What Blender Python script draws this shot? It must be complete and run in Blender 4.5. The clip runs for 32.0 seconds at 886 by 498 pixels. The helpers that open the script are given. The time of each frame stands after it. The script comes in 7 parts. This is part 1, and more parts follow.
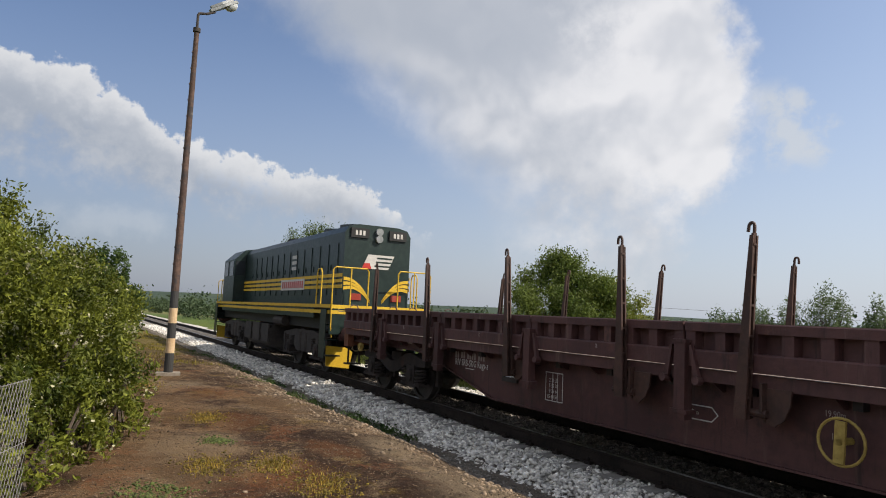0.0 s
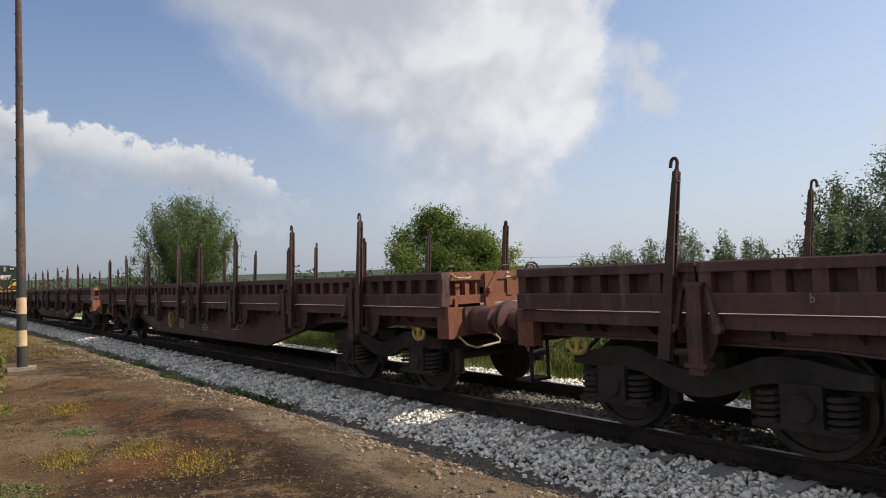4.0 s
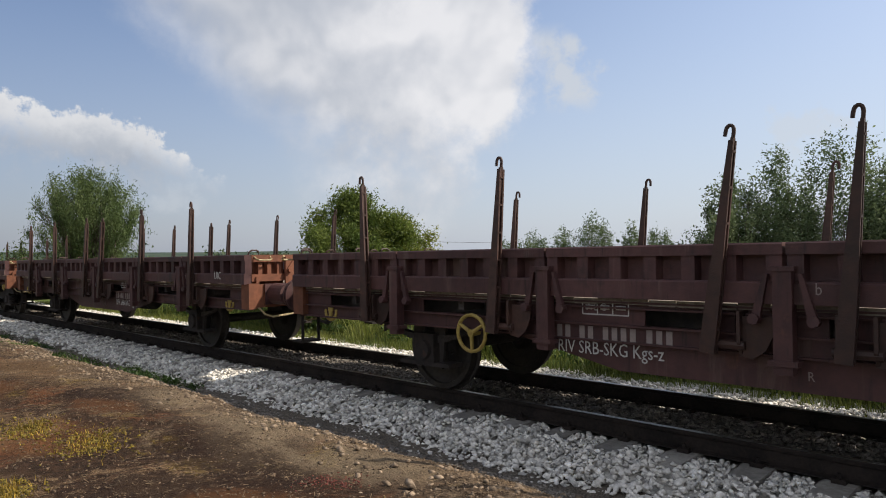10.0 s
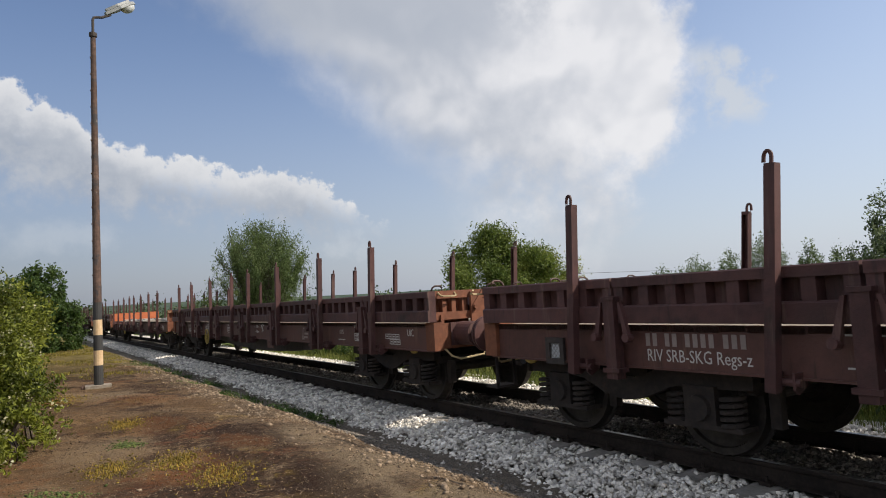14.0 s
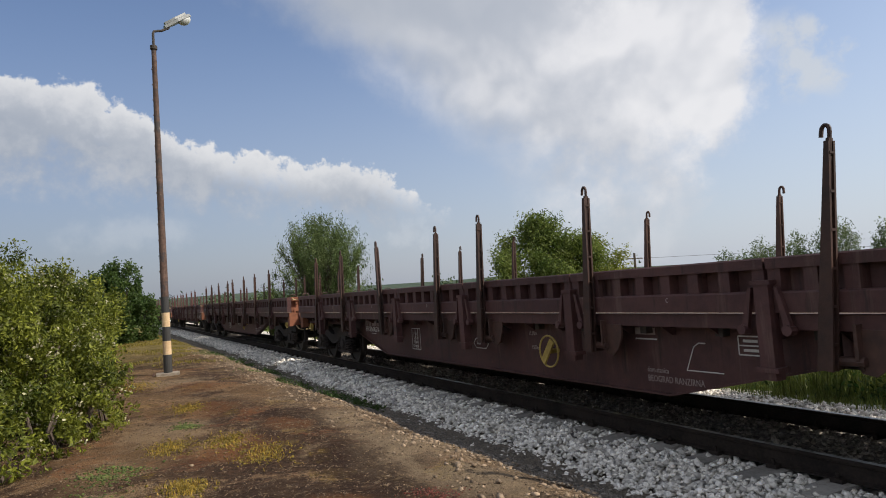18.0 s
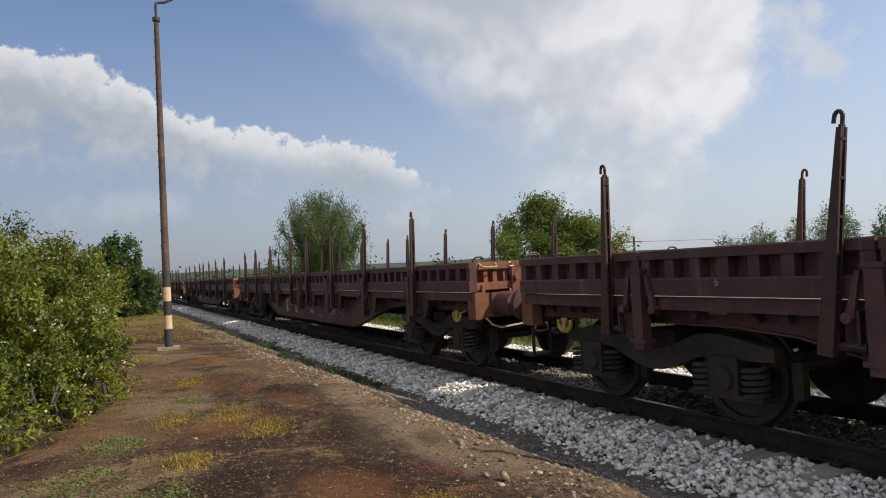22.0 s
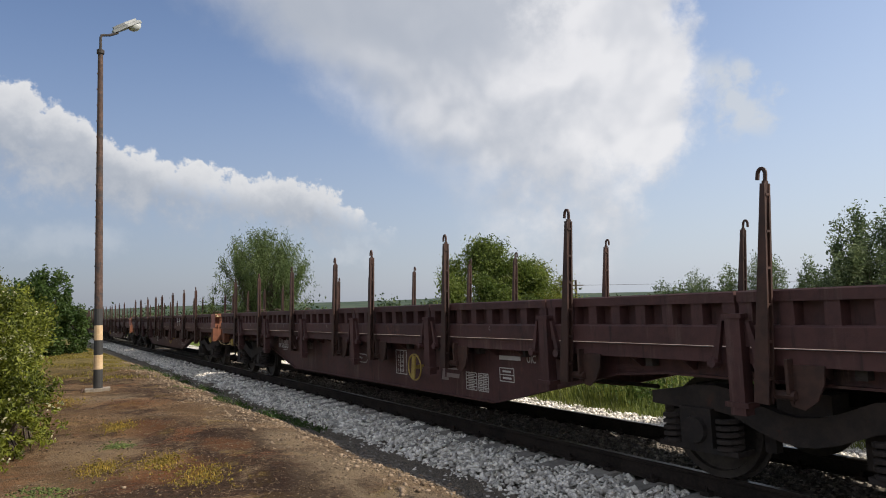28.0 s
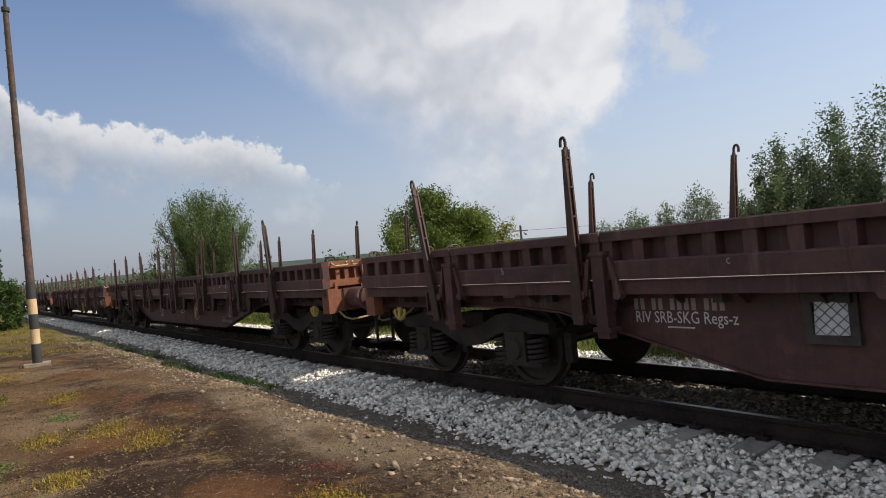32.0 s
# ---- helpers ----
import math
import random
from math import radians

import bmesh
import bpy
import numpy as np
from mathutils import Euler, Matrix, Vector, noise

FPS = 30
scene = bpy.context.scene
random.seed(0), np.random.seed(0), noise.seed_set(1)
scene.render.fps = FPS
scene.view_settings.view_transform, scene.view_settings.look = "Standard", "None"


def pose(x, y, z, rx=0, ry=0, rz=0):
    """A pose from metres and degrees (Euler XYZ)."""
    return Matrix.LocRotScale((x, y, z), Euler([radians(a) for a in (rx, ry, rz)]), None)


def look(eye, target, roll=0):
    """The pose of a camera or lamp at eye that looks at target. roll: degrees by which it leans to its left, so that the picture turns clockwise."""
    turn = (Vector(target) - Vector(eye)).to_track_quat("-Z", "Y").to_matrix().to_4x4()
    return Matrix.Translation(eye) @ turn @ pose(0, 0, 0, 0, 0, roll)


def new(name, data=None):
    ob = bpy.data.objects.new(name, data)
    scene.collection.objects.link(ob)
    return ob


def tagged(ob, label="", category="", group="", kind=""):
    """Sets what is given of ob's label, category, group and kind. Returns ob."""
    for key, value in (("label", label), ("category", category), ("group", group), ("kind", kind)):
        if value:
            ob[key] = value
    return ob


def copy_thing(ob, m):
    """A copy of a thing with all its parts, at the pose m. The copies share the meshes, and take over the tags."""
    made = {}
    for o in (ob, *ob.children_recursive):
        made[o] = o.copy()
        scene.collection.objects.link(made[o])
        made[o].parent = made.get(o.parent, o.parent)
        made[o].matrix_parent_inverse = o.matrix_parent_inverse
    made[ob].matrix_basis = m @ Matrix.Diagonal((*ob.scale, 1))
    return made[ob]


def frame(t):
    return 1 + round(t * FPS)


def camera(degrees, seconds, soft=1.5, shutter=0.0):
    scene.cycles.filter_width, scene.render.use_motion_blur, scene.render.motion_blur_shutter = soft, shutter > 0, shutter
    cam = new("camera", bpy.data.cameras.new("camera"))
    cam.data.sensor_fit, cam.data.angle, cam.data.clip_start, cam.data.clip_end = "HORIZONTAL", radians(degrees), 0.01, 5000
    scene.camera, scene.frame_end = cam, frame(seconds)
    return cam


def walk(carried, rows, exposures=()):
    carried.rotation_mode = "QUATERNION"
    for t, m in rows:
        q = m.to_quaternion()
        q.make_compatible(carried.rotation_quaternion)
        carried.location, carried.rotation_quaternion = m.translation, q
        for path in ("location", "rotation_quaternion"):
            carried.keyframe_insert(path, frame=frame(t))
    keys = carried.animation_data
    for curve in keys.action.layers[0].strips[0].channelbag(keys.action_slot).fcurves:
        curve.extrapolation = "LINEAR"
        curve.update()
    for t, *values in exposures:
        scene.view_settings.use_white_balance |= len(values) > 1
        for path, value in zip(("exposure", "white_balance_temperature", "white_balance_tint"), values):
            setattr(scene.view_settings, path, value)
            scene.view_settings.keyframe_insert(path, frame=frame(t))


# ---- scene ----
cam = camera(67.53, 32.0, soft=1.0)
PATH = [
    (0, (-6.684, 0.671, 1.615), (-1.859, 9.375, 2.589), 2.57),
    (0.5, (-6.709, 0.634, 1.604), (-2.005, 9.401, 2.607), 1.02),
    (1, (-6.721, 0.614, 1.620), (-2.256, 9.489, 2.760), 1.35),
    (1.5, (-6.730, 0.576, 1.610), (-2.303, 9.481, 2.652), 1.64),
    (2, (-6.722, 0.556, 1.619), (-2.220, 9.436, 2.563), 1.10),
    (2.5, (-6.664, 0.557, 1.606), (-1.636, 9.162, 2.421), -0.70),
    (3, (-6.581, 0.590, 1.596), (-0.712, 8.662, 2.225), -0.35),
    (3.5, (-6.578, 0.582, 1.594), (-0.364, 8.405, 2.031), -0.50),
    (4, (-6.561, 0.536, 1.605), (-0.249, 8.282, 2.011), -2.11),
    (4.5, (-6.570, 0.537, 1.642), (-0.422, 8.376, 2.506), -2.08),
    (6.5, (-6.546, 0.411, 1.577), (-0.482, 8.350, 2.019), -1.14),
    (7, (-6.488, 0.459, 1.575), (-0.428, 8.401, 2.014), -1.11),
    (7.5, (-6.499, 0.470, 1.567), (0.056, 8.012, 1.958), -1.49),
    (8, (-6.562, 0.422, 1.573), (0.237, 7.742, 2.005), -1.40),
    (8.5, (-6.580, 0.390, 1.570), (0.176, 7.744, 2.091), -1.12),
    (9, (-6.503, 0.491, 1.560), (0.470, 7.644, 2.035), -1.56),
    (9.5, (-6.539, 0.453, 1.559), (0.615, 7.437, 1.774), -0.63),
    (10, (-6.533, 0.459, 1.568), (0.673, 7.391, 1.700), -0.74),
    (10.5, (-6.519, 0.478, 1.566), (0.810, 7.281, 1.677), -1.07),
    (11, (-6.549, 0.410, 1.563), (0.715, 7.282, 1.625), -1.16),
    (11.5, (-6.488, 0.493, 1.555), (0.709, 7.436, 1.596), -0.99),
    (12, (-6.461, 0.575, 1.559), (1.112, 7.106, 1.521), -1.34),
    (12.5, (-6.498, 0.414, 1.572), (1.028, 6.996, 1.747), -3.82),
    (13, (-6.383, 0.241, 1.568), (-0.247, 8.136, 1.676), -3.21),
    (13.5, (-6.192, 0.221, 1.545), (-0.238, 8.255, 1.695), -5.31),
    (14, (-6.141, 0.169, 1.551), (-0.774, 8.575, 2.283), -3.15),
    (14.5, (-6.116, -0.129, 1.588), (-0.947, 8.344, 2.811), -6.08),
    (16.5, (-6.042, -0.520, 1.598), (-1.388, 8.285, 2.506), -5.11),
    (17, (-6.012, -0.463, 1.590), (-1.719, 8.521, 2.518), -4.71),
    (17.5, (-5.985, -0.348, 1.577), (-1.545, 8.581, 2.329), -3.66),
    (18, (-5.987, -0.420, 1.582), (-1.444, 8.468, 2.182), -4.02),
    (18.5, (-5.980, -0.424, 1.588), (-1.411, 8.451, 2.184), -3.84),
    (19, (-5.971, -0.425, 1.579), (-1.375, 8.432, 2.236), -4.16),
    (19.5, (-5.961, -0.445, 1.582), (-1.358, 8.413, 2.164), -4.51),
    (20, (-5.959, -0.438, 1.588), (-1.359, 8.430, 2.037), -3.60),
    (20.5, (-5.976, -0.419, 1.580), (-1.385, 8.462, 1.826), -2.94),
    (21, (-6.003, -0.407, 1.583), (-1.369, 8.454, 1.660), -2.95),
    (21.5, (-6.030, -0.406, 1.599), (-1.491, 8.503, 1.801), -2.96),
    (22, (-6.042, -0.380, 1.579), (-1.492, 8.520, 1.876), -2.97),
    (22.5, (-6.049, -0.416, 1.584), (-1.368, 8.408, 2.061), -4.12),
    (23, (-6.063, -0.431, 1.590), (-1.365, 8.387, 2.011), -3.83),
    (23.5, (-6.046, -0.415, 1.589), (-1.378, 8.414, 2.079), -2.76),
    (24, (-6.073, -0.454, 1.590), (-1.482, 8.416, 2.088), -3.06),
    (24.5, (-6.046, -0.376, 1.581), (-1.426, 8.485, 1.957), -3.01),
    (25, (-6.000, -0.328, 1.562), (-0.978, 8.310, 1.971), -2.71),
    (25.5, (-6.040, -0.390, 1.581), (-0.882, 8.171, 1.913), -3.52),
    (26, (-6.028, -0.372, 1.593), (-0.946, 8.227, 2.067), -2.59),
    (26.5, (-6.043, -0.404, 1.623), (-0.737, 8.036, 2.413), -0.99),
    (28.5, (-6.072, -0.442, 1.609), (-0.884, 8.066, 2.442), -3.15),
    (29, (-6.077, -0.545, 1.606), (-1.088, 8.088, 2.367), -4.66),
    (29.5, (-6.031, -0.462, 1.620), (-1.245, 8.288, 2.346), -4.83),
    (30, (-5.933, -0.306, 1.583), (-0.779, 8.238, 2.240), -4.92),
    (30.5, (-5.945, -0.251, 1.560), (-0.182, 7.900, 2.154), -4.29),
    (31, (-6.050, -0.368, 1.576), (0.047, 7.548, 1.990), -3.76),
    (31.5, (-6.066, -0.460, 1.589), (-0.007, 7.492, 1.843), -4.13),
    (32, (-6.033, -0.522, 1.585), (-0.118, 7.541, 1.668), -5.53),
]
walk(cam, [(t, look(eye, target, roll)) for t, eye, target, roll in PATH])

# seconds, metres along the track of the first wagon's head
TRAIN = [(0, 15.82), (1, 28.62), (2, 41.24), (3, 53.92), (4, 66.6), (7, 104.36),
         (8, 117.05), (9, 129.75), (10, 142.81), (11, 155.86), (12, 168.77), (13, 181.88),
         (14, 194.96), (17, 232.97), (18, 245.32), (19, 257.71), (20, 269.92), (21, 282.23),
         (22, 294.32), (23, 306.6), (24, 318.65), (25, 330.89), (26, 342.81), (29, 378.93),
         (30, 391.31), (31, 403.16), (32, 414.88)]

# ---------------------------------------------------------------- sky and sun
SUN_DIR = Vector((0.83, -0.80, 1.0)).normalized()
SUN_EL = math.asin(SUN_DIR.z)
SUN_AZ = math.atan2(SUN_DIR.x, SUN_DIR.y)


class Nodes:
    """Short ways to chain shader nodes."""

    def __init__(self, tree):
        self.tree = tree
        tree.nodes.clear()

    def add(self, kind, **props):
        n = self.tree.nodes.new(kind)
        for k, v in props.items():
            if k == "operation":
                n.operation = v
            elif k == "data_type":
                n.data_type = v
            elif k == "blend_type":
                n.blend_type = v
        return n

    def link(self, a, b):
        self.tree.links.new(a, b)

    def put(self, socket, value):
        if hasattr(value, "is_linked"):
            self.link(value, socket)
        else:
            socket.default_value = value

    def math(self, op, a, b=0.0, c=0.0, clamp=False):
        n = self.tree.nodes.new("ShaderNodeMath")
        n.operation, n.use_clamp = op, clamp
        for s, v in zip(n.inputs, (a, b, c)):
            self.put(s, v)
        return n.outputs[0]

    def step(self, value, lo, hi):
        n = self.tree.nodes.new("ShaderNodeMapRange")
        n.interpolation_type = "SMOOTHSTEP"
        self.put(n.inputs[0], value)
        n.inputs[1].default_value, n.inputs[2].default_value = lo, hi
        return n.outputs[0]

    def noise(self, vec, scale, detail=4.0, rough=0.55, distort=0.0):
        n = self.tree.nodes.new("ShaderNodeTexNoise")
        if vec is not None:
            self.link(vec, n.inputs["Vector"])
        n.inputs["Scale"].default_value = scale
        n.inputs["Detail"].default_value = detail
        n.inputs["Roughness"].default_value = rough
        n.inputs["Distortion"].default_value = distort
        return n.outputs[0]

    def mix(self, fac, a, b, blend="MIX"):
        n = self.tree.nodes.new("ShaderNodeMix")
        n.data_type, n.blend_type = "RGBA", blend
        self.put(n.inputs[0], fac)
        for s, v in ((n.inputs[6], a), (n.inputs[7], b)):
            self.put(s, (*v, 1.0) if isinstance(v, tuple) and len(v) == 3 else v)
        return n.outputs[2]

    def curve(self, value, points, lo, hi):
        """A curve through (x, y) points, with x from lo to hi and y as given."""
        ys = [p[1] for p in points]
        y0, y1 = min(ys) - 1, max(ys) + 1
        n = self.tree.nodes.new("ShaderNodeFloatCurve")
        cv = n.mapping.curves[0]
        while len(cv.points) > 2:
            cv.points.remove(cv.points[-1])
        flat = [((x - lo) / (hi - lo), (y - y0) / (y1 - y0)) for x, y in points]
        cv.points[0].location, cv.points[1].location = flat[0], flat[-1]
        for x, y in flat[1:-1]:
            cv.points.new(x, y)
        n.mapping.update()
        self.put(n.inputs[1], self.math("DIVIDE", self.math("SUBTRACT", value, lo), hi - lo, clamp=True))
        return self.math("MULTIPLY_ADD", n.outputs[0], y1 - y0, y0)


def build_world():
    world = bpy.data.worlds.new("sky")
    scene.world = world
    world.use_nodes = True
    n = Nodes(world.node_tree)
    out = n.add("ShaderNodeOutputWorld")
    sky = n.add("ShaderNodeTexSky")
    sky.sky_type, sky.sun_disc = "NISHITA", False
    sky.sun_elevation, sky.sun_rotation = SUN_EL, SUN_AZ
    sky.air_density, sky.dust_density, sky.ozone_density = 1.0, 1.6, 1.3
    geo = n.add("ShaderNodeTexCoord").outputs["Generated"]
    xyz = n.add("ShaderNodeSeparateXYZ")
    n.link(geo, xyz.inputs[0])
    x, y, z = xyz.outputs
    az = n.math("MULTIPLY", n.math("ARCTAN2", x, y), 57.2958)
    el = n.math("MULTIPLY", n.math("ARCSINE", z), 57.2958)
    big = n.noise(geo, 9.0, 7.0, 0.6)
    fine = n.noise(geo, 26.0, 8.0, 0.62)
    soft = n.noise(geo, 5.0, 3.0, 0.5)
    wob = n.math("ADD", n.math("MULTIPLY_ADD", big, 8.0, -4.0), n.math("MULTIPLY_ADD", fine, 11.0, -5.5))
    wob2 = n.math("ADD", n.math("MULTIPLY_ADD", big, 13.0, -6.5), n.math("MULTIPLY_ADD", fine, 5.0, -2.5))
    # the long bank of cumulus beside the lamp post
    up1 = n.curve(az, [(-50, 17), (-25, 20), (-6.2, 17.9), (-2.6, 17.4), (1.3, 16.1), (6.6, 13.2), (11, 12.3), (16, 11.3), (19.9, 11.1), (23.7, 9.5), (26.7, 7.6), (30, 4.0)], -50, 30)
    lo1 = n.curve(az, [(-50, 9), (-25, 11.5), (-6.2, 10.4), (-0.9, 10.2), (6.4, 8.9), (14, 8.0), (19, 7.0), (26.5, 6.6), (30, 6.0)], -50, 30)
    d1 = n.math("ADD", n.math("SUBTRACT", up1, el), n.math("MULTIPLY", wob, 0.55))
    c1 = n.math("MULTIPLY", n.step(d1, -0.15, 0.55), n.step(n.math("ADD", n.math("SUBTRACT", el, lo1), n.math("MULTIPLY", wob, 0.7)), -1.8, 2.6))
    c1 = n.math("MULTIPLY", c1, n.math("MULTIPLY", n.step(az, -60, -45), n.math("SUBTRACT", 1.0, n.step(az, 26.8, 28.5))))
    rim = n.math("SUBTRACT", 1.0, n.step(d1, 0.2, 3.4))
    # the wide cloud over the train
    left2 = n.curve(el, [(0, 41), (4, 38.5), (7, 36.5), (10, 34.5), (12.5, 30.8), (15, 26.8), (17.3, 23.6), (19.9, 21.4), (21.7, 17.2), (24.7, 13.2), (32, 4), (45, -10)], 0, 45)
    right2 = n.curve(el, [(0, 46), (3, 47.8), (5.7, 49.3), (8.3, 50), (10.6, 52.3), (14, 53.6), (16.4, 53.8), (20.6, 53.3), (28, 50), (45, 40)], 0, 45)
    dl = n.math("ADD", n.math("SUBTRACT", az, left2), n.math("MULTIPLY", wob2, 0.8))
    dr = n.math("ADD", n.math("SUBTRACT", right2, az), n.math("MULTIPLY", wob2, 0.9))
    body2 = n.math("MULTIPLY", n.step(dl, -4.5, 7.5), n.step(dr, -1.6, 2.2))
    low_fade = n.step(n.math("ADD", el, n.math("MULTIPLY", wob2, 1.6)), 3.0, 12.0)
    c2 = n.math("MULTIPLY", body2, n.math("MULTIPLY_ADD", low_fade, 0.75, 0.25))
    c2 = n.math("MULTIPLY", c2, n.math("SUBTRACT", 1.0, n.step(el, 40, 55)))
    # a wisp beside it, and a far puff
    wd = n.math("ADD", n.math("ABSOLUTE", n.math("SUBTRACT", n.math("SUBTRACT", az, 56.6), n.math("MULTIPLY", n.math("SUBTRACT", 15.6, el), 0.55))), n.math("MULTIPLY", wob, 0.7))
    c3 = n.math("MULTIPLY", n.math("SUBTRACT", 1.0, n.step(wd, 0.2, 2.6)), n.math("MULTIPLY", n.step(el, 11.6, 13.5), n.math("SUBTRACT", 1.0, n.step(el, 17.5, 19.5))))
    pd = n.math("ADD", n.math("SQRT", n.math("ADD", n.math("POWER", n.math("MULTIPLY", n.math("SUBTRACT", az, 74.5), 0.6), 2.0), n.math("POWER", n.math("SUBTRACT", el, 9.6), 2.0))), n.math("MULTIPLY", wob, 0.6))
    c4 = n.math("MULTIPLY", n.math("SUBTRACT", 1.0, n.step(pd, 0.4, 1.9)), 0.6)
    sd = n.math("ADD", n.math("SQRT", n.math("ADD", n.math("POWER", n.math("MULTIPLY", n.math("SUBTRACT", az, 24.2), 0.55), 2.0), n.math("POWER", n.math("SUBTRACT", el, 4.9), 2.0))), n.math("MULTIPLY", wob, 0.4))
    c5 = n.math("MULTIPLY", n.math("SUBTRACT", 1.0, n.step(sd, 0.3, 1.6)), 0.45)
    # scattered clouds added over the unseen rest of the sky, to lift the skylight
    rest = n.math("MULTIPLY", n.step(n.math("ADD", n.math("MULTIPLY", soft, 0.7), n.math("MULTIPLY", big, 0.3)), 0.38, 0.54),
                  n.math("MAXIMUM", n.step(n.math("ABSOLUTE", n.math("SUBTRACT", az, 24.0)), 62, 75), n.step(el, 27, 40)))
    ld = n.math("ADD", n.math("SQRT", n.math("ADD", n.math("POWER", n.math("MULTIPLY", n.math("SUBTRACT", az, 2.5), 0.3), 2.0), n.math("POWER", n.math("SUBTRACT", el, 6.2), 2.0))), n.math("MULTIPLY", wob2, 0.4))
    c5 = n.math("MAXIMUM", c5, n.math("MULTIPLY", n.math("SUBTRACT", 1.0, n.step(ld, 0.2, 1.8)), 0.4))
    small = n.math("MAXIMUM", n.math("MAXIMUM", c3, c4), c5)
    # colours
    haze = n.math("SUBTRACT", 1.0, n.step(el, -4.0, 26.0))
    base = n.mix(1.0, sky.outputs[0], n.mix(n.step(az, -35, 75), (0.67, 0.68, 0.765), (1.12, 1.08, 1.12)), "MULTIPLY")
    base = n.mix(n.math("MULTIPLY", haze, 0.8), base, n.mix(n.step(az, -20, 70), (0.268 * HAZE, 0.298 * HAZE, 0.380 * HAZE), (0.58 * HAZE, 0.635 * HAZE, 0.74 * HAZE)))
    # thin veil on the sunny side
    base = n.mix(n.math("MULTIPLY", n.step(az, 20, 85), 0.25), base, (0.55 * HAZE, 0.64 * HAZE, 0.76 * HAZE))
    g1 = n.math("ADD", n.math("MULTIPLY", rim, 0.8), n.math("MULTIPLY", n.step(fine, 0.35, 0.7), 0.25), clamp=True)
    col1 = n.mix(g1, (0.40 * CL, 0.44 * CL, 0.51 * CL), (0.82 * CL, 0.82 * CL, 0.83 * CL))
    # bright heads with grey undersides: the cloud's mass a little above against the mass here
    lift = n.add("ShaderNodeVectorMath", operation="ADD")
    n.link(geo, lift.inputs[0])
    lift.inputs[1].default_value = (0.0, 0.0, 0.035)
    here, above = n.noise(geo, 7.0, 3.5, 0.45, 0.2), n.noise(lift.outputs[0], 7.0, 3.5, 0.45, 0.2)
    puffs = n.step(n.math("SUBTRACT", here, above), -0.10, 0.11)
    shade2 = n.math("MULTIPLY_ADD", puffs, 0.48, 0.12)
    shade2 = n.math("ADD", shade2, n.math("MULTIPLY", n.step(n.math("ADD", n.math("ADD", az, n.math("MULTIPLY", el, 0.6)), n.math("MULTIPLY", wob, 1.6)), 38.0, 60.0), 0.46), clamp=True)
    crown = n.math("MULTIPLY", n.step(n.math("ADD", el, n.math("MULTIPLY", wob2, 0.35)), 18.0, 24.0), n.math("SUBTRACT", 1.0, n.step(n.math("ADD", az, n.math("MULTIPLY", wob, 1.2)), 36.0, 47.0)))
    shade2 = n.math("MULTIPLY", shade2, n.math("MULTIPLY_ADD", crown, -0.8, 1.0))
    col2 = n.mix(shade2, (0.47 * CL, 0.505 * CL, 0.57 * CL), (0.90 * CL, 0.89 * CL, 0.90 * CL))
    colour = n.mix(n.math("MULTIPLY", small, 0.75), base, (0.66 * CL, 0.69 * CL, 0.73 * CL))
    colour = n.mix(n.math("MULTIPLY", rest, 0.85), colour, (0.74 * CL, 0.76 * CL, 0.80 * CL))
    colour = n.mix(n.math("MULTIPLY", c1, 0.92), colour, col1)
    colour = n.mix(n.math("MULTIPLY", c2, 0.9), colour, col2)
    bg = n.add("ShaderNodeBackground")
    n.link(colour, bg.inputs[0])
    bg.inputs[1].default_value = SKY_STRENGTH
    n.link(bg.outputs[0], out.inputs[0])


SKY_STRENGTH = 0.15
HAZE, CL = 6.6, 6.4
build_world()

sun = new("sun", bpy.data.lights.new("sun", "SUN"))
sun.data.energy, sun.data.angle, sun.data.color = 4.9, radians(0.6), (1.0, 0.90, 0.76)
sun.matrix_world = look(SUN_DIR * 60, (0, 0, 0))
scene.view_settings.exposure = 0.0

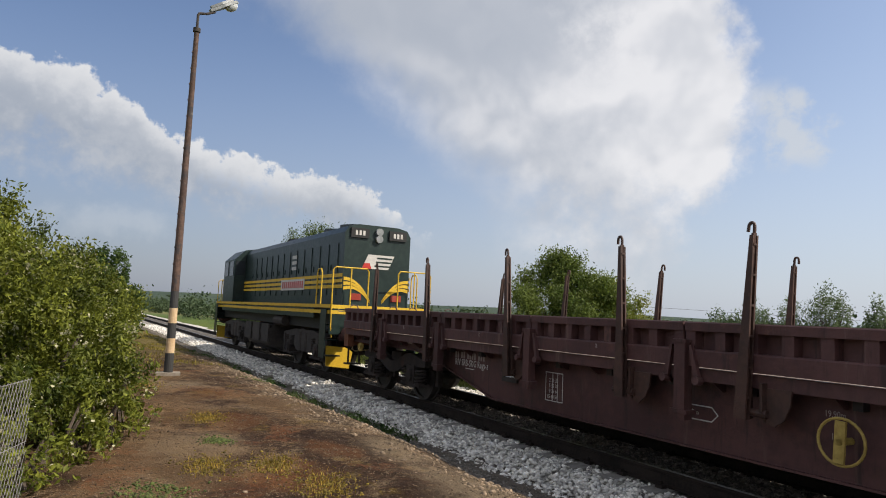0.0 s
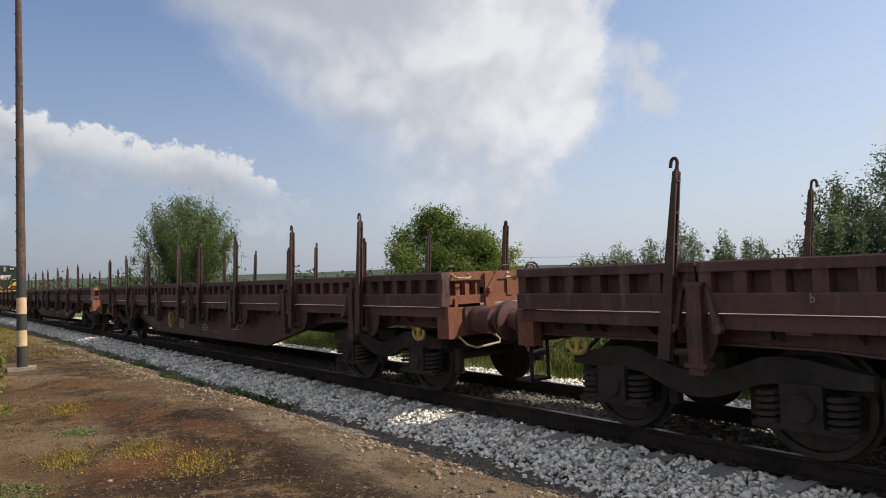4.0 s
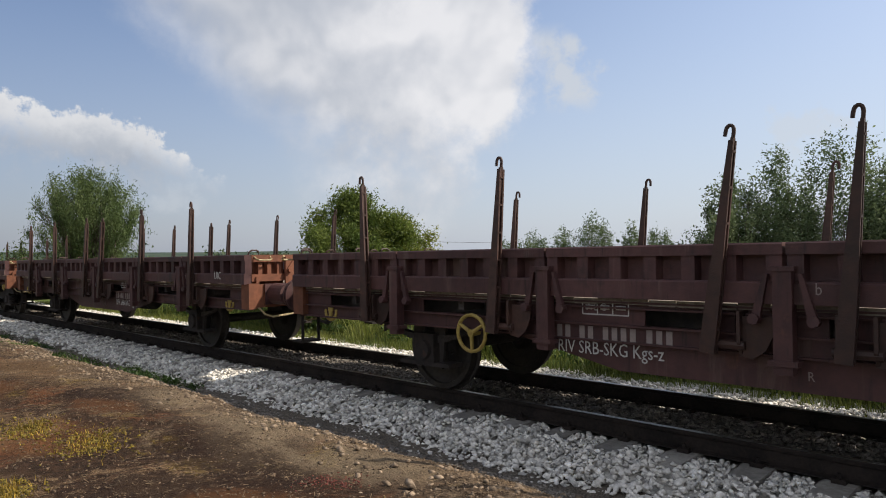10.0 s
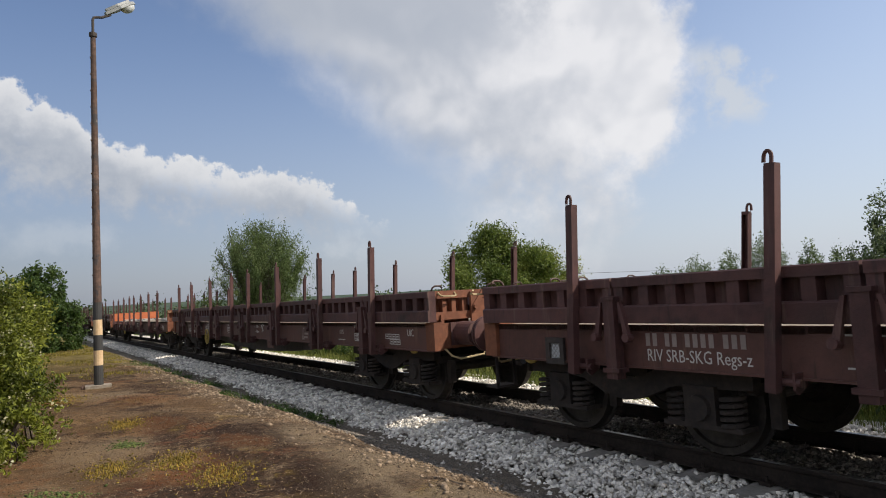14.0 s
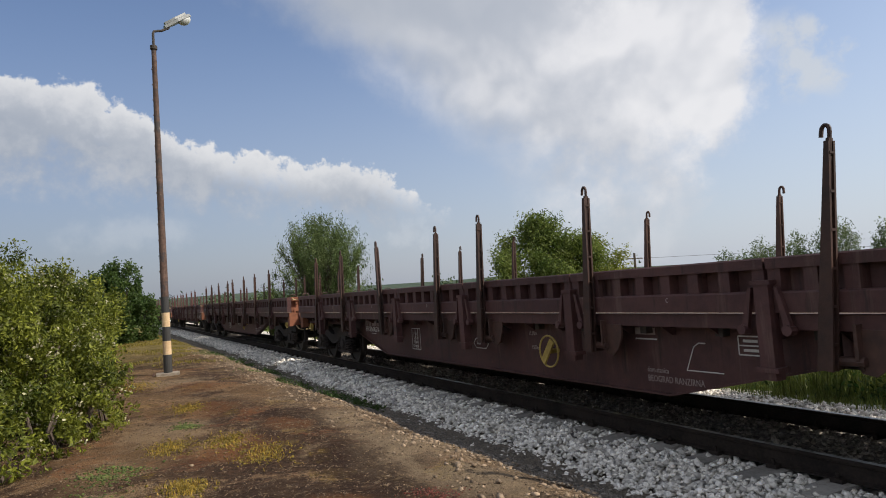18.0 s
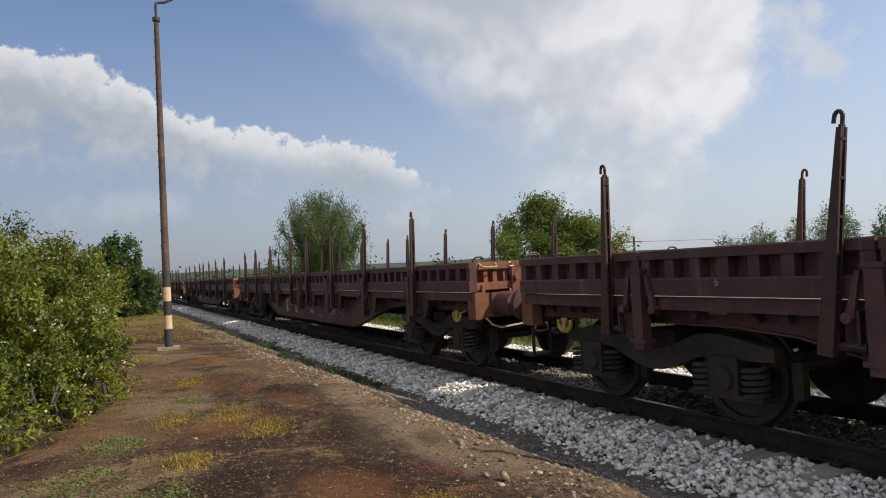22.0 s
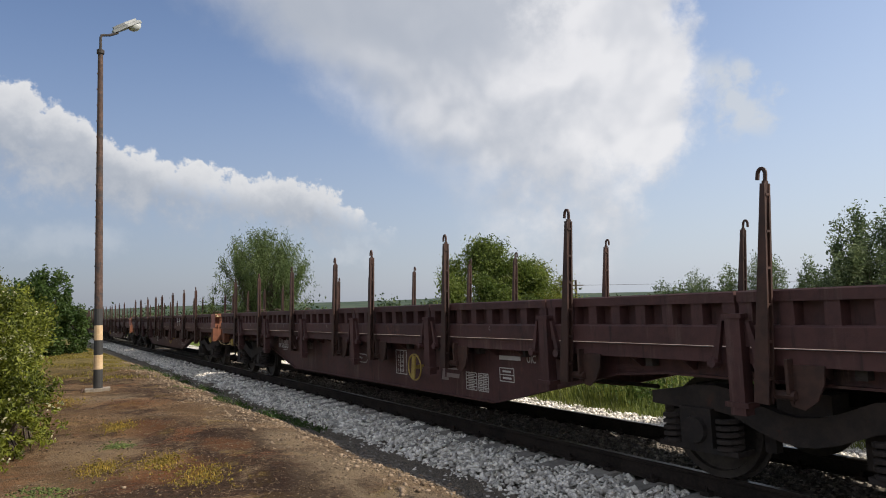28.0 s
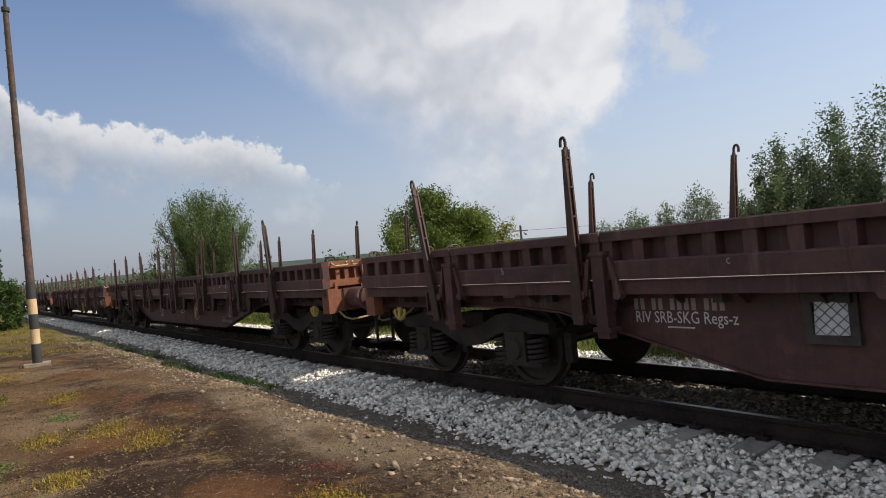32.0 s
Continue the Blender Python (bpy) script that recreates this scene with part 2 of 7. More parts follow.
# ---------------------------------------------------------------- materials
def material(name, colours, rough=0.7, metal=0.0, scales=(1.5, 18.0), bump=0.3, bump_scale=60.0, vary=0.0, island=False, marks=None, spec=0.4, thin=0.0, streak=None):
    """A surface mottled at two scales between its colours; marks: (colour, threshold, scale) of stains or rust."""
    m = bpy.data.materials.new(name)
    m.use_nodes = True
    n = Nodes(m.node_tree)
    out, b = n.add("ShaderNodeOutputMaterial"), n.add("ShaderNodeBsdfPrincipled")
    tc = n.add("ShaderNodeTexCoord").outputs["Object"]
    info = n.add("ShaderNodeObjectInfo")
    shift = n.add("ShaderNodeVectorMath", operation="ADD")
    n.link(tc, shift.inputs[0])
    off = n.add("ShaderNodeCombineXYZ")
    for s in off.inputs:
        n.link(n.math("MULTIPLY", info.outputs["Random"], 37.0), s)
    n.link(off.outputs[0], shift.inputs[1])
    vec = shift.outputs[0]
    a = n.noise(vec, scales[0], 5.0, 0.6)
    c = n.noise(vec, scales[1], 4.0, 0.6)
    colour = n.mix(n.step(n.math("MULTIPLY_ADD", c, 0.45, n.math("MULTIPLY", a, 0.55)), 0.36, 0.64), colours[0], colours[1])
    if marks:
        for tone, level, size in marks:
            colour = n.mix(n.step(n.noise(vec, size, 6.0, 0.68), level, level + 0.12), colour, tone)
    if streak:
        flow = n.add("ShaderNodeVectorMath", operation="MULTIPLY")
        n.link(vec, flow.inputs[0])
        flow.inputs[1].default_value = (1.0, 1.0, 0.12)
        colour = n.mix(n.math("MULTIPLY", n.step(n.noise(flow.outputs[0], 11.0, 5.0, 0.7), streak[1], streak[1] + 0.16), 0.75), colour, streak[0])
        colour = n.mix(n.math("MULTIPLY", n.step(n.noise(flow.outputs[0], 5.0, 5.0, 0.7), 0.55, 0.7), 0.7), colour, streak[2])
    if vary:
        r = n.add("ShaderNodeNewGeometry").outputs["Random Per Island"] if island else info.outputs["Random"]
        v = n.math("MULTIPLY_ADD", r, 2 * vary, 1 - vary)
        mul = n.add("ShaderNodeCombineXYZ")
        for s in mul.inputs:
            n.link(v, s)
        colour = n.mix(1.0, colour, mul.outputs[0], "MULTIPLY")
    n.link(colour, b.inputs["Base Color"])
    b.inputs["Metallic"].default_value = metal
    b.inputs["Specular IOR Level"].default_value = spec
    n.link(n.math("MULTIPLY_ADD", c, 0.3, rough - 0.15, clamp=True), b.inputs["Roughness"])
    if bump:
        bp = n.add("ShaderNodeBump")
        bp.inputs["Strength"].default_value, bp.inputs["Distance"].default_value = bump, 0.01
        n.link(n.noise(vec, bump_scale, 4.0, 0.6), bp.inputs["Height"])
        n.link(bp.outputs[0], b.inputs["Normal"])
    shader = b.outputs[0]
    if thin:
        t = n.add("ShaderNodeBsdfTranslucent")
        n.link(colour, t.inputs[0])
        mx = n.add("ShaderNodeMixShader")
        mx.inputs[0].default_value = thin
        n.link(b.outputs[0], mx.inputs[1])
        n.link(t.outputs[0], mx.inputs[2])
        shader = mx.outputs[0]
    n.link(shader, out.inputs[0])
    return m


def plain(name, colour, rough=0.6, metal=0.0):
    k = 0.8
    return material(name, (tuple(v * k for v in colour), colour), rough, metal, (3.0, 40.0), 0.15)


M_PAINT = material("oxide_paint", ((0.061, 0.027, 0.027), (0.102, 0.046, 0.043)), 0.62, 0.0, (0.8, 9.0), 0.25, 45, 0.16, marks=[((0.15, 0.064, 0.046), 0.60, 2.2), ((0.040, 0.024, 0.023), 0.58, 1.1)], streak=((0.030, 0.019, 0.018), 0.55, (0.145, 0.092, 0.076)))
M_STAKE = material("dark_stake_paint", ((0.040, 0.022, 0.018), (0.075, 0.038, 0.029)), 0.6, 0.0, (1.5, 12.0), 0.25, 45, 0.2, marks=[((0.12, 0.055, 0.036), 0.63, 4.0)])
M_PAINT_RED = material("oxide_paint_fresh", ((0.074, 0.034, 0.030), (0.118, 0.054, 0.045)), 0.55, 0.0, (0.8, 9.0), 0.2, 45, 0.1, marks=[((0.07, 0.034, 0.026), 0.62, 1.6)], streak=((0.045, 0.026, 0.021), 0.57, (0.20, 0.12, 0.085)))
# Wagon ends: the oxide paint is brightened, sunlight put into its colour.
M_PAINT_END = material("sunlit_end_paint", ((0.135, 0.050, 0.026), (0.230, 0.086, 0.045)), 0.7, 0.0, (1.2, 12.0), 0.25, 45, 0.12, marks=[((0.13, 0.05, 0.03), 0.60, 2.5)])
M_STEEL_DARK = material("grimy_steel", ((0.036, 0.032, 0.031), (0.076, 0.063, 0.056)), 0.78, 0.1, (2.0, 14.0), 0.35, 40, 0.1, marks=[((0.06, 0.034, 0.024), 0.62, 5.0)])
M_BOGIE = material("bogie_grime", ((0.020, 0.017, 0.016), (0.047, 0.036, 0.031)), 0.85, 0.0, (2.0, 14.0), 0.4, 40, 0.15, marks=[((0.065, 0.033, 0.024), 0.60, 3.0)])
M_TYRE = material("wheel_steel", ((0.032, 0.028, 0.025), (0.068, 0.058, 0.050)), 0.55, 0.4, (3.0, 20.0), 0.2)
M_RAIL = material("rail_rust", ((0.019, 0.016, 0.015), (0.042, 0.033, 0.028)), 0.88, 0.0, (3.0, 30.0), 0.3, spec=0.15)
M_RAILTOP = material("rail_head", ((0.16, 0.15, 0.14), (0.28, 0.265, 0.25)), 0.38, 0.9, (2.0, 60.0), 0.05)
M_WOOD = material("deck_plank", ((0.16, 0.13, 0.10), (0.30, 0.26, 0.21)), 0.85, 0.0, (1.2, 22.0), 0.4, 70, 0.2)
M_SLEEPER = material("concrete_sleeper", ((0.25, 0.23, 0.205), (0.40, 0.375, 0.34)), 0.9, 0.0, (3.0, 25.0), 0.5, 60, 0.18, marks=[((0.07, 0.05, 0.038), 0.6, 4.0)])
M_BALLAST = material("ballast_stone", ((0.63, 0.595, 0.54), (0.89, 0.85, 0.785)), 0.9, 0.0, (9.0, 45.0), 0.5, 90, 0.42, island=True, marks=[((0.50, 0.40, 0.30), 0.63, 7.0)])
# Darker stones: shade under and beside the train is put into the colour.
M_BALLAST_SHADED = material("ballast_stone_dark", ((0.085, 0.075, 0.066), (0.26, 0.23, 0.195)), 0.85, 0.0, (10.0, 60.0), 0.4, 90, 0.5, island=True)
M_RUBBLE = material("rubble_stone", ((0.12, 0.085, 0.055), (0.33, 0.25, 0.175)), 0.92, 0.0, (12.0, 60.0), 0.4, 80, 0.35, island=True)
M_BRICK = material("red_brick_crumb", ((0.085, 0.024, 0.018), (0.155, 0.050, 0.036)), 0.95, 0.0, (9.0, 60.0), 0.3, 80, 0.4, island=True)
M_PEBBLE = material("brown_pebble", ((0.06, 0.040, 0.025), (0.18, 0.125, 0.082)), 0.95, 0.0, (9.0, 60.0), 0.3, 80, 0.55, island=True)
M_WHITE = plain("white_lettering", (0.62, 0.60, 0.57), 0.7)
M_DIM = plain("faded_lettering", (0.33, 0.27, 0.25), 0.75)
M_YELLOW = material("yellow_paint", ((0.56, 0.35, 0.02), (0.72, 0.47, 0.035)), 0.55, 0.0, (3.0, 25.0), 0.15, marks=[((0.2, 0.12, 0.04), 0.66, 6.0)])
M_HANDWHEEL = material("dull_yellow_paint", ((0.30, 0.21, 0.05), (0.46, 0.34, 0.09)), 0.6, 0.0, (4.0, 25.0), 0.15, marks=[((0.16, 0.10, 0.05), 0.60, 6.0)])
M_MOSS = material("yellow_moss_cushion", ((0.085, 0.070, 0.012), (0.21, 0.150, 0.025)), 0.95, 0.0, (9.0, 50.0), 0.4, 80, 0.5, island=True)
M_MOSS_GREEN = material("green_moss_cushion", ((0.040, 0.060, 0.014), (0.10, 0.125, 0.03)), 0.95, 0.0, (9.0, 50.0), 0.4, 80, 0.5, island=True)
M_LITTER = material("dry_litter", ((0.06, 0.040, 0.022), (0.19, 0.135, 0.08)), 0.9, 0.0, (9.0, 50.0), 0.2, 80, 0.6, island=True)
# Orange board paint, with sunlight on the board put into its brightness.
M_ORANGE = material("orange_board", ((0.42, 0.115, 0.045), (0.52, 0.16, 0.065)), 0.6, 0.0, (1.5, 14.0), 0.2)
M_GREEN = material("loco_green", ((0.010, 0.022, 0.020), (0.019, 0.036, 0.032)), 0.38, 0.0, (1.0, 9.0), 0.1, marks=[((0.035, 0.042, 0.038), 0.62, 2.0)])
M_LOCO_ROOF = material("loco_roof", ((0.045, 0.055, 0.06), (0.08, 0.09, 0.095)), 0.5, 0.2, (1.0, 9.0), 0.1)
M_BLACK = plain("black_paint", (0.02, 0.02, 0.021), 0.6)
M_RED = plain("red_paint", (0.55, 0.04, 0.03), 0.5)
M_TARP = material("white_sheet", ((0.52, 0.54, 0.58), (0.66, 0.68, 0.71)), 0.6, 0.0, (5.0, 30.0), 0.3, 18)
M_POLE = material("rusty_pole", ((0.070, 0.043, 0.034), (0.150, 0.095, 0.073)), 0.8, 0.1, (2.0, 16.0), 0.5, 40, marks=[((0.055, 0.048, 0.05), 0.50, 3.0), ((0.26, 0.22, 0.19), 0.64, 5.0)])
M_BAND_PALE = material("faded_yellow_band", ((0.52, 0.36, 0.20), (0.64, 0.48, 0.30)), 0.75, 0.0, (5.0, 30.0), 0.3)
M_BAND_DARK = plain("dark_band", (0.045, 0.045, 0.045), 0.75)
M_CONCRETE = material("concrete", ((0.16, 0.135, 0.105), (0.30, 0.26, 0.21)), 0.92, 0.0, (3.0, 30.0), 0.5, 60)
M_ALU = material("weathered_alloy", ((0.20, 0.215, 0.22), (0.32, 0.335, 0.34)), 0.5, 0.2, (6.0, 40.0), 0.1)
M_BARK = material("bark", ((0.06, 0.045, 0.034), (0.12, 0.095, 0.075)), 0.95, 0.0, (4.0, 30.0), 0.8, 40)
M_HOSE = plain("rubber_hose", (0.018, 0.018, 0.018), 0.6)
M_WIRE = material("galvanised_wire", ((0.16, 0.155, 0.145), (0.27, 0.26, 0.25)), 0.7, 0.1, (5.0, 30.0), 0.1)


def foliage(name, dark, light, thin=0.38, vary=0.4):
    return material(name, (dark, light), 0.55, 0.0, (0.9, 5.0), 0.0, 30, vary, island=True, thin=thin, spec=0.3)


M_LEAF_BUSH = foliage("hedge_leaf", (0.034, 0.056, 0.008), (0.240, 0.262, 0.034), 0.36)
M_LEAF_BUSH2 = foliage("lilac_leaf", (0.030, 0.065, 0.014), (0.075, 0.115, 0.026))
M_BLOSSOM = foliage("seed_cluster", (0.30, 0.29, 0.17), (0.48, 0.46, 0.30), 0.2)
M_LEAF_WILLOW = foliage("willow_leaf", (0.070, 0.110, 0.036), (0.15, 0.195, 0.07))
M_LEAF_WALNUT = foliage("walnut_leaf", (0.060, 0.100, 0.020), (0.19, 0.235, 0.050), 0.45)
M_LEAF_FAR = foliage("orchard_leaf", (0.080, 0.120, 0.055), (0.18, 0.225, 0.105), 0.45)
M_GRASS = foliage("grass_blade", (0.065, 0.095, 0.018), (0.215, 0.235, 0.055), 0.45, 0.45)
M_GRASS_DRY = foliage("yellow_moss", (0.13, 0.11, 0.016), (0.25, 0.20, 0.035), 0.3, 0.4)
M_LEAF_PALE = foliage("pale_walnut_leaf", (0.115, 0.150, 0.024), (0.30, 0.31, 0.06), 0.45)
M_GRASS_TUFT = foliage("dry_tuft", (0.15, 0.105, 0.014), (0.36, 0.24, 0.035), 0.25, 0.4)
M_WOODS = foliage("far_woods", (0.040, 0.068, 0.030), (0.075, 0.105, 0.045), 0.2, 0.3)


def ground_material():
    """Bare brown earth by the track, with moss, rust-red dust and dry grass; meadow and fields further off."""
    m = bpy.data.materials.new("earth_and_fields")
    m.use_nodes = True
    n = Nodes(m.node_tree)
    out, b = n.add("ShaderNodeOutputMaterial"), n.add("ShaderNodeBsdfPrincipled")
    pos = n.add("ShaderNodeNewGeometry").outputs["Position"]
    xyz = n.add("ShaderNodeSeparateXYZ")
    n.link(pos, xyz.inputs[0])
    x, y, z = xyz.outputs
    n1, n2, n3, n4 = n.noise(pos, 0.55, 6, 0.62), n.noise(pos, 2.3, 6, 0.65), n.noise(pos, 16.0, 5, 0.7), n.noise(pos, 70.0, 4, 0.7)
    n5 = n.noise(pos, 1.1, 6, 0.7, 0.6)
    earth = n.mix(n.step(n.math("MULTIPLY_ADD", n4, 0.45, n.math("MULTIPLY_ADD", n3, 0.3, n.math("MULTIPLY", n2, 0.25))), 0.43, 0.57), (0.054, 0.029, 0.015), (0.225, 0.145, 0.080))
    grain = n.noise(pos, 150.0, 3, 0.7)
    earth = n.mix(n.math("MULTIPLY", n.step(grain, 0.46, 0.30), 0.7), earth, (0.030, 0.018, 0.012))
    earth = n.mix(n.math("MULTIPLY", n.step(n4, 0.52, 0.66), 0.6), earth, (0.34, 0.25, 0.155))
    # dark damp patches, rust-red dust, dry yellow moss
    dark = n.math("MULTIPLY", n.step(n.math("MULTIPLY_ADD", n2, 0.35, n.math("MULTIPLY", n5, 0.65)), 0.435, 0.495), n.math("MULTIPLY_ADD", n3, 0.7, 0.6, clamp=True))
    earth = n.mix(dark, earth, n.mix(n.step(n3, 0.4, 0.62), (0.016, 0.009, 0.006), (0.066, 0.036, 0.021)))
    earth = n.mix(n.math("MULTIPLY", n.step(n.noise(pos, 1.0, 6, 0.65, 0.4), 0.54, 0.66), n.step(n3, 0.3, 0.6)), earth, (0.135, 0.055, 0.024))
    dry = n.math("MULTIPLY", n.step(n.noise(pos, 1.45, 5, 0.65), 0.57, 0.64), n.step(n.noise(pos, 26.0, 4, 0.7), 0.40, 0.60))
    earth = n.mix(n.math("MULTIPLY", dry, 0.5), earth, (0.24, 0.165, 0.024))
    moss = n.math("MULTIPLY", n.step(n.noise(pos, 0.85, 5, 0.7, 0.5), 0.63, 0.70), n.step(n3, 0.42, 0.60))
    earth = n.mix(n.math("MULTIPLY", moss, 0.35), earth, (0.075, 0.105, 0.025))
    earth = n.mix(n.math("MULTIPLY", n.math("MULTIPLY", n.step(n.noise(pos, 0.7, 6, 0.7, 0.3), 0.53, 0.62), n.step(n4, 0.40, 0.60)), 0.7), earth, (0.29, 0.215, 0.135))
    # the damp hollow, the pale gravelly stretches and the rusty spots of the platform
    def patch(cx, cy, rx, ry):
        dx = n.math("DIVIDE", n.math("SUBTRACT", x, cx), rx)
        dy = n.math("DIVIDE", n.math("SUBTRACT", y, cy), ry)
        d = n.math("SQRT", n.math("ADD", n.math("MULTIPLY", dx, dx), n.math("MULTIPLY", dy, dy)))
        d = n.math("ADD", d, n.math("ADD", n.math("MULTIPLY_ADD", n2, 2.4, -1.2), n.math("MULTIPLY_ADD", n3, 1.4, -0.7)))
        return n.math("SUBTRACT", 1.0, n.step(d, 0.55, 1.25))
    for tone, strength, spots in (((0.22, 0.168, 0.110), 0.7, ((-3.5, 5.7, 0.45, 0.9), (-3.95, 4.9, 0.3, 0.7), (-3.6, 7.2, 0.35, 0.7), (-5.45, 8.1, 0.5, 0.8), (-4.9, 13.4, 0.7, 0.9), (-3.5, 4.2, 0.4, 0.6))),
                                  ((0.026, 0.014, 0.009), 0.85, ((-4.2, 5.1, 0.35, 0.9), (-4.25, 4.1, 0.45, 0.5), (-4.05, 7.5, 0.4, 0.9), (-4.5, 9.5, 0.5, 0.8), (-4.95, 4.5, 0.5, 0.5))),
                                  ((0.16, 0.070, 0.027), 0.55, ((-4.75, 9.3, 0.35, 0.7), (-4.4, 12.4, 0.6, 0.9), (-4.7, 3.9, 0.3, 0.35), (-4.2, 7.3, 0.25, 0.5), (-4.9, 6.4, 0.4, 0.5)))):
        for spot in spots:
            earth = n.mix(n.math("MULTIPLY", n.math("MULTIPLY", patch(*spot), strength), n.math("MULTIPLY_ADD", n4, 1.2, 0.3, clamp=True)), earth, tone)
    for spot in ((-5.9, 7.6, 0.8, 2.0), (-5.5, 10.8, 0.8, 1.8), (-5.2, 15.0, 0.9, 1.6), (-3.9, 10.6, 0.6, 1.4)):
        earth = n.mix(n.math("MULTIPLY", n.math("MULTIPLY", patch(*spot), 0.5), n.math("MULTIPLY_ADD", n4, 1.3, 0.1, clamp=True)), earth, (0.22, 0.135, 0.066))
    # paler gravelly strip along the edge
    strip = n.math("MULTIPLY", n.step(n.math("ADD", x, n.math("MULTIPLY", n2, 1.6)), -3.2, -2.3), n.step(n3, 0.35, 0.6))
    earth = n.mix(n.math("MULTIPLY", strip, 0.5), earth, (0.255, 0.198, 0.136))
    far_grass = n.mix(n.step(n2, 0.35, 0.65), (0.105, 0.085, 0.024), (0.175, 0.135, 0.045))
    earth = n.mix(n.math("MULTIPLY", n.step(n.math("ADD", y, n.math("MULTIPLY", n1, 10.0)), 20.0, 32.0), 0.8), earth, far_grass)
    # dark gravel in the dip beside the ballast, train shade put into its tone
    dip = n.math("MULTIPLY", n.step(n.math("ADD", x, n.math("MULTIPLY", n2, 0.5)), -2.58, -2.42), 0.9)
    earth = n.mix(dip, earth, n.mix(n.step(n4, 0.36, 0.64), (0.075, 0.065, 0.055), (0.25, 0.215, 0.175)))
    meadow = n.mix(n.step(n2, 0.35, 0.65), (0.065, 0.10, 0.020), (0.14, 0.165, 0.04))
    fields = n.mix(n.step(n.noise(pos, 0.006, 3, 0.5), 0.45, 0.55), (0.085, 0.125, 0.035), (0.15, 0.15, 0.06))
    dist = n.math("SQRT", n.math("ADD", n.math("MULTIPLY", x, x), n.math("MULTIPLY", y, y)))
    fields = n.mix(n.step(dist, 800, 1100), fields, n.mix(n.step(n.noise(pos, 0.012, 5, 0.6), 0.4, 0.6), (0.036, 0.058, 0.042), (0.064, 0.086, 0.058)))
    outer = n.mix(n.step(dist, 40, 110), meadow, fields)
    side = n.step(n.math("ADD", x, n.math("MULTIPLY", n2, 0.8)), 2.6, 3.2)
    left = n.math("SUBTRACT", 1.0, n.step(n.math("ADD", x, n.math("MULTIPLY", n1, 3.0)), -12.0, -8.0))
    away = n.step(dist, 45, 90)
    colour = n.mix(n.math("MAXIMUM", n.math("MAXIMUM", side, left), away), earth, outer)
    n.link(colour, b.inputs["Base Color"])
    b.inputs["Roughness"].default_value = 0.95
    b.inputs["Specular IOR Level"].default_value = 0.15
    bp = n.add("ShaderNodeBump")
    bp.inputs["Strength"].default_value, bp.inputs["Distance"].default_value = 1.0, 0.05
    n.link(n.math("ADD", n.math("MULTIPLY", n3, 0.7), n.math("ADD", n.math("MULTIPLY", n4, 0.3), n.math("MULTIPLY", grain, 0.15))), bp.inputs["Height"])
    n.link(bp.outputs[0], b.inputs["Normal"])
    n.link(b.outputs[0], out.inputs[0])
    return m


M_GROUND = ground_material()


# ---------------------------------------------------------------- mesh helpers
def box(bm, x0, x1, y0, y1, z0, z1, turn=None):
    vs = [bm.verts.new((x, y, z)) for x in (x0, x1) for y in (y0, y1) for z in (z0, z1)]
    for f in ((0, 1, 3, 2), (4, 6, 7, 5), (0, 4, 5, 1), (2, 3, 7, 6), (0, 2, 6, 4), (1, 5, 7, 3)):
        bm.faces.new([vs[i] for i in f])
    if turn is not None:
        bmesh.ops.transform(bm, matrix=turn, verts=vs)
    return vs


def rod(bm, a, b, r0, r1=None, sides=8, caps=True):
    """A round bar from a to b."""
    a, b = Vector(a), Vector(b)
    r1 = r0 if r1 is None else r1
    q = (b - a).to_track_quat("Z", "Y").to_matrix()
    rings = []
    for p, r in ((a, r0), (b, r1)):
        rings.append([bm.verts.new(p + q @ Vector((r * math.cos(k * math.tau / sides), r * math.sin(k * math.tau / sides), 0))) for k in range(sides)])
    for k in range(sides):
        j = (k + 1) % sides
        bm.faces.new((rings[0][k], rings[0][j], rings[1][j], rings[1][k]))
    if caps:
        bm.faces.new(rings[0][::-1])
        bm.faces.new(rings[1])


def tube(bm, pts, r, sides=6):
    """A bent bar through points."""
    pts = [Vector(p) for p in pts]
    rings = []
    for i, p in enumerate(pts):
        d = (pts[min(i + 1, len(pts) - 1)] - pts[max(i - 1, 0)]).normalized()
        q = d.to_track_quat("Z", "Y").to_matrix()
        rr = r[i] if isinstance(r, (list, tuple)) else r
        rings.append([bm.verts.new(p + q @ Vector((rr * math.cos(k * math.tau / sides), rr * math.sin(k * math.tau / sides), 0))) for k in range(sides)])
    for a, b in zip(rings, rings[1:]):
        best = min(range(sides), key=lambda s: (a[0].co - b[s].co).length)
        for k in range(sides):
            j = (k + 1) % sides
            bm.faces.new((a[k], a[j], b[(j + best) % sides], b[(k + best) % sides]))
    bm.faces.new(rings[0][::-1])
    bm.faces.new(rings[-1])


def prism(bm, outline, axis, lo, hi):
    """An outline of (a, b) pairs pushed out along an axis: x takes (y, z), y takes (x, z), z takes (x, y)."""
    def at(p, v):
        return {"x": (v, p[0], p[1]), "y": (p[0], v, p[1]), "z": (p[0], p[1], v)}[axis]
    lower, upper = [bm.verts.new(at(p, lo)) for p in outline], [bm.verts.new(at(p, hi)) for p in outline]
    k = len(outline)
    for i in range(k):
        j = (i + 1) % k
        bm.faces.new((lower[i], lower[j], upper[j], upper[i]))
    bm.faces.new(lower[::-1])
    bm.faces.new(upper)


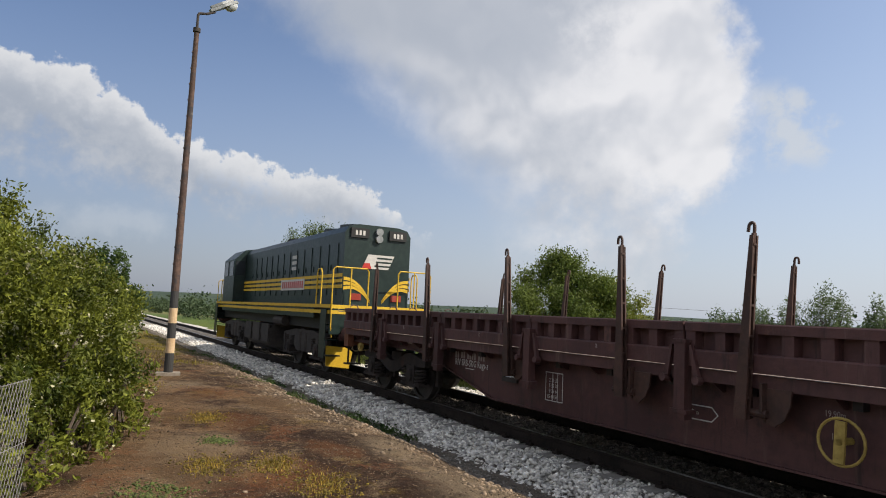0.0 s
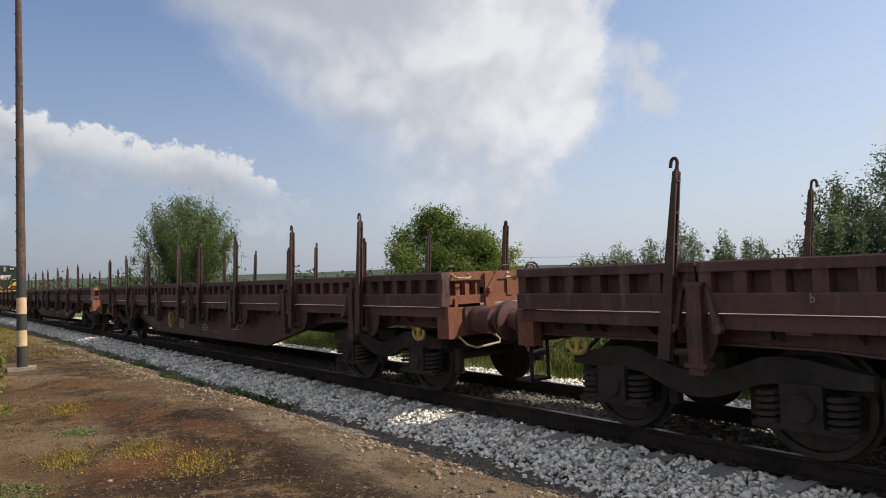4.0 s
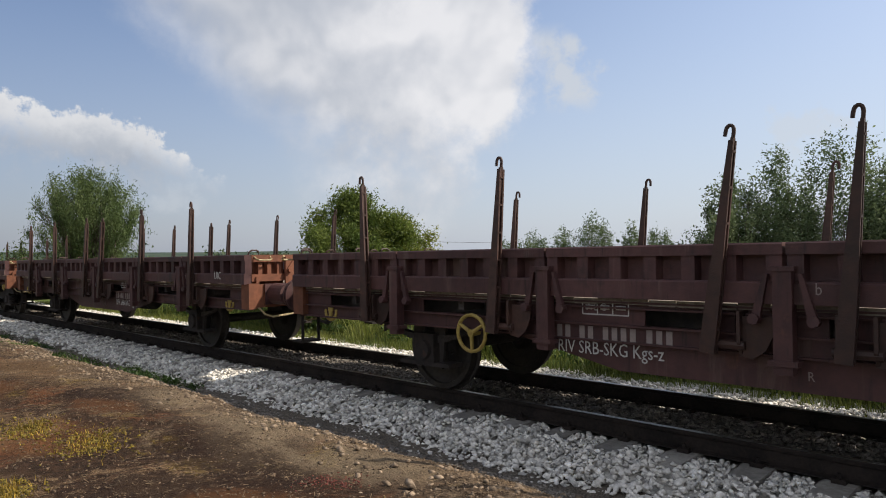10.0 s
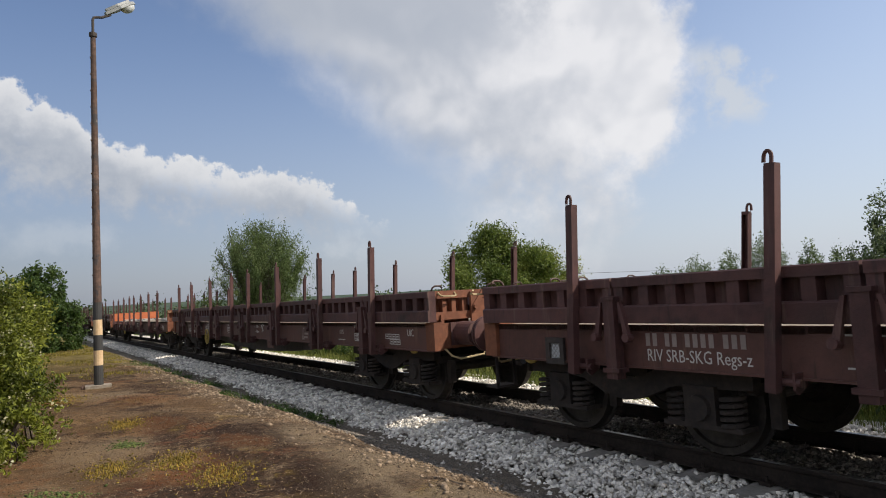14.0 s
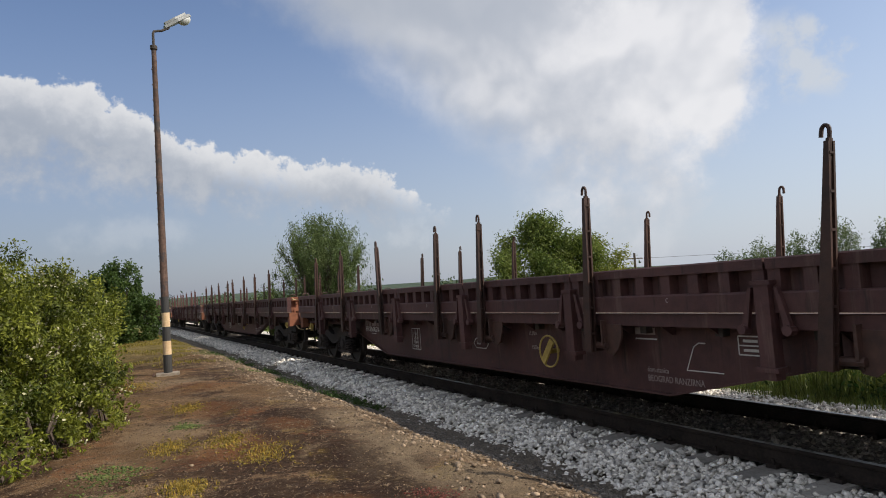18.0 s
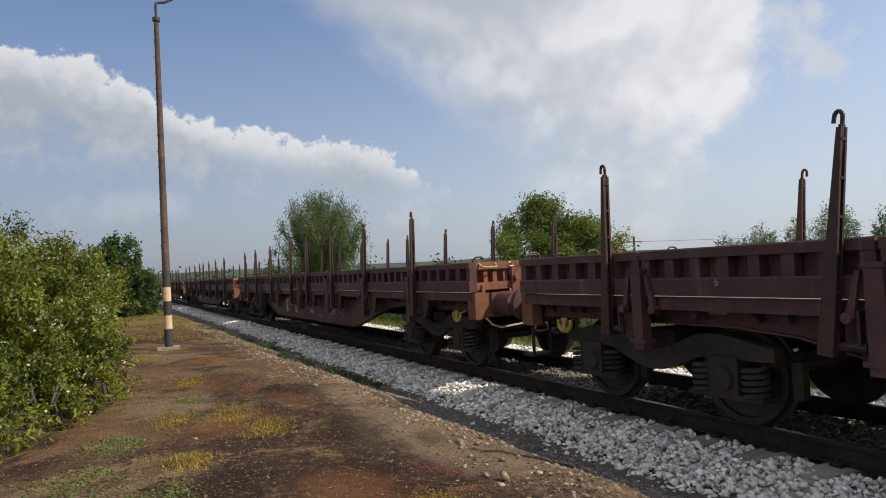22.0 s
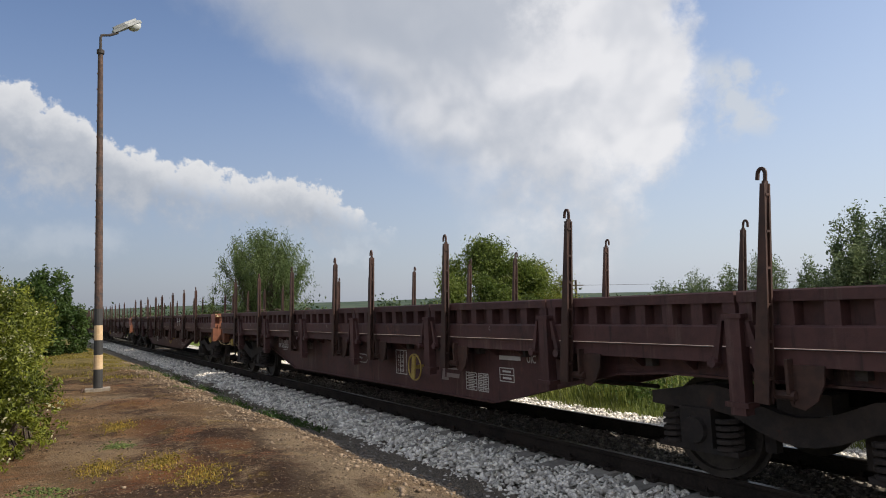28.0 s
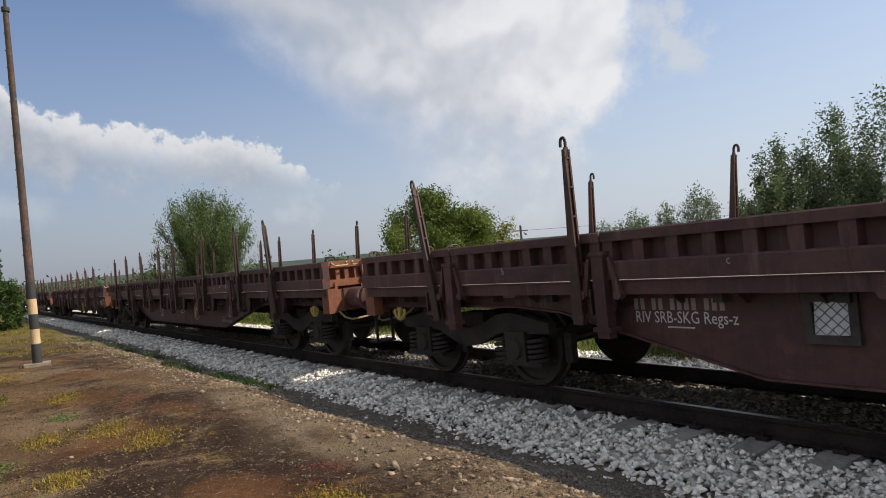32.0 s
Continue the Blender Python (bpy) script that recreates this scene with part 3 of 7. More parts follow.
def finish(bm, bevel=0.0):
    if bevel:
        edges = [e for e in bm.edges if len(e.link_faces) == 2 and e.calc_face_angle(0) > 0.6]
        bmesh.ops.bevel(bm, geom=edges, offset=bevel, segments=1, affect="EDGES", clamp_overlap=True)
    bmesh.ops.recalc_face_normals(bm, faces=bm.faces)


def mesh_of(name, bm, mat, bevel=0.0, smooth=False):
    finish(bm, bevel)
    me = bpy.data.meshes.new(name)
    bm.to_mesh(me)
    bm.free()
    me.materials.append(mat)
    if smooth:
        me.polygons.foreach_set("use_smooth", [True] * len(me.polygons))
    return me


def part(name, bm, mat, parent, label="", m=None, bevel=0.0, smooth=False):
    """One mesh object under a thing or a part. bm may be a bmesh or a mesh made before."""
    me = bm if isinstance(bm, bpy.types.Mesh) else mesh_of(name, bm, mat, bevel, smooth)
    ob = new(name, me)
    ob.parent = parent
    if m is not None:
        ob.matrix_basis = m
    return tagged(ob, label)


def thing(name, label, category, group="", kind="", m=None):
    ob = new(name)
    if m is not None:
        ob.matrix_basis = m
    return tagged(ob, label, category, group, kind)


def raw_mesh(name, verts, faces, mat, smooth=False):
    """Many small faces at once, from arrays; faces is (n, k)."""
    me = bpy.data.meshes.new(name)
    n, k = faces.shape
    me.vertices.add(len(verts))
    me.vertices.foreach_set("co", np.ascontiguousarray(verts, dtype=np.float32).ravel())
    me.loops.add(n * k)
    me.loops.foreach_set("vertex_index", np.ascontiguousarray(faces, dtype=np.int32).ravel())
    me.polygons.add(n)
    me.polygons.foreach_set("loop_start", np.arange(0, n * k, k, dtype=np.int32))
    me.polygons.foreach_set("loop_total", np.full(n, k, dtype=np.int32))
    me.update(calc_edges=True)
    me.materials.append(mat)
    if smooth:
        me.polygons.foreach_set("use_smooth", np.ones(n, dtype=bool))
    return me


def lettering(text, size, mat, parent, m, squeeze=0.8, name="lettering"):
    """Painted words as a thin mesh."""
    cu = bpy.data.curves.new("text", "FONT")
    cu.body, cu.size, cu.align_x, cu.align_y, cu.extrude, cu.resolution_u = text, size, "LEFT", "BOTTOM", 0.001, 2
    ob = bpy.data.objects.new("text", cu)
    me = bpy.data.meshes.new_from_object(ob)
    bpy.data.objects.remove(ob)
    me.materials.clear()
    me.materials.append(mat)
    me.transform(Matrix.Diagonal((squeeze, 1, 1, 1)))
    return part(name, me, mat, parent, "", m)


def on_side(y, z, x=-1.152):
    """The pose of writing on the platform side of a wagon; it runs towards the wagon's rear."""
    return Matrix.Translation((x, y, z)) @ Matrix(((0, 0, -1, 0), (-1, 0, 0, 0), (0, 1, 0, 0), (0, 0, 0, 1)))

# ---------------------------------------------------------------- ground
rng = np.random.default_rng(7)


def smooth(a, b, v):
    k = np.clip((v - a) / (b - a), 0, 1)
    return k * k * (3 - 2 * k)


def ground_height(x, y):
    """Platform earth on one side, the track's bed, a grassy bank and the falling fields, hills at the horizon."""
    wave = 0.05 * np.sin(x * 0.9 + 1.3) * np.sin(y * 0.55 + 0.4) + 0.02 * np.sin(x * 3.1 + y * 2.3)
    z = 0.17 + wave * smooth(0, 1.6, np.abs(x + 2.6)) + 0 * y
    edge = x + 0.11 * np.sin(y * 1.13 + 0.5) + 0.07 * np.sin(y * 2.9 + 1.0) + 0.035 * np.sin(y * 7.1 + x * 2)
    fall = np.clip((0.5 * edge + 0.5 * x + 3.35) / 1.25, 0, 1)
    z = z - 0.05 * smooth(-4.4, -3.3, x) - 0.42 * (0.7 * fall + 0.3 * smooth(0, 1, fall))
    lumps = np.sin(x * 7.3 + 2.0 * np.sin(y * 3.1)) * np.sin(y * 6.1 + 1.7 * np.sin(x * 4.3)) + 0.6 * np.sin(x * 15.1 + y * 4) * np.sin(y * 13.7 - x * 5)
    z = z + 0.011 * lumps * smooth(-2.15, -2.6, x) * smooth(30, 20, np.abs(y))
    z = z - 0.02 * smooth(2.2, 3.0, x) - 0.9 * smooth(5, 30, x) - 0.5 * smooth(-14, -40, x)
    z = z - 0.2 * smooth(20, 60, y) * (x < -2.2)
    d, az = np.hypot(x, y), np.degrees(np.arctan2(x, y))
    hill = 22 + 9 * np.sin(np.radians(az * 3.1 + 20)) + 3 * np.sin(np.radians(az * 11))
    z = z + (hill + 9.0) * smooth(900, 2300, d) - 6 * smooth(100, 700, d)
    return z


def build_ground():
    near = np.concatenate([np.arange(-14, -8, 0.35), np.arange(-8, -3.8, 0.12), np.arange(-3.8, -2.0, 0.07), np.arange(-2.0, 4.0, 0.4), np.arange(4.0, 14.1, 0.8)])
    far = np.array([20, 30, 45, 70, 110, 170, 260, 400, 600, 850, 1100, 1400, 1750, 2100, 2500, 3100, 3900])
    xs = np.concatenate([-far[::-1], near, far])
    ys = np.concatenate([-far[::-1], np.arange(-12, 0, 0.4), np.arange(0, 20, 0.14), np.arange(20, 40, 0.4), np.arange(40, 70, 2.0), far[far > 70]])
    gx, gy = np.meshgrid(xs, ys)
    v = np.stack([gx, gy, ground_height(gx, gy)], -1).reshape(-1, 3)
    nx, ny = len(xs), len(ys)
    i, j = np.meshgrid(np.arange(nx - 1), np.arange(ny - 1))
    a = (j * nx + i).ravel()
    f = np.stack([a, a + 1, a + nx + 1, a + nx], -1)
    tagged(new("ground", raw_mesh("ground", v, f, M_GROUND, True)), "bare brown earth with moss beside green fields", "ground", kind="structure")


build_ground()


# ---------------------------------------------------------------- loose stones
def stones(centres, sizes, mat, name):
    """Broken stones: squashed, roughened eight-sided lumps."""
    base = np.array([(1, 0, 0), (-1, 0, 0), (0, 1, 0), (0, -1, 0), (0, 0, 1), (0, 0, -1), (.62, .62, .45), (-.62, .62, -.4), (.6, -.62, -.45), (-.6, -.6, .5)], float)
    tri = np.array([(0, 6, 4), (6, 2, 4), (2, 7, 1), (2, 1, 4), (1, 9, 4), (9, 3, 4), (3, 0, 4), (0, 2, 6), (0, 5, 2), (2, 5, 7), (7, 5, 1), (1, 5, 3), (1, 3, 9), (3, 5, 8), (8, 5, 0), (3, 8, 0)])
    n = len(centres)
    v = base[None] * (0.62 + 0.76 * rng.random((n, 10, 1)))
    v = v * (sizes[:, None, None] * (0.65 + 0.6 * rng.random((n, 1, 3))))
    ang = rng.random(n) * math.tau
    c, s = np.cos(ang)[:, None], np.sin(ang)[:, None]
    tilt = rng.normal(0, 0.5, n)[:, None]
    x, y, z = v[..., 0] * c - v[..., 1] * s, v[..., 0] * s + v[..., 1] * c, v[..., 2] * 0.66
    y, z = y * np.cos(tilt) - z * np.sin(tilt), y * np.sin(tilt) + z * np.cos(tilt)
    v = np.stack([x, y, z], -1) + centres[:, None]
    f = tri[None] + (np.arange(n) * 10)[:, None, None]
    return raw_mesh(name, v.reshape(-1, 3), f.reshape(-1, 3), mat)


def bed_height(x):
    """The top of the ballast across the track."""
    ax = np.abs(x)
    return np.where(ax < 1.45, -0.20, np.where(x > 0, -0.20 - 0.05 * (ax - 1.45), -0.20 - 0.16 * (ax - 1.45) / 0.65)) - 0.03 * (ax < 0.6)


def build_ballast():
    xs = np.array([-2.25, -1.9, -1.45, -0.9, 0, 0.9, 1.45, 1.9, 2.5, 3.0, 3.3])
    ys = np.concatenate([[-3000, -800, -200], np.arange(-40, 80, 2.0), [100, 150, 250, 400, 700, 1500, 3000]])
    gx, gy = np.meshgrid(xs, ys)
    gz = bed_height(gx) - 0.035 - 0.1 * (gx < -2.2) - 0.1 * (gx > 3.2)
    nx, ny = gx.shape[1], gx.shape[0]
    i, j = np.meshgrid(np.arange(nx - 1), np.arange(ny - 1))
    a = (j * nx + i).ravel()
    f = np.stack([a, a + 1, a + nx + 1, a + nx], -1)
    bed_mat = material("ballast_bed", ((0.34, 0.32, 0.29), (0.66, 0.63, 0.57)), 0.95, 0.0, (9.0, 28.0), 1.0, 26)
    bed = tagged(new("ballast_bed", raw_mesh("ballast_bed", np.stack([gx, gy, gz], -1).reshape(-1, 3), f, bed_mat)), "pale grey crushed stone track bed", "ballast", kind="structure")
    mx, my = np.meshgrid(np.array([-0.70, -0.4, 0.0, 0.4, 0.70]), ys)
    mz = -0.176 - 0.012 * np.abs(mx) / 0.7 + 0 * my
    i, j = np.meshgrid(np.arange(4), np.arange(ny - 1))
    a = (j * 5 + i).ravel()
    # Gravel between the rails darkened: the train's shade is put into its colour.
    middle_mat = material("shaded_gravel", ((0.045, 0.040, 0.036), (0.15, 0.132, 0.112)), 0.9, 0.0, (9.0, 40.0), 1.0, 45)
    tagged(new("gravel_between_rails", raw_mesh("gravel_between_rails", np.stack([mx, my, mz], -1).reshape(-1, 3), np.stack([a, a + 1, a + 6, a + 5], -1), middle_mat)), "fine gravel between the rails, darkened by painted shade", "gravel", kind="structure")
    for x0, x1, y0, y1, per, size, mat, nm in ((-2.1, -0.85, -3.0, 16, 720, 0.030, M_BALLAST, "ballast_near"), (-1.9, -0.85, 16, 55, 240, 0.042, M_BALLAST, "ballast_along"),
                                               (-0.72, 0.72, -3.0, 30, 460, 0.028, M_BALLAST_SHADED, "ballast_between_rails"), (0.8, 2.15, -3.0, 34, 400, 0.033, M_BALLAST, "ballast_far_side"),
                                               (-2.55, -2.0, -3.0, 25, 22, 0.018, M_BALLAST, "scattered_ballast")):
        k = int((x1 - x0) * (y1 - y0) * per)
        c = np.stack([rng.uniform(x0, x1, k), rng.uniform(y0, y1, k), np.zeros(k)], -1)
        if nm == "scattered_ballast":
            c[:, 0] = -1.7 - 0.55 * rng.random(k) ** 1.8
            c[:, 2] = np.maximum(bed_height(c[:, 0]) - 0.02, ground_height(c[:, 0], c[:, 1]) + 0.005)
        else:
            c[:, 2] = bed_height(c[:, 0]) - 0.02 + 0.035 * rng.random(k) + 0.008 * ((np.abs(c[:, 0]) < 1.3) & (np.abs(c[:, 0]) > 0.74))
            on_sleeper = np.abs((c[:, 1] + 0.3) % 0.6 - 0.3) < 0.135 + 0.025 * rng.random(k)
            reach = 1.22 + 0.06 * np.sin(np.floor(c[:, 1] / 0.6 + 0.5) * 2.3)
            keep = ~(on_sleeper & (np.abs(c[:, 0]) < reach) & (rng.random(k) < (0.0 if nm == "ballast_between_rails" else 0.99)))
            c[on_sleeper & (np.abs(c[:, 0]) >= reach), 2] += 0.02
            if nm == "ballast_between_rails":
                c[:, 2] = -0.186 + 0.022 * rng.random(k) - 0.012 * np.abs(c[:, 0])
            # the shoulder's uneven foot
            foot = -2.08 + 0.018 * np.clip(c[:, 1] - 4, 0, 15) + 0.05 * np.sin(c[:, 1] * 2.1) + 0.04 * np.sin(c[:, 1] * 5.7 + 1) + rng.normal(0, 0.05, k)
            keep &= c[:, 0] > foot
            c = c[keep]
        if nm == "ballast_near":
            close = (c[:, 1] > 2.75) & (c[:, 1] < 3.35) & (c[:, 0] > -2.02)
            meshes = [stones(np.zeros((1, 3)), np.array([size]), mat, "ballast_stone") for _ in range(14)]
            for spot in c[close][:300]:
                ob = part("ballast_stone", meshes[random.randrange(14)], None, bed, "", pose(*spot, random.uniform(-25, 25), random.uniform(-25, 25), random.uniform(0, 360)))
                ob.scale = [random.uniform(0.65, 1.4)] * 3
            c = c[~close]
        s = size * (0.65 + 0.8 * rng.random(len(c)) ** 1.5)
        ob = new(nm, stones(c, s, mat, nm))
        tagged(ob, "loose crushed track stones", "ballast stones", kind="stuff")
    k = 17000
    c = np.stack([-3.14 + rng.normal(0, 0.30, k), rng.uniform(-3.0, 26, k), np.zeros(k)], -1)
    clump = 0.5 + 0.3 * np.sin(c[:, 1] * 1.9 + 3 * c[:, 0]) + 0.3 * np.sin(c[:, 1] * 4.7 - 5 * c[:, 0] + 1)
    c = c[rng.random(k) < clump * 0.95]
    k = len(c)
    c[:, 2] = ground_height(c[:, 0], c[:, 1])
    tagged(new("rubble", stones(c, 0.005 + 0.034 * rng.random(k) ** 4, M_RUBBLE, "rubble")), "small brown rubble along the platform edge", "rubble", kind="stuff")
    # Fine gravel in the same strip; its dark tone carries the train's shade.
    k = 22000
    c = np.stack([-2.46 + rng.normal(0, 0.22, k), -2.0 + 22 * rng.random(k) ** 1.3, np.zeros(k)], -1)
    c = c[(c[:, 0] > -2.95) & (c[:, 0] < -1.98)]
    c[:, 2] = np.maximum(ground_height(c[:, 0], c[:, 1]), bed_height(c[:, 0]) - 0.03)
    tagged(new("dark_gravel", stones(c, 0.005 + 0.017 * rng.random(len(c)) ** 3, M_BALLAST_SHADED, "dark_gravel")), "dark fine gravel beside the ballast, partly painted shade", "gravel", kind="stuff")
    k = 420
    c = np.stack([rng.normal(-3.95, 0.11, k), rng.normal(3.95, 0.09, k), np.zeros(k)], -1)
    c[:, 2] = ground_height(c[:, 0], c[:, 1])
    tagged(new("brick_crumbs", stones(c, 0.003 + 0.009 * rng.random(k) ** 2, M_BRICK, "brick_crumbs")), "crushed red brick crumbs on bare earth", "brick crumbs", kind="stuff")
    k = 30000
    c = np.stack([rng.uniform(-7.5, -2.9, k), 1.5 + 13.5 * rng.random(k) ** 1.3, np.zeros(k)], -1)
    c[:, 2] = ground_height(c[:, 0], c[:, 1])
    tagged(new("pebbles", stones(c, 0.004 + 0.010 * rng.random(k) ** 4, M_PEBBLE, "pebbles")), "scattered pebbles on bare earth", "pebbles", kind="stuff")
    for x, y, s in ((-3.71, 3.70, 0.055), (-3.65, 3.53, 0.075), (-5.36, 6.11, 0.035), (-3.25, 4.0, 0.04), (-3.35, 4.45, 0.045), (-3.44, 5.48, 0.05), (-3.08, 6.18, 0.05), (-3.2, 3.3, 0.04), (-3.42, 3.95, 0.05), (-3.1, 4.8, 0.055), (-3.3, 5.05, 0.04), (-3.55, 4.2, 0.035)):
        cc = np.array([[0.0, 0.0, s * 0.3]])
        ob = new("rock", stones(cc, np.array([s * 0.62]), M_RUBBLE, "rock"))
        ob.location = (x, y, float(ground_height(np.array(x), np.array(y))))
        tagged(ob, "pale angular rock lying on bare earth", "rock", "rocks on the earth")


build_ballast()


# ---------------------------------------------------------------- track
def build_track():
    track = tagged(new("railway_track"), "straight single railway track on pale ballast", "railway track", kind="structure")
    prof = [(-0.0625, -0.172), (0.0625, -0.172), (0.0625, -0.160), (0.012, -0.145), (0.009, -0.045), (0.034, -0.034), (0.036, -0.006), (0.028, 0.0), (-0.028, 0.0), (-0.036, -0.006), (-0.034, -0.034), (-0.009, -0.045), (-0.012, -0.145), (-0.0625, -0.160)]
    for side in (-1, 1):
        bm = bmesh.new()
        prism(bm, [(side * 0.7535 + a, b) for a, b in prof], "y", -600, 900)
        rail = part("rail", bm, M_RAIL, track, "brown rusty steel rail")
        bm = bmesh.new()
        box(bm, side * 0.7535 - 0.026, side * 0.7535 + 0.026, -600, 900, 0.0, 0.003)
        part("running_surface", bm, M_RAILTOP, rail, "polished running surface")
    bm = bmesh.new()
    prism(bm, [(-1.28, -0.36), (1.28, -0.36), (1.28, -0.178), (0.95, -0.172), (0.55, -0.172), (0.4, -0.20), (-0.4, -0.20), (-0.55, -0.172), (-0.95, -0.172), (-1.28, -0.178)], "y", -0.12, 0.12)
    me = mesh_of("sleeper", bm, M_SLEEPER, 0.012)
    clip = bmesh.new()
    for side in (-1, 1):
        for off in (-0.1, 0.1):
            box(clip, side * 0.7535 + off - 0.035, side * 0.7535 + off + 0.035, -0.05, 0.05, -0.185, -0.135)
            rod(clip, (side * 0.7535 + off, 0, -0.14), (side * 0.7535 + off, 0, -0.095), 0.016, 0.016, 6)
    clip_me = mesh_of("rail_fastening", clip, M_RAIL)
    for k in range(-6, 110):
        s = part("sleeper", me, M_SLEEPER, track, "", pose(random.uniform(-0.02, 0.02), k * 0.6, random.uniform(-0.006, 0.0), 0, 0, random.uniform(-0.6, 0.6)))
        if -2 < k < 45:
            part("rail_fastening", clip_me, M_RAIL, s)


build_track()

# ---------------------------------------------------------------- wagon parts
def stake_mesh(kind):
    """An upright stake with its hinge foot; tapered with a hook, a straight channel with a hook, or a straight one with an eye."""
    bm = bmesh.new()
    if kind != "channel":
        tip = 0.018 if kind == "taper" else 0.036
        for x0, x1, w0, w1 in ((-0.055, -0.035, 0.058, tip), (0.0, 0.02, 0.058, tip)):
            prism(bm, [(-w0, 0.82), (w0, 0.82), (w0 * 0.95, 1.15), (w1, 2.44), (-w1, 2.44), (-w0 * 0.95, 1.15)], "x", x0, x1)
        prism(bm, [(-0.012, 0.85), (0.012, 0.85), (0.012, 2.46), (-0.012, 2.46)], "x", -0.04, 0.005)
        for k in range(6):
            z = 1.0 + k * 0.27
            w = 0.057 - (z - 1.0) / 1.5 * (0.054 - tip)
            box(bm, -0.045, 0.012, -w, w, z, z + 0.018)
        hook_z = 2.44
    else:
        for y in (-0.043, 0.033):
            box(bm, -0.04, 0.03, y, y + 0.01, 0.72, 2.40)
        box(bm, -0.05, -0.04, -0.043, 0.043, 0.72, 2.40)
        box(bm, -0.047, 0.03, -0.042, 0.042, 2.38, 2.42)
        hook_z = 2.40
    if kind == "eye":
        pts = [(-0.015, 0.021 * math.cos(a), hook_z + 0.03 + 0.045 * math.sin(a)) for a in np.linspace(-1.3, math.pi + 1.3, 14)]
        tube(bm, pts, 0.020, 6)
    else:
        pts = [(-0.015, 0.0, hook_z - 0.12), (-0.015, 0.0, hook_z + 0.06)]
        pts += [(-0.015, -0.03 + 0.03 * math.cos(a), hook_z + 0.07 + 0.045 * math.sin(a)) for a in np.linspace(0, math.pi, 8)]
        pts += [(-0.015, -0.062, hook_z + 0.03)]
        tube(bm, [(x, -y, z) for x, y, z in pts], 0.015, 6)
    return mesh_of("stake", bm, M_PAINT if kind == "channel" else M_STAKE, 0.0)


def foot_mesh(deep):
    """The cast bracket in which a stake swings."""
    bm = bmesh.new()
    for y in (-0.125, 0.10):
        prism(bm, [(-1.43, 1.14), (-1.24, 1.14), (-1.24, deep), (-1.37, deep), (-1.43, deep + 0.1)], "y", y, y + 0.025)
    rod(bm, (-1.39, -0.15, deep + 0.08), (-1.39, 0.15, deep + 0.08), 0.035, 0.035, 8)
    # the rounded guide plate on which the stake folds down
    prism(bm, [(-0.10, 1.10), (-0.10, deep), (-0.20, deep - 0.02), (-0.29, deep + 0.05), (-0.345, deep + 0.17), (-0.36, 1.10)], "x", -1.375, -1.355)
    return mesh_of("stake_foot", bm, M_STAKE)


def latch_mesh(low):
    """A short post between two drop sides with its cap and two slanting levers."""
    bm = bmesh.new()
    box(bm, -1.455, -1.345, -0.065, 0.065, low, 1.44)
    box(bm, -1.465, -1.335, -0.085, 0.085, 1.44, 1.475)
    box(bm, -1.47, -1.33, -0.10, 0.10, low + 0.06, low + 0.10)
    return mesh_of("latch_post", bm, M_PAINT)


def lever_mesh(s):
    """The slanting lever that locks a drop side to its post."""
    bm = bmesh.new()
    prism(bm, [(s * 0.10, 1.42), (s * 0.13, 1.42), (s * 0.225, 1.09), (s * 0.165, 1.07)], "x", -1.44, -1.40)
    rod(bm, (-1.47, s * 0.20, 1.09), (-1.39, s * 0.195, 1.085), 0.042, 0.042, 8)
    return mesh_of("latch_lever", bm, M_PAINT)


def add_latch(wagon, side, y, mesh=None):
    post = part("latch_post", mesh or LATCH, None, wagon, "", side @ pose(0, y, 0))
    for me in LEVERS:
        part("latch_lever", me, None, post)


def drop_side_mesh(w, z0, z1, ribs):
    """A hinged side board: a pressed steel plate with a top rail, a heavy lower flange and upright ribs."""
    bm = bmesh.new()
    h = w / 2 - 0.012
    box(bm, -1.276, -1.268, -h, h, z0, z1)
    prism(bm, [(-1.392, z1 - 0.09), (-1.268, z1 - 0.09), (-1.268, z1), (-1.38, z1), (-1.392, z1 - 0.012)], "y", -h, h)
    prism(bm, [(-1.40, z0), (-1.268, z0), (-1.268, z0 + 0.165), (-1.385, z0 + 0.165), (-1.40, z0 + 0.15)], "y", -h, h)
    for k in range(ribs):
        y = -h + 0.06 + k * (2 * h - 0.12) / (ribs - 1)
        prism(bm, [(-1.276, y - 0.068), (-1.276, y + 0.068), (-1.378, y + 0.055), (-1.378, y - 0.055)], "z", z0 + 0.14, z1 - 0.065)
    return mesh_of("drop_side", bm, M_PAINT)


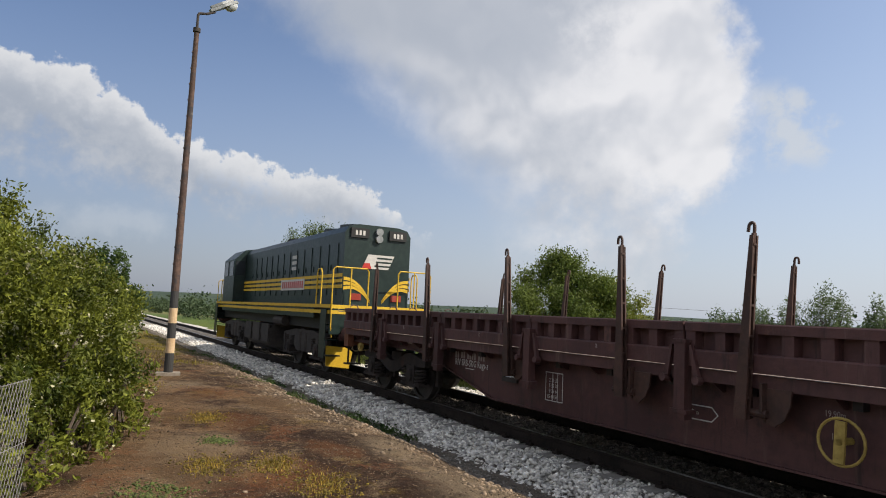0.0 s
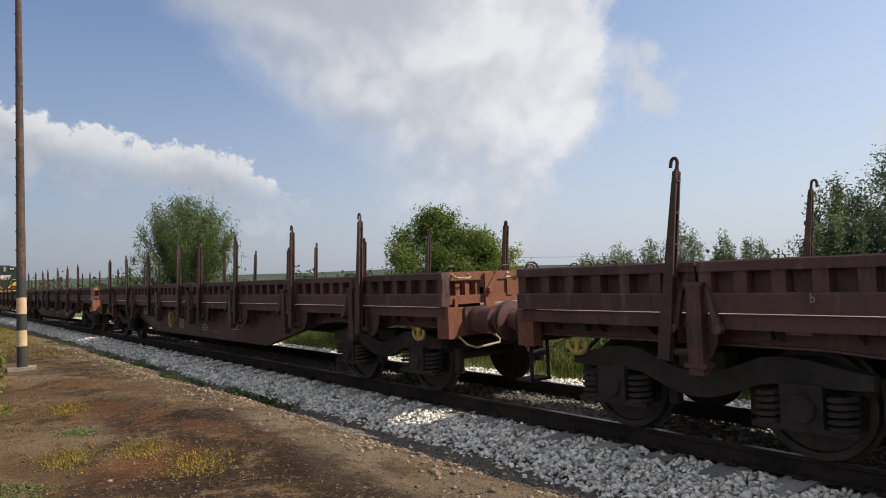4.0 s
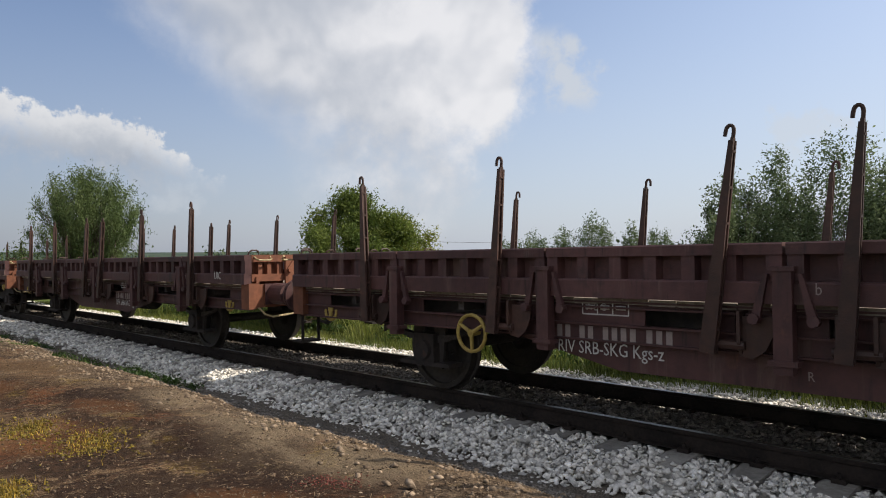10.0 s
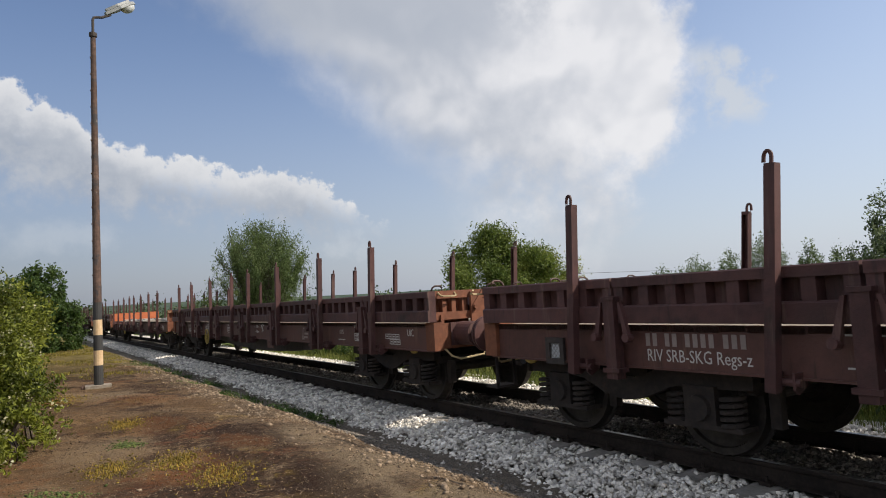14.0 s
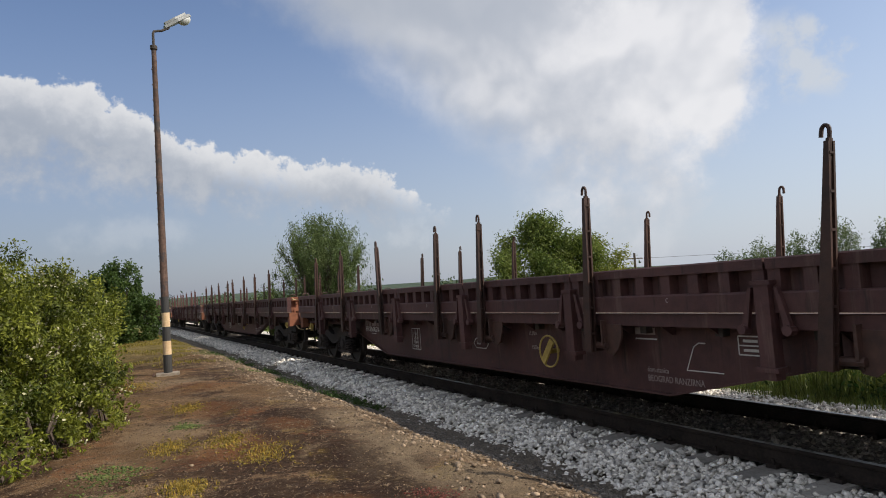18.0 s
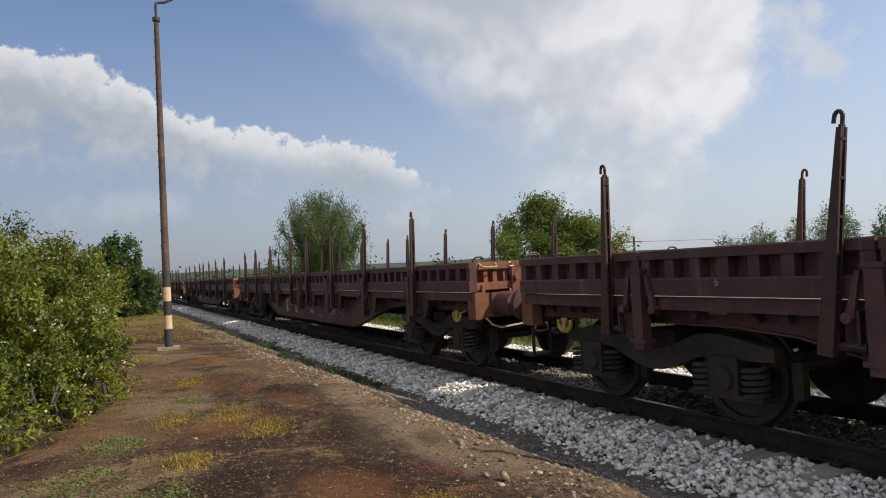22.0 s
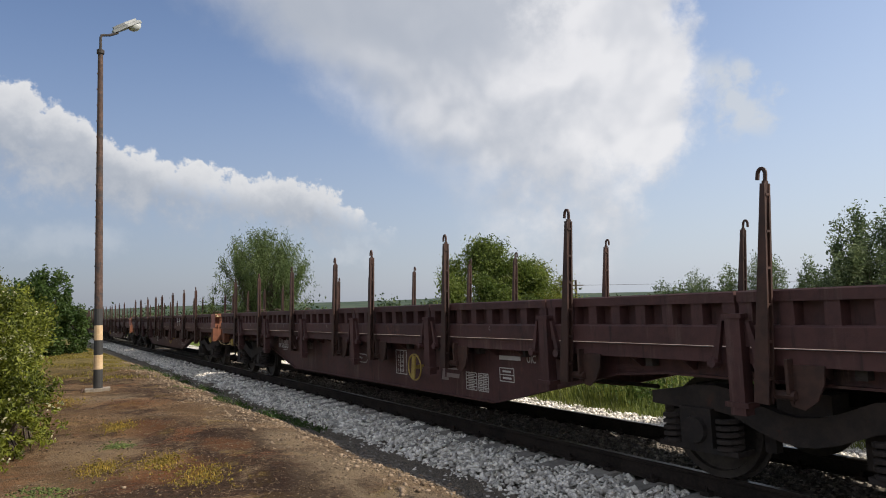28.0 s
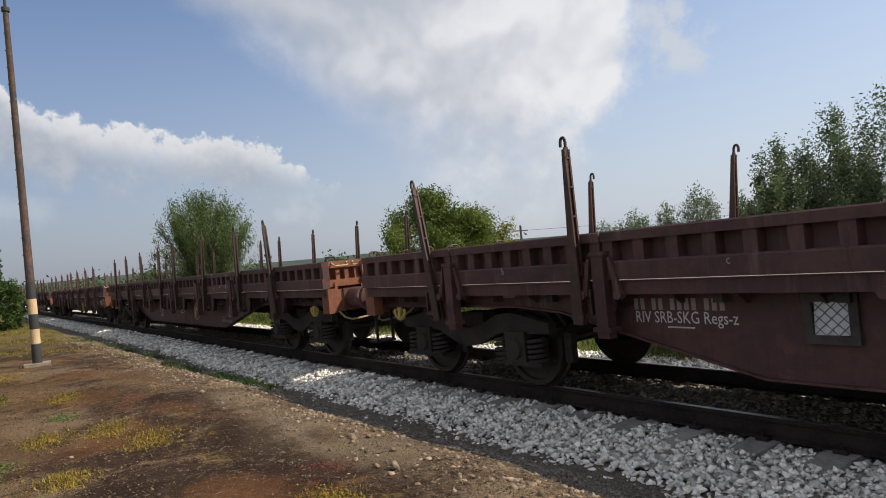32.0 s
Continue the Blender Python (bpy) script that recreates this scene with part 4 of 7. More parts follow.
def end_board_mesh(z0, z1):
    """Two hinged end boards with cut-outs between posts and rails, before a recessed plate."""
    bm = bmesh.new()
    box(bm, -0.62, 0.62, -0.04, 0.0, z0 + 0.13, z1 - 0.11)
    for x in (-0.60, -0.20, 0.20, 0.60):
        box(bm, x - 0.05, x + 0.05, 0.0, 0.03, z0 + 0.13, z1 - 0.11)
    for s in (-1, 1):
        def block(a, b, y0, y1, lo, hi):
            box(bm, min(s * a, s * b), max(s * a, s * b), y0, y1, lo, hi)
        block(1.27, 1.335, -0.045, 0.0, z0 + 0.16, z1 - 0.11)
        block(0.62, 1.27, -0.125, -0.115, z0, z1 - 0.11)
        for x in (1.09, 0.93, 0.75):
            block(x - 0.035, x + 0.035, -0.115, -0.015, z0 + 0.16, z1 - 0.11)
        block(0.02, 1.335, -0.045, 0.02, z1 - 0.11, z1)
        block(0.02, 1.335, -0.115, 0.014, z0 + 0.05, z0 + 0.16)
        block(0.52, 0.68, 0.02, 0.06, z0 - 0.06, z1 - 0.03)
        block(1.14, 1.19, 0.014, 0.04, z0 - 0.03, z0 + 0.12)
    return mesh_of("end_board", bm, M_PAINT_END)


def end_latch_mesh():
    """A slanting end latch with its hinge."""
    bm = bmesh.new()
    prism(bm, [(-0.12, 0.0), (-0.06, 0.03), (0.11, -0.18), (0.04, -0.23)], "y", 0.02, 0.06)
    rod(bm, (0.07, 0.0, -0.21), (0.07, 0.09, -0.21), 0.035, 0.035, 8)
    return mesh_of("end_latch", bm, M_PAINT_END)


def loop_mesh():
    """A small bent lashing ring."""
    bm = bmesh.new()
    tube(bm, [(-0.09, 0.0, 0.0), (-0.08, 0.02, 0.05), (-0.04, 0.03, 0.075), (0.04, 0.03, 0.075), (0.08, 0.02, 0.05), (0.09, 0.0, 0.0)], 0.014, 6)
    return mesh_of("lashing_ring", bm, M_STAKE)


def grab_bar_mesh():
    """The shunter's bent grab bar under a buffer."""
    bm = bmesh.new()
    tube(bm, [(-1.16, -0.02, 0.84), (-1.12, 0.10, 0.74), (-1.02, 0.16, 0.70), (-0.62, 0.16, 0.73), (-0.58, 0.12, 0.77), (-0.57, -0.02, 0.84)], 0.016, 6)
    return mesh_of("grab_bar", bm, M_GRAB)


def end_handle_mesh():
    bm = bmesh.new()
    tube(bm, [(-0.14, 0.0, 0.02), (-0.13, 0.06, -0.02), (-0.10, 0.07, -0.03), (0.10, 0.07, -0.03), (0.13, 0.06, -0.02), (0.14, 0.0, 0.02)], 0.014, 6)
    return mesh_of("end_handle", bm, M_GRAB)


def foot_step_mesh():
    bm = bmesh.new()
    box(bm, -1.30, -0.98, -0.10, 0.12, 0.42, 0.45)
    for x in (-1.28, -1.02):
        prism(bm, [(x - 0.02, 0.43), (x + 0.02, 0.43), (x + 0.02, 0.86), (x - 0.02, 0.86)], "y", -0.10, -0.085)
    return mesh_of("foot_step", bm, M_BOGIE)


M_GRAB = material("worn_pale_bar", ((0.34, 0.26, 0.13), (0.50, 0.40, 0.22)), 0.6, 0.0, (4.0, 30.0), 0.2)


def headstock_mesh(z0=0.84, z1=1.19):
    bm = bmesh.new()
    box(bm, -1.33, 1.33, -0.06, 0.0, z0, z1)
    box(bm, -1.33, 1.33, -0.16, -0.06, z1 - 0.03, z1)
    for x in (-0.875, 0.875):
        box(bm, x - 0.2, x + 0.2, 0.0, 0.02, z0 + 0.02, z1 - 0.02)
    for x in (-1.28, 1.28):
        prism(bm, [(x - 0.07, z0 - 0.02), (x + 0.07, z0 - 0.02), (x + 0.07, z1 + 0.02), (x - 0.07, z1 + 0.02)], "y", -0.20, 0.025)
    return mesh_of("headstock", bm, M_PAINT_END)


def buffer_mesh():
    bm = bmesh.new()
    box(bm, -0.20, 0.20, 0.0, 0.03, -0.16, 0.16)
    rod(bm, (0, 0.03, 0), (0, 0.36, 0), 0.168, 0.160, 20)
    rod(bm, (0, 0.36, 0), (0, 0.40, 0), 0.175, 0.175, 20)
    rod(bm, (0, 0.40, 0), (0, 0.565, 0), 0.115, 0.115, 16)
    rod(bm, (0, 0.565, 0), (0, 0.58, 0), 0.15, 0.235, 20)
    rod(bm, (0, 0.58, 0), (0, 0.61, 0), 0.24, 0.24, 20)
    return mesh_of("buffer", bm, M_PAINT, 0.006)


def coupling_mesh():
    """A draw hook with its screw coupling, half of the link between two wagons."""
    bm = bmesh.new()
    box(bm, -0.06, 0.06, 0.0, 0.22, 0.94, 1.08)
    tube(bm, [(0, 0.22, 1.0), (0, 0.34, 1.0), (0, 0.40, 1.05), (0, 0.38, 1.12), (0, 0.31, 1.11)], 0.04, 8)
    for x in (-0.07, 0.07):
        tube(bm, [(x, 0.24, 1.0), (x, 0.45, 0.93), (x, 0.62, 0.95)], 0.02, 6)
    rod(bm, (-0.1, 0.5, 0.93), (0.1, 0.5, 0.93), 0.028, 0.028, 8)
    return mesh_of("screw_coupling", bm, M_STEEL_DARK)


def hose_mesh():
    bm = bmesh.new()
    tube(bm, [(0, 0, 0.92), (0, 0.12, 0.88), (0, 0.27, 0.72), (0, 0.42, 0.60), (0, 0.56, 0.58), (0, 0.64, 0.61)], 0.028, 8)
    rod(bm, (0, 0.60, 0.59), (0, 0.66, 0.62), 0.045, 0.045, 8)
    return mesh_of("brake_hose", bm, M_HOSE)


def wheelset_mesh(radius):
    """Two dished, flanged wheels on an axle, centred on the axle."""
    bm = bmesh.new()
    rod(bm, (-1.05, 0, 0), (1.05, 0, 0), 0.075, 0.075, 12)
    for s in (-1, 1):
        prof = [(0.70, radius + 0.028), (0.725, radius + 0.028), (0.735, radius), (0.835, radius - 0.006), (0.835, radius - 0.065), (0.80, radius - 0.075), (0.775, 0.20), (0.84, 0.13), (0.84, 0.078), (0.66, 0.078), (0.66, 0.13), (0.74, 0.20), (0.72, radius - 0.075), (0.70, radius - 0.065)]
        seg = 36
        rings = [[bm.verts.new((s * a, r * math.cos(k * math.tau / seg), r * math.sin(k * math.tau / seg))) for k in range(seg)] for a, r in prof]
        for a, b in zip(rings, rings[1:] + rings[:1]):
            for k in range(seg):
                bm.faces.new((a[k], a[(k + 1) % seg], b[(k + 1) % seg], b[k]))
        for k in range(4):
            a = k * math.tau / 4
            rod(bm, (s * 0.80, 0.17 * math.cos(a), 0.17 * math.sin(a)), (s * 0.83, 0.17 * math.cos(a), 0.17 * math.sin(a)), 0.02, 0.02, 6)
    return mesh_of("wheelset", bm, M_TYRE)


def coil_mesh(r, h, turns, wire):
    bm = bmesh.new()
    n = turns * 10
    tube(bm, [(r * math.cos(k * math.tau / 10), r * math.sin(k * math.tau / 10), h * k / n) for k in range(n + 1)], wire, 5)
    return mesh_of("coil_spring", bm, M_BOGIE)


def axle_box_mesh():
    bm = bmesh.new()
    box(bm, -0.12, 0.12, -0.16, 0.16, -0.15, 0.19)
    rod(bm, (-0.16, 0, 0), (-0.12, 0, 0), 0.11, 0.12, 14)
    box(bm, -0.12, 0.11, -0.40, 0.40, -0.185, -0.14)
    return mesh_of("axle_box", bm, M_BOGIE, 0.01)


def bogie_frame_mesh():
    """A welded two-axle bogie frame seen from the side as a drop-centre beam."""
    bm = bmesh.new()
    ys = [-1.40 + 2.8 * k / 20 for k in range(21)]
    low = [(y, 0.63 - 0.19 * max(0.0, math.cos(y / 0.62 * math.pi / 2)) ** 1.2 if abs(y) < 0.62 else 0.63 + 0.06 * max(0.0, abs(y) - 1.2)) for y in ys]
    high = [(y, z + (0.22 if abs(y) < 0.9 else 0.22 - 0.22 * (abs(y) - 0.9))) for y, z in low]
    for x in (-1.06, 0.94):
        prism(bm, low + high[::-1], "x", x, x + 0.12)
    box(bm, -0.94, 0.94, -0.30, 0.30, 0.50, 0.66)
    box(bm, -0.94, 0.94, -1.34, -1.26, 0.58, 0.68)
    box(bm, -0.94, 0.94, 1.26, 1.34, 0.58, 0.68)
    rod(bm, (0, 0, 0.66), (0, 0, 0.86), 0.28, 0.28, 16)
    for x in (-0.85, 0.85):
        box(bm, x - 0.12, x + 0.12, -0.22, 0.22, 0.66, 0.84)
    for y in (-1.42, -0.40, 0.40, 1.42):
        for x in (-0.78, 0.78):
            box(bm, x - 0.045, x + 0.045, y - 0.06, y + 0.04, 0.30, 0.62)
    return mesh_of("bogie_frame", bm, M_BOGIE, 0.008)


def handwheel_mesh(r=0.26, spokes=3):
    bm = bmesh.new()
    seg = 20
    pts = [(0, r * math.cos(k * math.tau / seg), r * math.sin(k * math.tau / seg)) for k in range(seg + 1)]
    tube(bm, pts, 0.02, 6)
    for k in range(spokes):
        a = k * math.tau / spokes + 0.5
        rod(bm, (0, 0, 0), (0, r * math.cos(a), r * math.sin(a)), 0.022, 0.018, 6)
    rod(bm, (-0.02, 0, 0), (0.12, 0, 0), 0.04, 0.03, 8)
    return mesh_of("brake_handwheel", bm, M_HANDWHEEL)


def round_mark_mesh():
    """A brake handwheel crossed by one broad plate."""
    bm = bmesh.new()
    seg = 24
    ra = 0.185
    tube(bm, [(0, ra * math.cos(k * math.tau / seg), ra * math.sin(k * math.tau / seg)) for k in range(seg + 1)], 0.012, 6)
    box(bm, -0.03, -0.005, -0.042, 0.042, -0.165, 0.165)
    rod(bm, (-0.03, 0, 0), (0.14, 0, 0), 0.03, 0.03, 8)
    return mesh_of("brake_handwheel", bm, M_HANDWHEEL)


M_BOARD = material("grey_board", ((0.30, 0.29, 0.27), (0.46, 0.44, 0.41)), 0.9, 0.0, (1.5, 25.0), 0.4, 60, 0.2)
STAKE = {k: stake_mesh(k) for k in ("taper", "channel", "eye")}
FOOT = foot_mesh(0.80)
LATCH = latch_mesh(0.70)
LEVERS = [lever_mesh(-1), lever_mesh(1)]
END_BOARD, HEADSTOCK = end_board_mesh(1.19, 1.65), headstock_mesh()
END_LATCH, RING, GRAB_BAR, FOOT_STEP = end_latch_mesh(), loop_mesh(), grab_bar_mesh(), foot_step_mesh()
END_HANDLE = end_handle_mesh()
BUFFER, COUPLING, HOSE = buffer_mesh(), coupling_mesh(), hose_mesh()
WHEELS, WHEELS_BIG = wheelset_mesh(0.46), wheelset_mesh(0.50)
COIL, AXLE_BOX, BOGIE_FRAME = coil_mesh(0.098, 0.28, 5, 0.024), axle_box_mesh(), bogie_frame_mesh()
HANDWHEEL, SMALL_WHEEL, ROUND_MARK = handwheel_mesh(0.215), handwheel_mesh(0.19), round_mark_mesh()
DROP = {}


def drop_side(w, z0=1.2195, z1=1.65):
    key = (round(w, 2), z0, z1)
    if key not in DROP:
        DROP[key] = drop_side_mesh(w, z0, z1, max(4, round(w / 0.34) + 1))
    return DROP[key]


FLIP = pose(0, 0, 0, 0, 0, 180)


def add_stake(wagon, side, y, mesh):
    """A stake standing in its foot, leaning a little towards the rear of its wagon."""
    s = -1 if side is FLIP else 1
    part("stake", mesh, None, wagon, "", side @ pose(-1.43, y + s * 0.135, 0, s * (5.0 + random.uniform(-0.8, 0.8)), random.uniform(-0.8, 0.3)))


def add_bogie(wagon, y):
    bogie = part("bogie", BOGIE_FRAME, None, wagon, "grimy two-axle cast bogie", pose(0, y, 0))
    for a in (-0.9, 0.9):
        w = part("wheelset", WHEELS, None, bogie, "", pose(0, a, 0.463))
        for s in (-1, 1):
            part("axle_box", AXLE_BOX, None, bogie, "", pose(s * 0.99, a, 0.463, 0, 0, 0 if s < 0 else 180))
            for d in (-0.275, 0.275):
                part("coil_spring", COIL, None, bogie, "", pose(s * 1.02, a + d, 0.305))
    return bogie


def add_ends(wagon, half, board=True, paint=M_PAINT):
    for s in (-1, 1):
        m = pose(0, s * half, 0, 0, 0, 0 if s > 0 else 180)
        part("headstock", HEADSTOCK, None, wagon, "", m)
        if board:
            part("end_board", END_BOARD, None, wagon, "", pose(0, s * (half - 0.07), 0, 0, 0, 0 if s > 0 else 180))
        for x in (-0.875, 0.875):
            part("buffer", BUFFER, None, wagon, "round rusty brown buffer", m @ pose(x, 0, 1.04))
        part("screw_coupling", COUPLING, None, wagon, "", m)
        part("grab_bar", GRAB_BAR, None, wagon, "pale bent grab bar", m)
        part("foot_step", FOOT_STEP, None, wagon, "", m)
        part("grab_bar", GRAB_BAR, None, wagon, "", m @ Matrix.Diagonal((-1, 1, 1, 1)))
        if board:
            for x in (-0.72, 0.55):
                part("end_latch", END_LATCH, None, wagon, "", m @ pose(x, -0.05, 1.61))
                part("end_handle", END_HANDLE, None, wagon, "pale bent handle", m @ pose(x * 1.95, -0.05, 1.60))
            for x in (-1.2, -0.25, 0.25, 1.2):
                part("lashing_ring", RING, None, wagon, "", m @ pose(x, -0.10, 1.645))
        part("brake_hose", HOSE, None, wagon, "black rubber brake hose", m @ pose(0.33, 0, 0))
        part("shunter_hook", HOOK, None, wagon, "small yellow towing hook", m @ pose(-1.26, -0.72, 0.84))
        part("shunter_hook", HOOK, None, wagon, "", m @ pose(1.26, -0.72, 0.84))


def shunter_hook_mesh():
    """A double hook: a plate, a stem and two upturned arms."""
    bm = bmesh.new()
    box(bm, -0.015, 0.015, -0.05, 0.05, 0.05, 0.09)
    prism(bm, [(-0.03, 0.05), (0.03, 0.05), (0.024, -0.05), (-0.024, -0.05)], "x", -0.02, 0.02)
    tube(bm, [(0, 0.115 * math.sin(a), 0.035 - 0.10 * math.cos(a)) for a in np.linspace(-1.9, 1.9, 13)], [0.012 + 0.014 * math.cos(a / 2.2) for a in np.linspace(-1.9, 1.9, 13)], 6)
    return mesh_of("shunter_hook", bm, M_HANDWHEEL)


HOOK = shunter_hook_mesh()


def deck_planks(wagon, half, z=1.19, width=1.3):
    bm = bmesh.new()
    n = int(half * 2 / 0.24)
    for k in range(n):
        y = -half + k * (2 * half / n)
        dz = random.uniform(-0.006, 0.006)
        box(bm, -width, width, y + 0.006, y + 2 * half / n - 0.006, z - 0.05 + dz, z + dz)
    part("plank_floor", bm, M_WOOD, wagon, "weathered grey plank floor")


def girder_mesh(profile, x0=-1.15, flange=0.07, mat=None):
    """A side girder: a web in the given outline with flanges along its top and lower edge."""
    bm = bmesh.new()
    top = 1.17 if x0 > -1.2 else 1.20
    outline = [(profile[0][0], top)] + profile + [(profile[-1][0], top)]
    prism(bm, outline, "x", x0, x0 + 0.014)
    if x0 > -1.2:
        prism(bm, [(-1.36, 1.085), (-1.345, 1.085), (-1.345, 1.175), (-1.25, 1.175), (-1.25, 1.204), (-1.36, 1.204)], "y", profile[0][0], profile[-1][0])
        y = profile[0][0] + 0.35
        while y < profile[-1][0]:
            prism(bm, [(-1.35, 1.19), (x0, 1.19), (x0, 0.99), (-1.20, 0.99), (-1.35, 1.09)], "y", y - 0.006, y + 0.006)
            y += 0.575
    for (ya, za), (yb, zb) in zip(profile, profile[1:]):
        prism(bm, [(ya, za), (yb, zb), (yb, zb + 0.02), (ya, za + 0.02)], "x", x0 - flange * 0.6, x0 + 0.09)
    return mesh_of("side_girder", bm, mat or M_PAINT)


def underframe(wagon, half, inner):
    """Cross members and brake gear between the girders."""
    bm = bmesh.new()
    y = -half + 0.4
    while y < half:
        box(bm, -1.24, 1.24, y - 0.04, y + 0.04, 1.0, 1.135)
        y += 0.92
    for x in (-0.35, 0.35):
        box(bm, x - 0.05, x + 0.05, -half, half, 0.88, 1.02)
    part("underframe_grid", bm, M_STEEL_DARK, wagon)
    bm = bmesh.new()
    rod(bm, (-0.55, -inner * 0.35, 0.72), (-0.55, -inner * 0.35 + 0.9, 0.72), 0.19, 0.19, 14)
    part("air_reservoir", bm, M_STEEL_DARK, wagon, "dark cylindrical air tank", smooth=False)
    bm = bmesh.new()
    rod(bm, (0, -inner, 0.62), (0, inner, 0.62), 0.025, 0.025, 6)
    rod(bm, (0.0, inner * 0.1, 0.7), (0.0, inner * 0.1 + 0.6, 0.7), 0.15, 0.13, 12)
    part("brake_rigging", bm, M_STEEL_DARK, wagon)


def frame_of_bars(parent, y, z, w, h, cols=1, rows=1, mat=None, x=-1.153, name="marking_table"):
    """A painted table: an outline with inner lines, and bars where its writing is too worn to read."""
    bm = bmesh.new()
    t = 0.012
    for k in range(rows + 1):
        zz = z + h * k / rows
        box(bm, x - 0.001, x, y - w, y, zz - t / 2, zz + t / 2)
    for k in range(cols + 1):
        yy = y - w * k / cols
        box(bm, x - 0.001, x, yy - t / 2, yy + t / 2, z, z + h)
    for r in range(rows):
        for c in range(cols):
            cw, ch = w / cols, h / rows
            box(bm, x - 0.001, x, y - c * cw - cw * random.uniform(0.7, 0.85), y - c * cw - cw * 0.2, z + r * ch + ch * 0.35, z + r * ch + ch * 0.65)
    part(name, bm, mat or M_DIM, parent)


def bars(parent, y, z, widths, h, mat=None, x=-1.153, name="worn_marking"):
    bm = bmesh.new()
    for w in widths:
        box(bm, x - 0.001, x, y - w, y, z, z + h)
        y -= w + h * 0.45
    part(name, bm, mat or M_DIM, parent)


def number_bars(parent, y, z, h, x):
    """The wagon's number, drawn as plain upright bars in its groups."""
    bm = bmesh.new()
    for group in (2, 2, 4, 3):
        for k in range(group):
            box(bm, x - 0.001, x, y - h * 0.42, y, z, z + h)
            y -= h * 0.68
        y -= h * 0.5
    tagged(part("painted_number", bm, M_DIM, parent), kind="stuff")


def logo(parent, y, z, s=0.36, x=-1.154):
    """A slanted sign of three bars in white with a red corner."""
    bm = bmesh.new()
    for k in range(3):
        zz = z + s * (0.12 + 0.30 * k)
        prism(bm, [(y - s * 0.35 - 0.04 * k, zz), (y - s * 1.25 - 0.04 * k, zz), (y - s * 1.28 - 0.04 * k, zz + s * 0.16), (y - s * 0.38 - 0.04 * k, zz + s * 0.16)], "x", x - 0.001, x)
    prism(bm, [(y, z), (y - s * 0.5, z), (y - s * 0.5, z + s * 0.1), (y - s * 0.25, z + s * 0.1), (y - s * 0.30, z + s * 0.85), (y - s * 0.6, z + s * 0.9), (y - s * 0.6, z + s), (y - s * 0.25, z + s)], "x", x - 0.001, x)
    mark = part("painted_emblem", bm, M_DIM, parent, "faded blue-white slanted emblem")
    return mark


# ---------------------------------------------------------------- the kinds of wagon
def fish_belly_wagon(stake="taper", eyes=(), variant=0, lost=()):
    half = 9.33
    w = thing("flat_wagon", "oxide-brown bogie flat wagon with low drop sides and hooked stakes", "railway wagon", "wagons of the train")
    prof = [(-half + 0.06, 0.93), (-6.3, 0.93), (-5.7, 0.88), (-3.65, 0.40), (3.65, 0.40), (5.7, 0.88), (6.3, 0.93), (half - 0.06, 0.93)]
    g = girder_mesh(prof)
    part("side_girder", g, None, w, "fish-bellied oxide-brown side girder")
    part("side_girder", g, None, w, "", FLIP)
    underframe(w, half, 5.2)
    deck_planks(w, half - 0.08)
    add_ends(w, half)
    edges = [-half + 0.02, -7.2, -4.95, -2.5, 0, 2.5, 4.95, 7.2, half - 0.02]
    stakes = [-7.48, -5.33, -3.02, -0.75, 0.75, 3.02, 5.33, 7.48]
    for side in (Matrix(), FLIP):
        for a, b in zip(edges, edges[1:]):
            part("drop_side", drop_side(b - a), None, w, "", side @ pose(0, (a + b) / 2, 0))
        for y in edges[1:-1]:
            add_latch(w, side, y)
        for k, y in enumerate(stakes):
            kind = "eye" if k in eyes else stake
            if side is FLIP or k not in lost:
                add_stake(w, side, y, STAKE[kind])
                part("stake_foot", FOOT, None, w, "", side @ pose(0, y, 0))
    for y in (-7.43, 7.43):
        add_bogie(w, y)
    # writing on the platform side
    number_bars(w, 4.82, 0.925, 0.1, -1.153)
    lettering("RIV SRB-SKG Regs-z", 0.145, M_WHITE, w, on_side(4.82, 0.785))
    bars(w, 4.49, 0.772, [0.26], 0.012, M_WHITE)
    wheel = {0: 1.83, 1: -1.87, 2: -1.87, 3: 1.83, 4: -1.47}[variant]
    part("brake_handwheel", ROUND_MARK, None, w, "yellow handwheel with a broad plate across", pose(-1.30, wheel, 0.75, -22 + 30 * (variant % 4) if variant != 4 else 4))
    if variant == 0:
        load_table(w, 1.63, 0.56)
        frame_of_bars(w, 1.72, 0.97, 0.50, 0.085, 4, 1, M_WHITE)
        frame_of_bars(w, 1.80, 0.89, 0.58, 0.08, 3, 1, M_WHITE)
        lettering("120   00,0t", 0.065, M_WHITE, w, on_side(1.84, 0.835))
        hexagon(w, -0.05, 0.56, 0.36, 0.13)
        lettering("KOC.D-GP", 0.085, M_DIM, w, on_side(-0.75, 0.50))
        lettering("50,0 m", 0.07, M_WHITE, w, on_side(-0.11, 0.595))
        lettering("19,90m", 0.08, M_DIM, w, on_side(-0.1, 0.86))
        load_table(w, -1.85, 0.64)
    elif variant == 1:
        load_table(w, -1.02, 0.60)
        logo(w, -2.38, 0.60)
        frame_of_bars(w, -3.0, 0.52, 0.24, 0.22, 1, 5, M_WHITE)
        frame_of_bars(w, -3.28, 0.52, 0.22, 0.22, 2, 5, M_WHITE)
        frame_of_bars(w, -3.75, 0.68, 0.28, 0.16, 1, 2, M_WHITE)
        bars(w, -3.75, 0.94, [0.42], 0.05, M_WHITE)
        lettering("UIC", 0.13, M_WHITE, w, on_side(-4.28, 0.90))
        hexagon(w, 0.45, 0.70)
        lettering("50 m", 0.07, M_WHITE, w, on_side(0.36, 0.74))
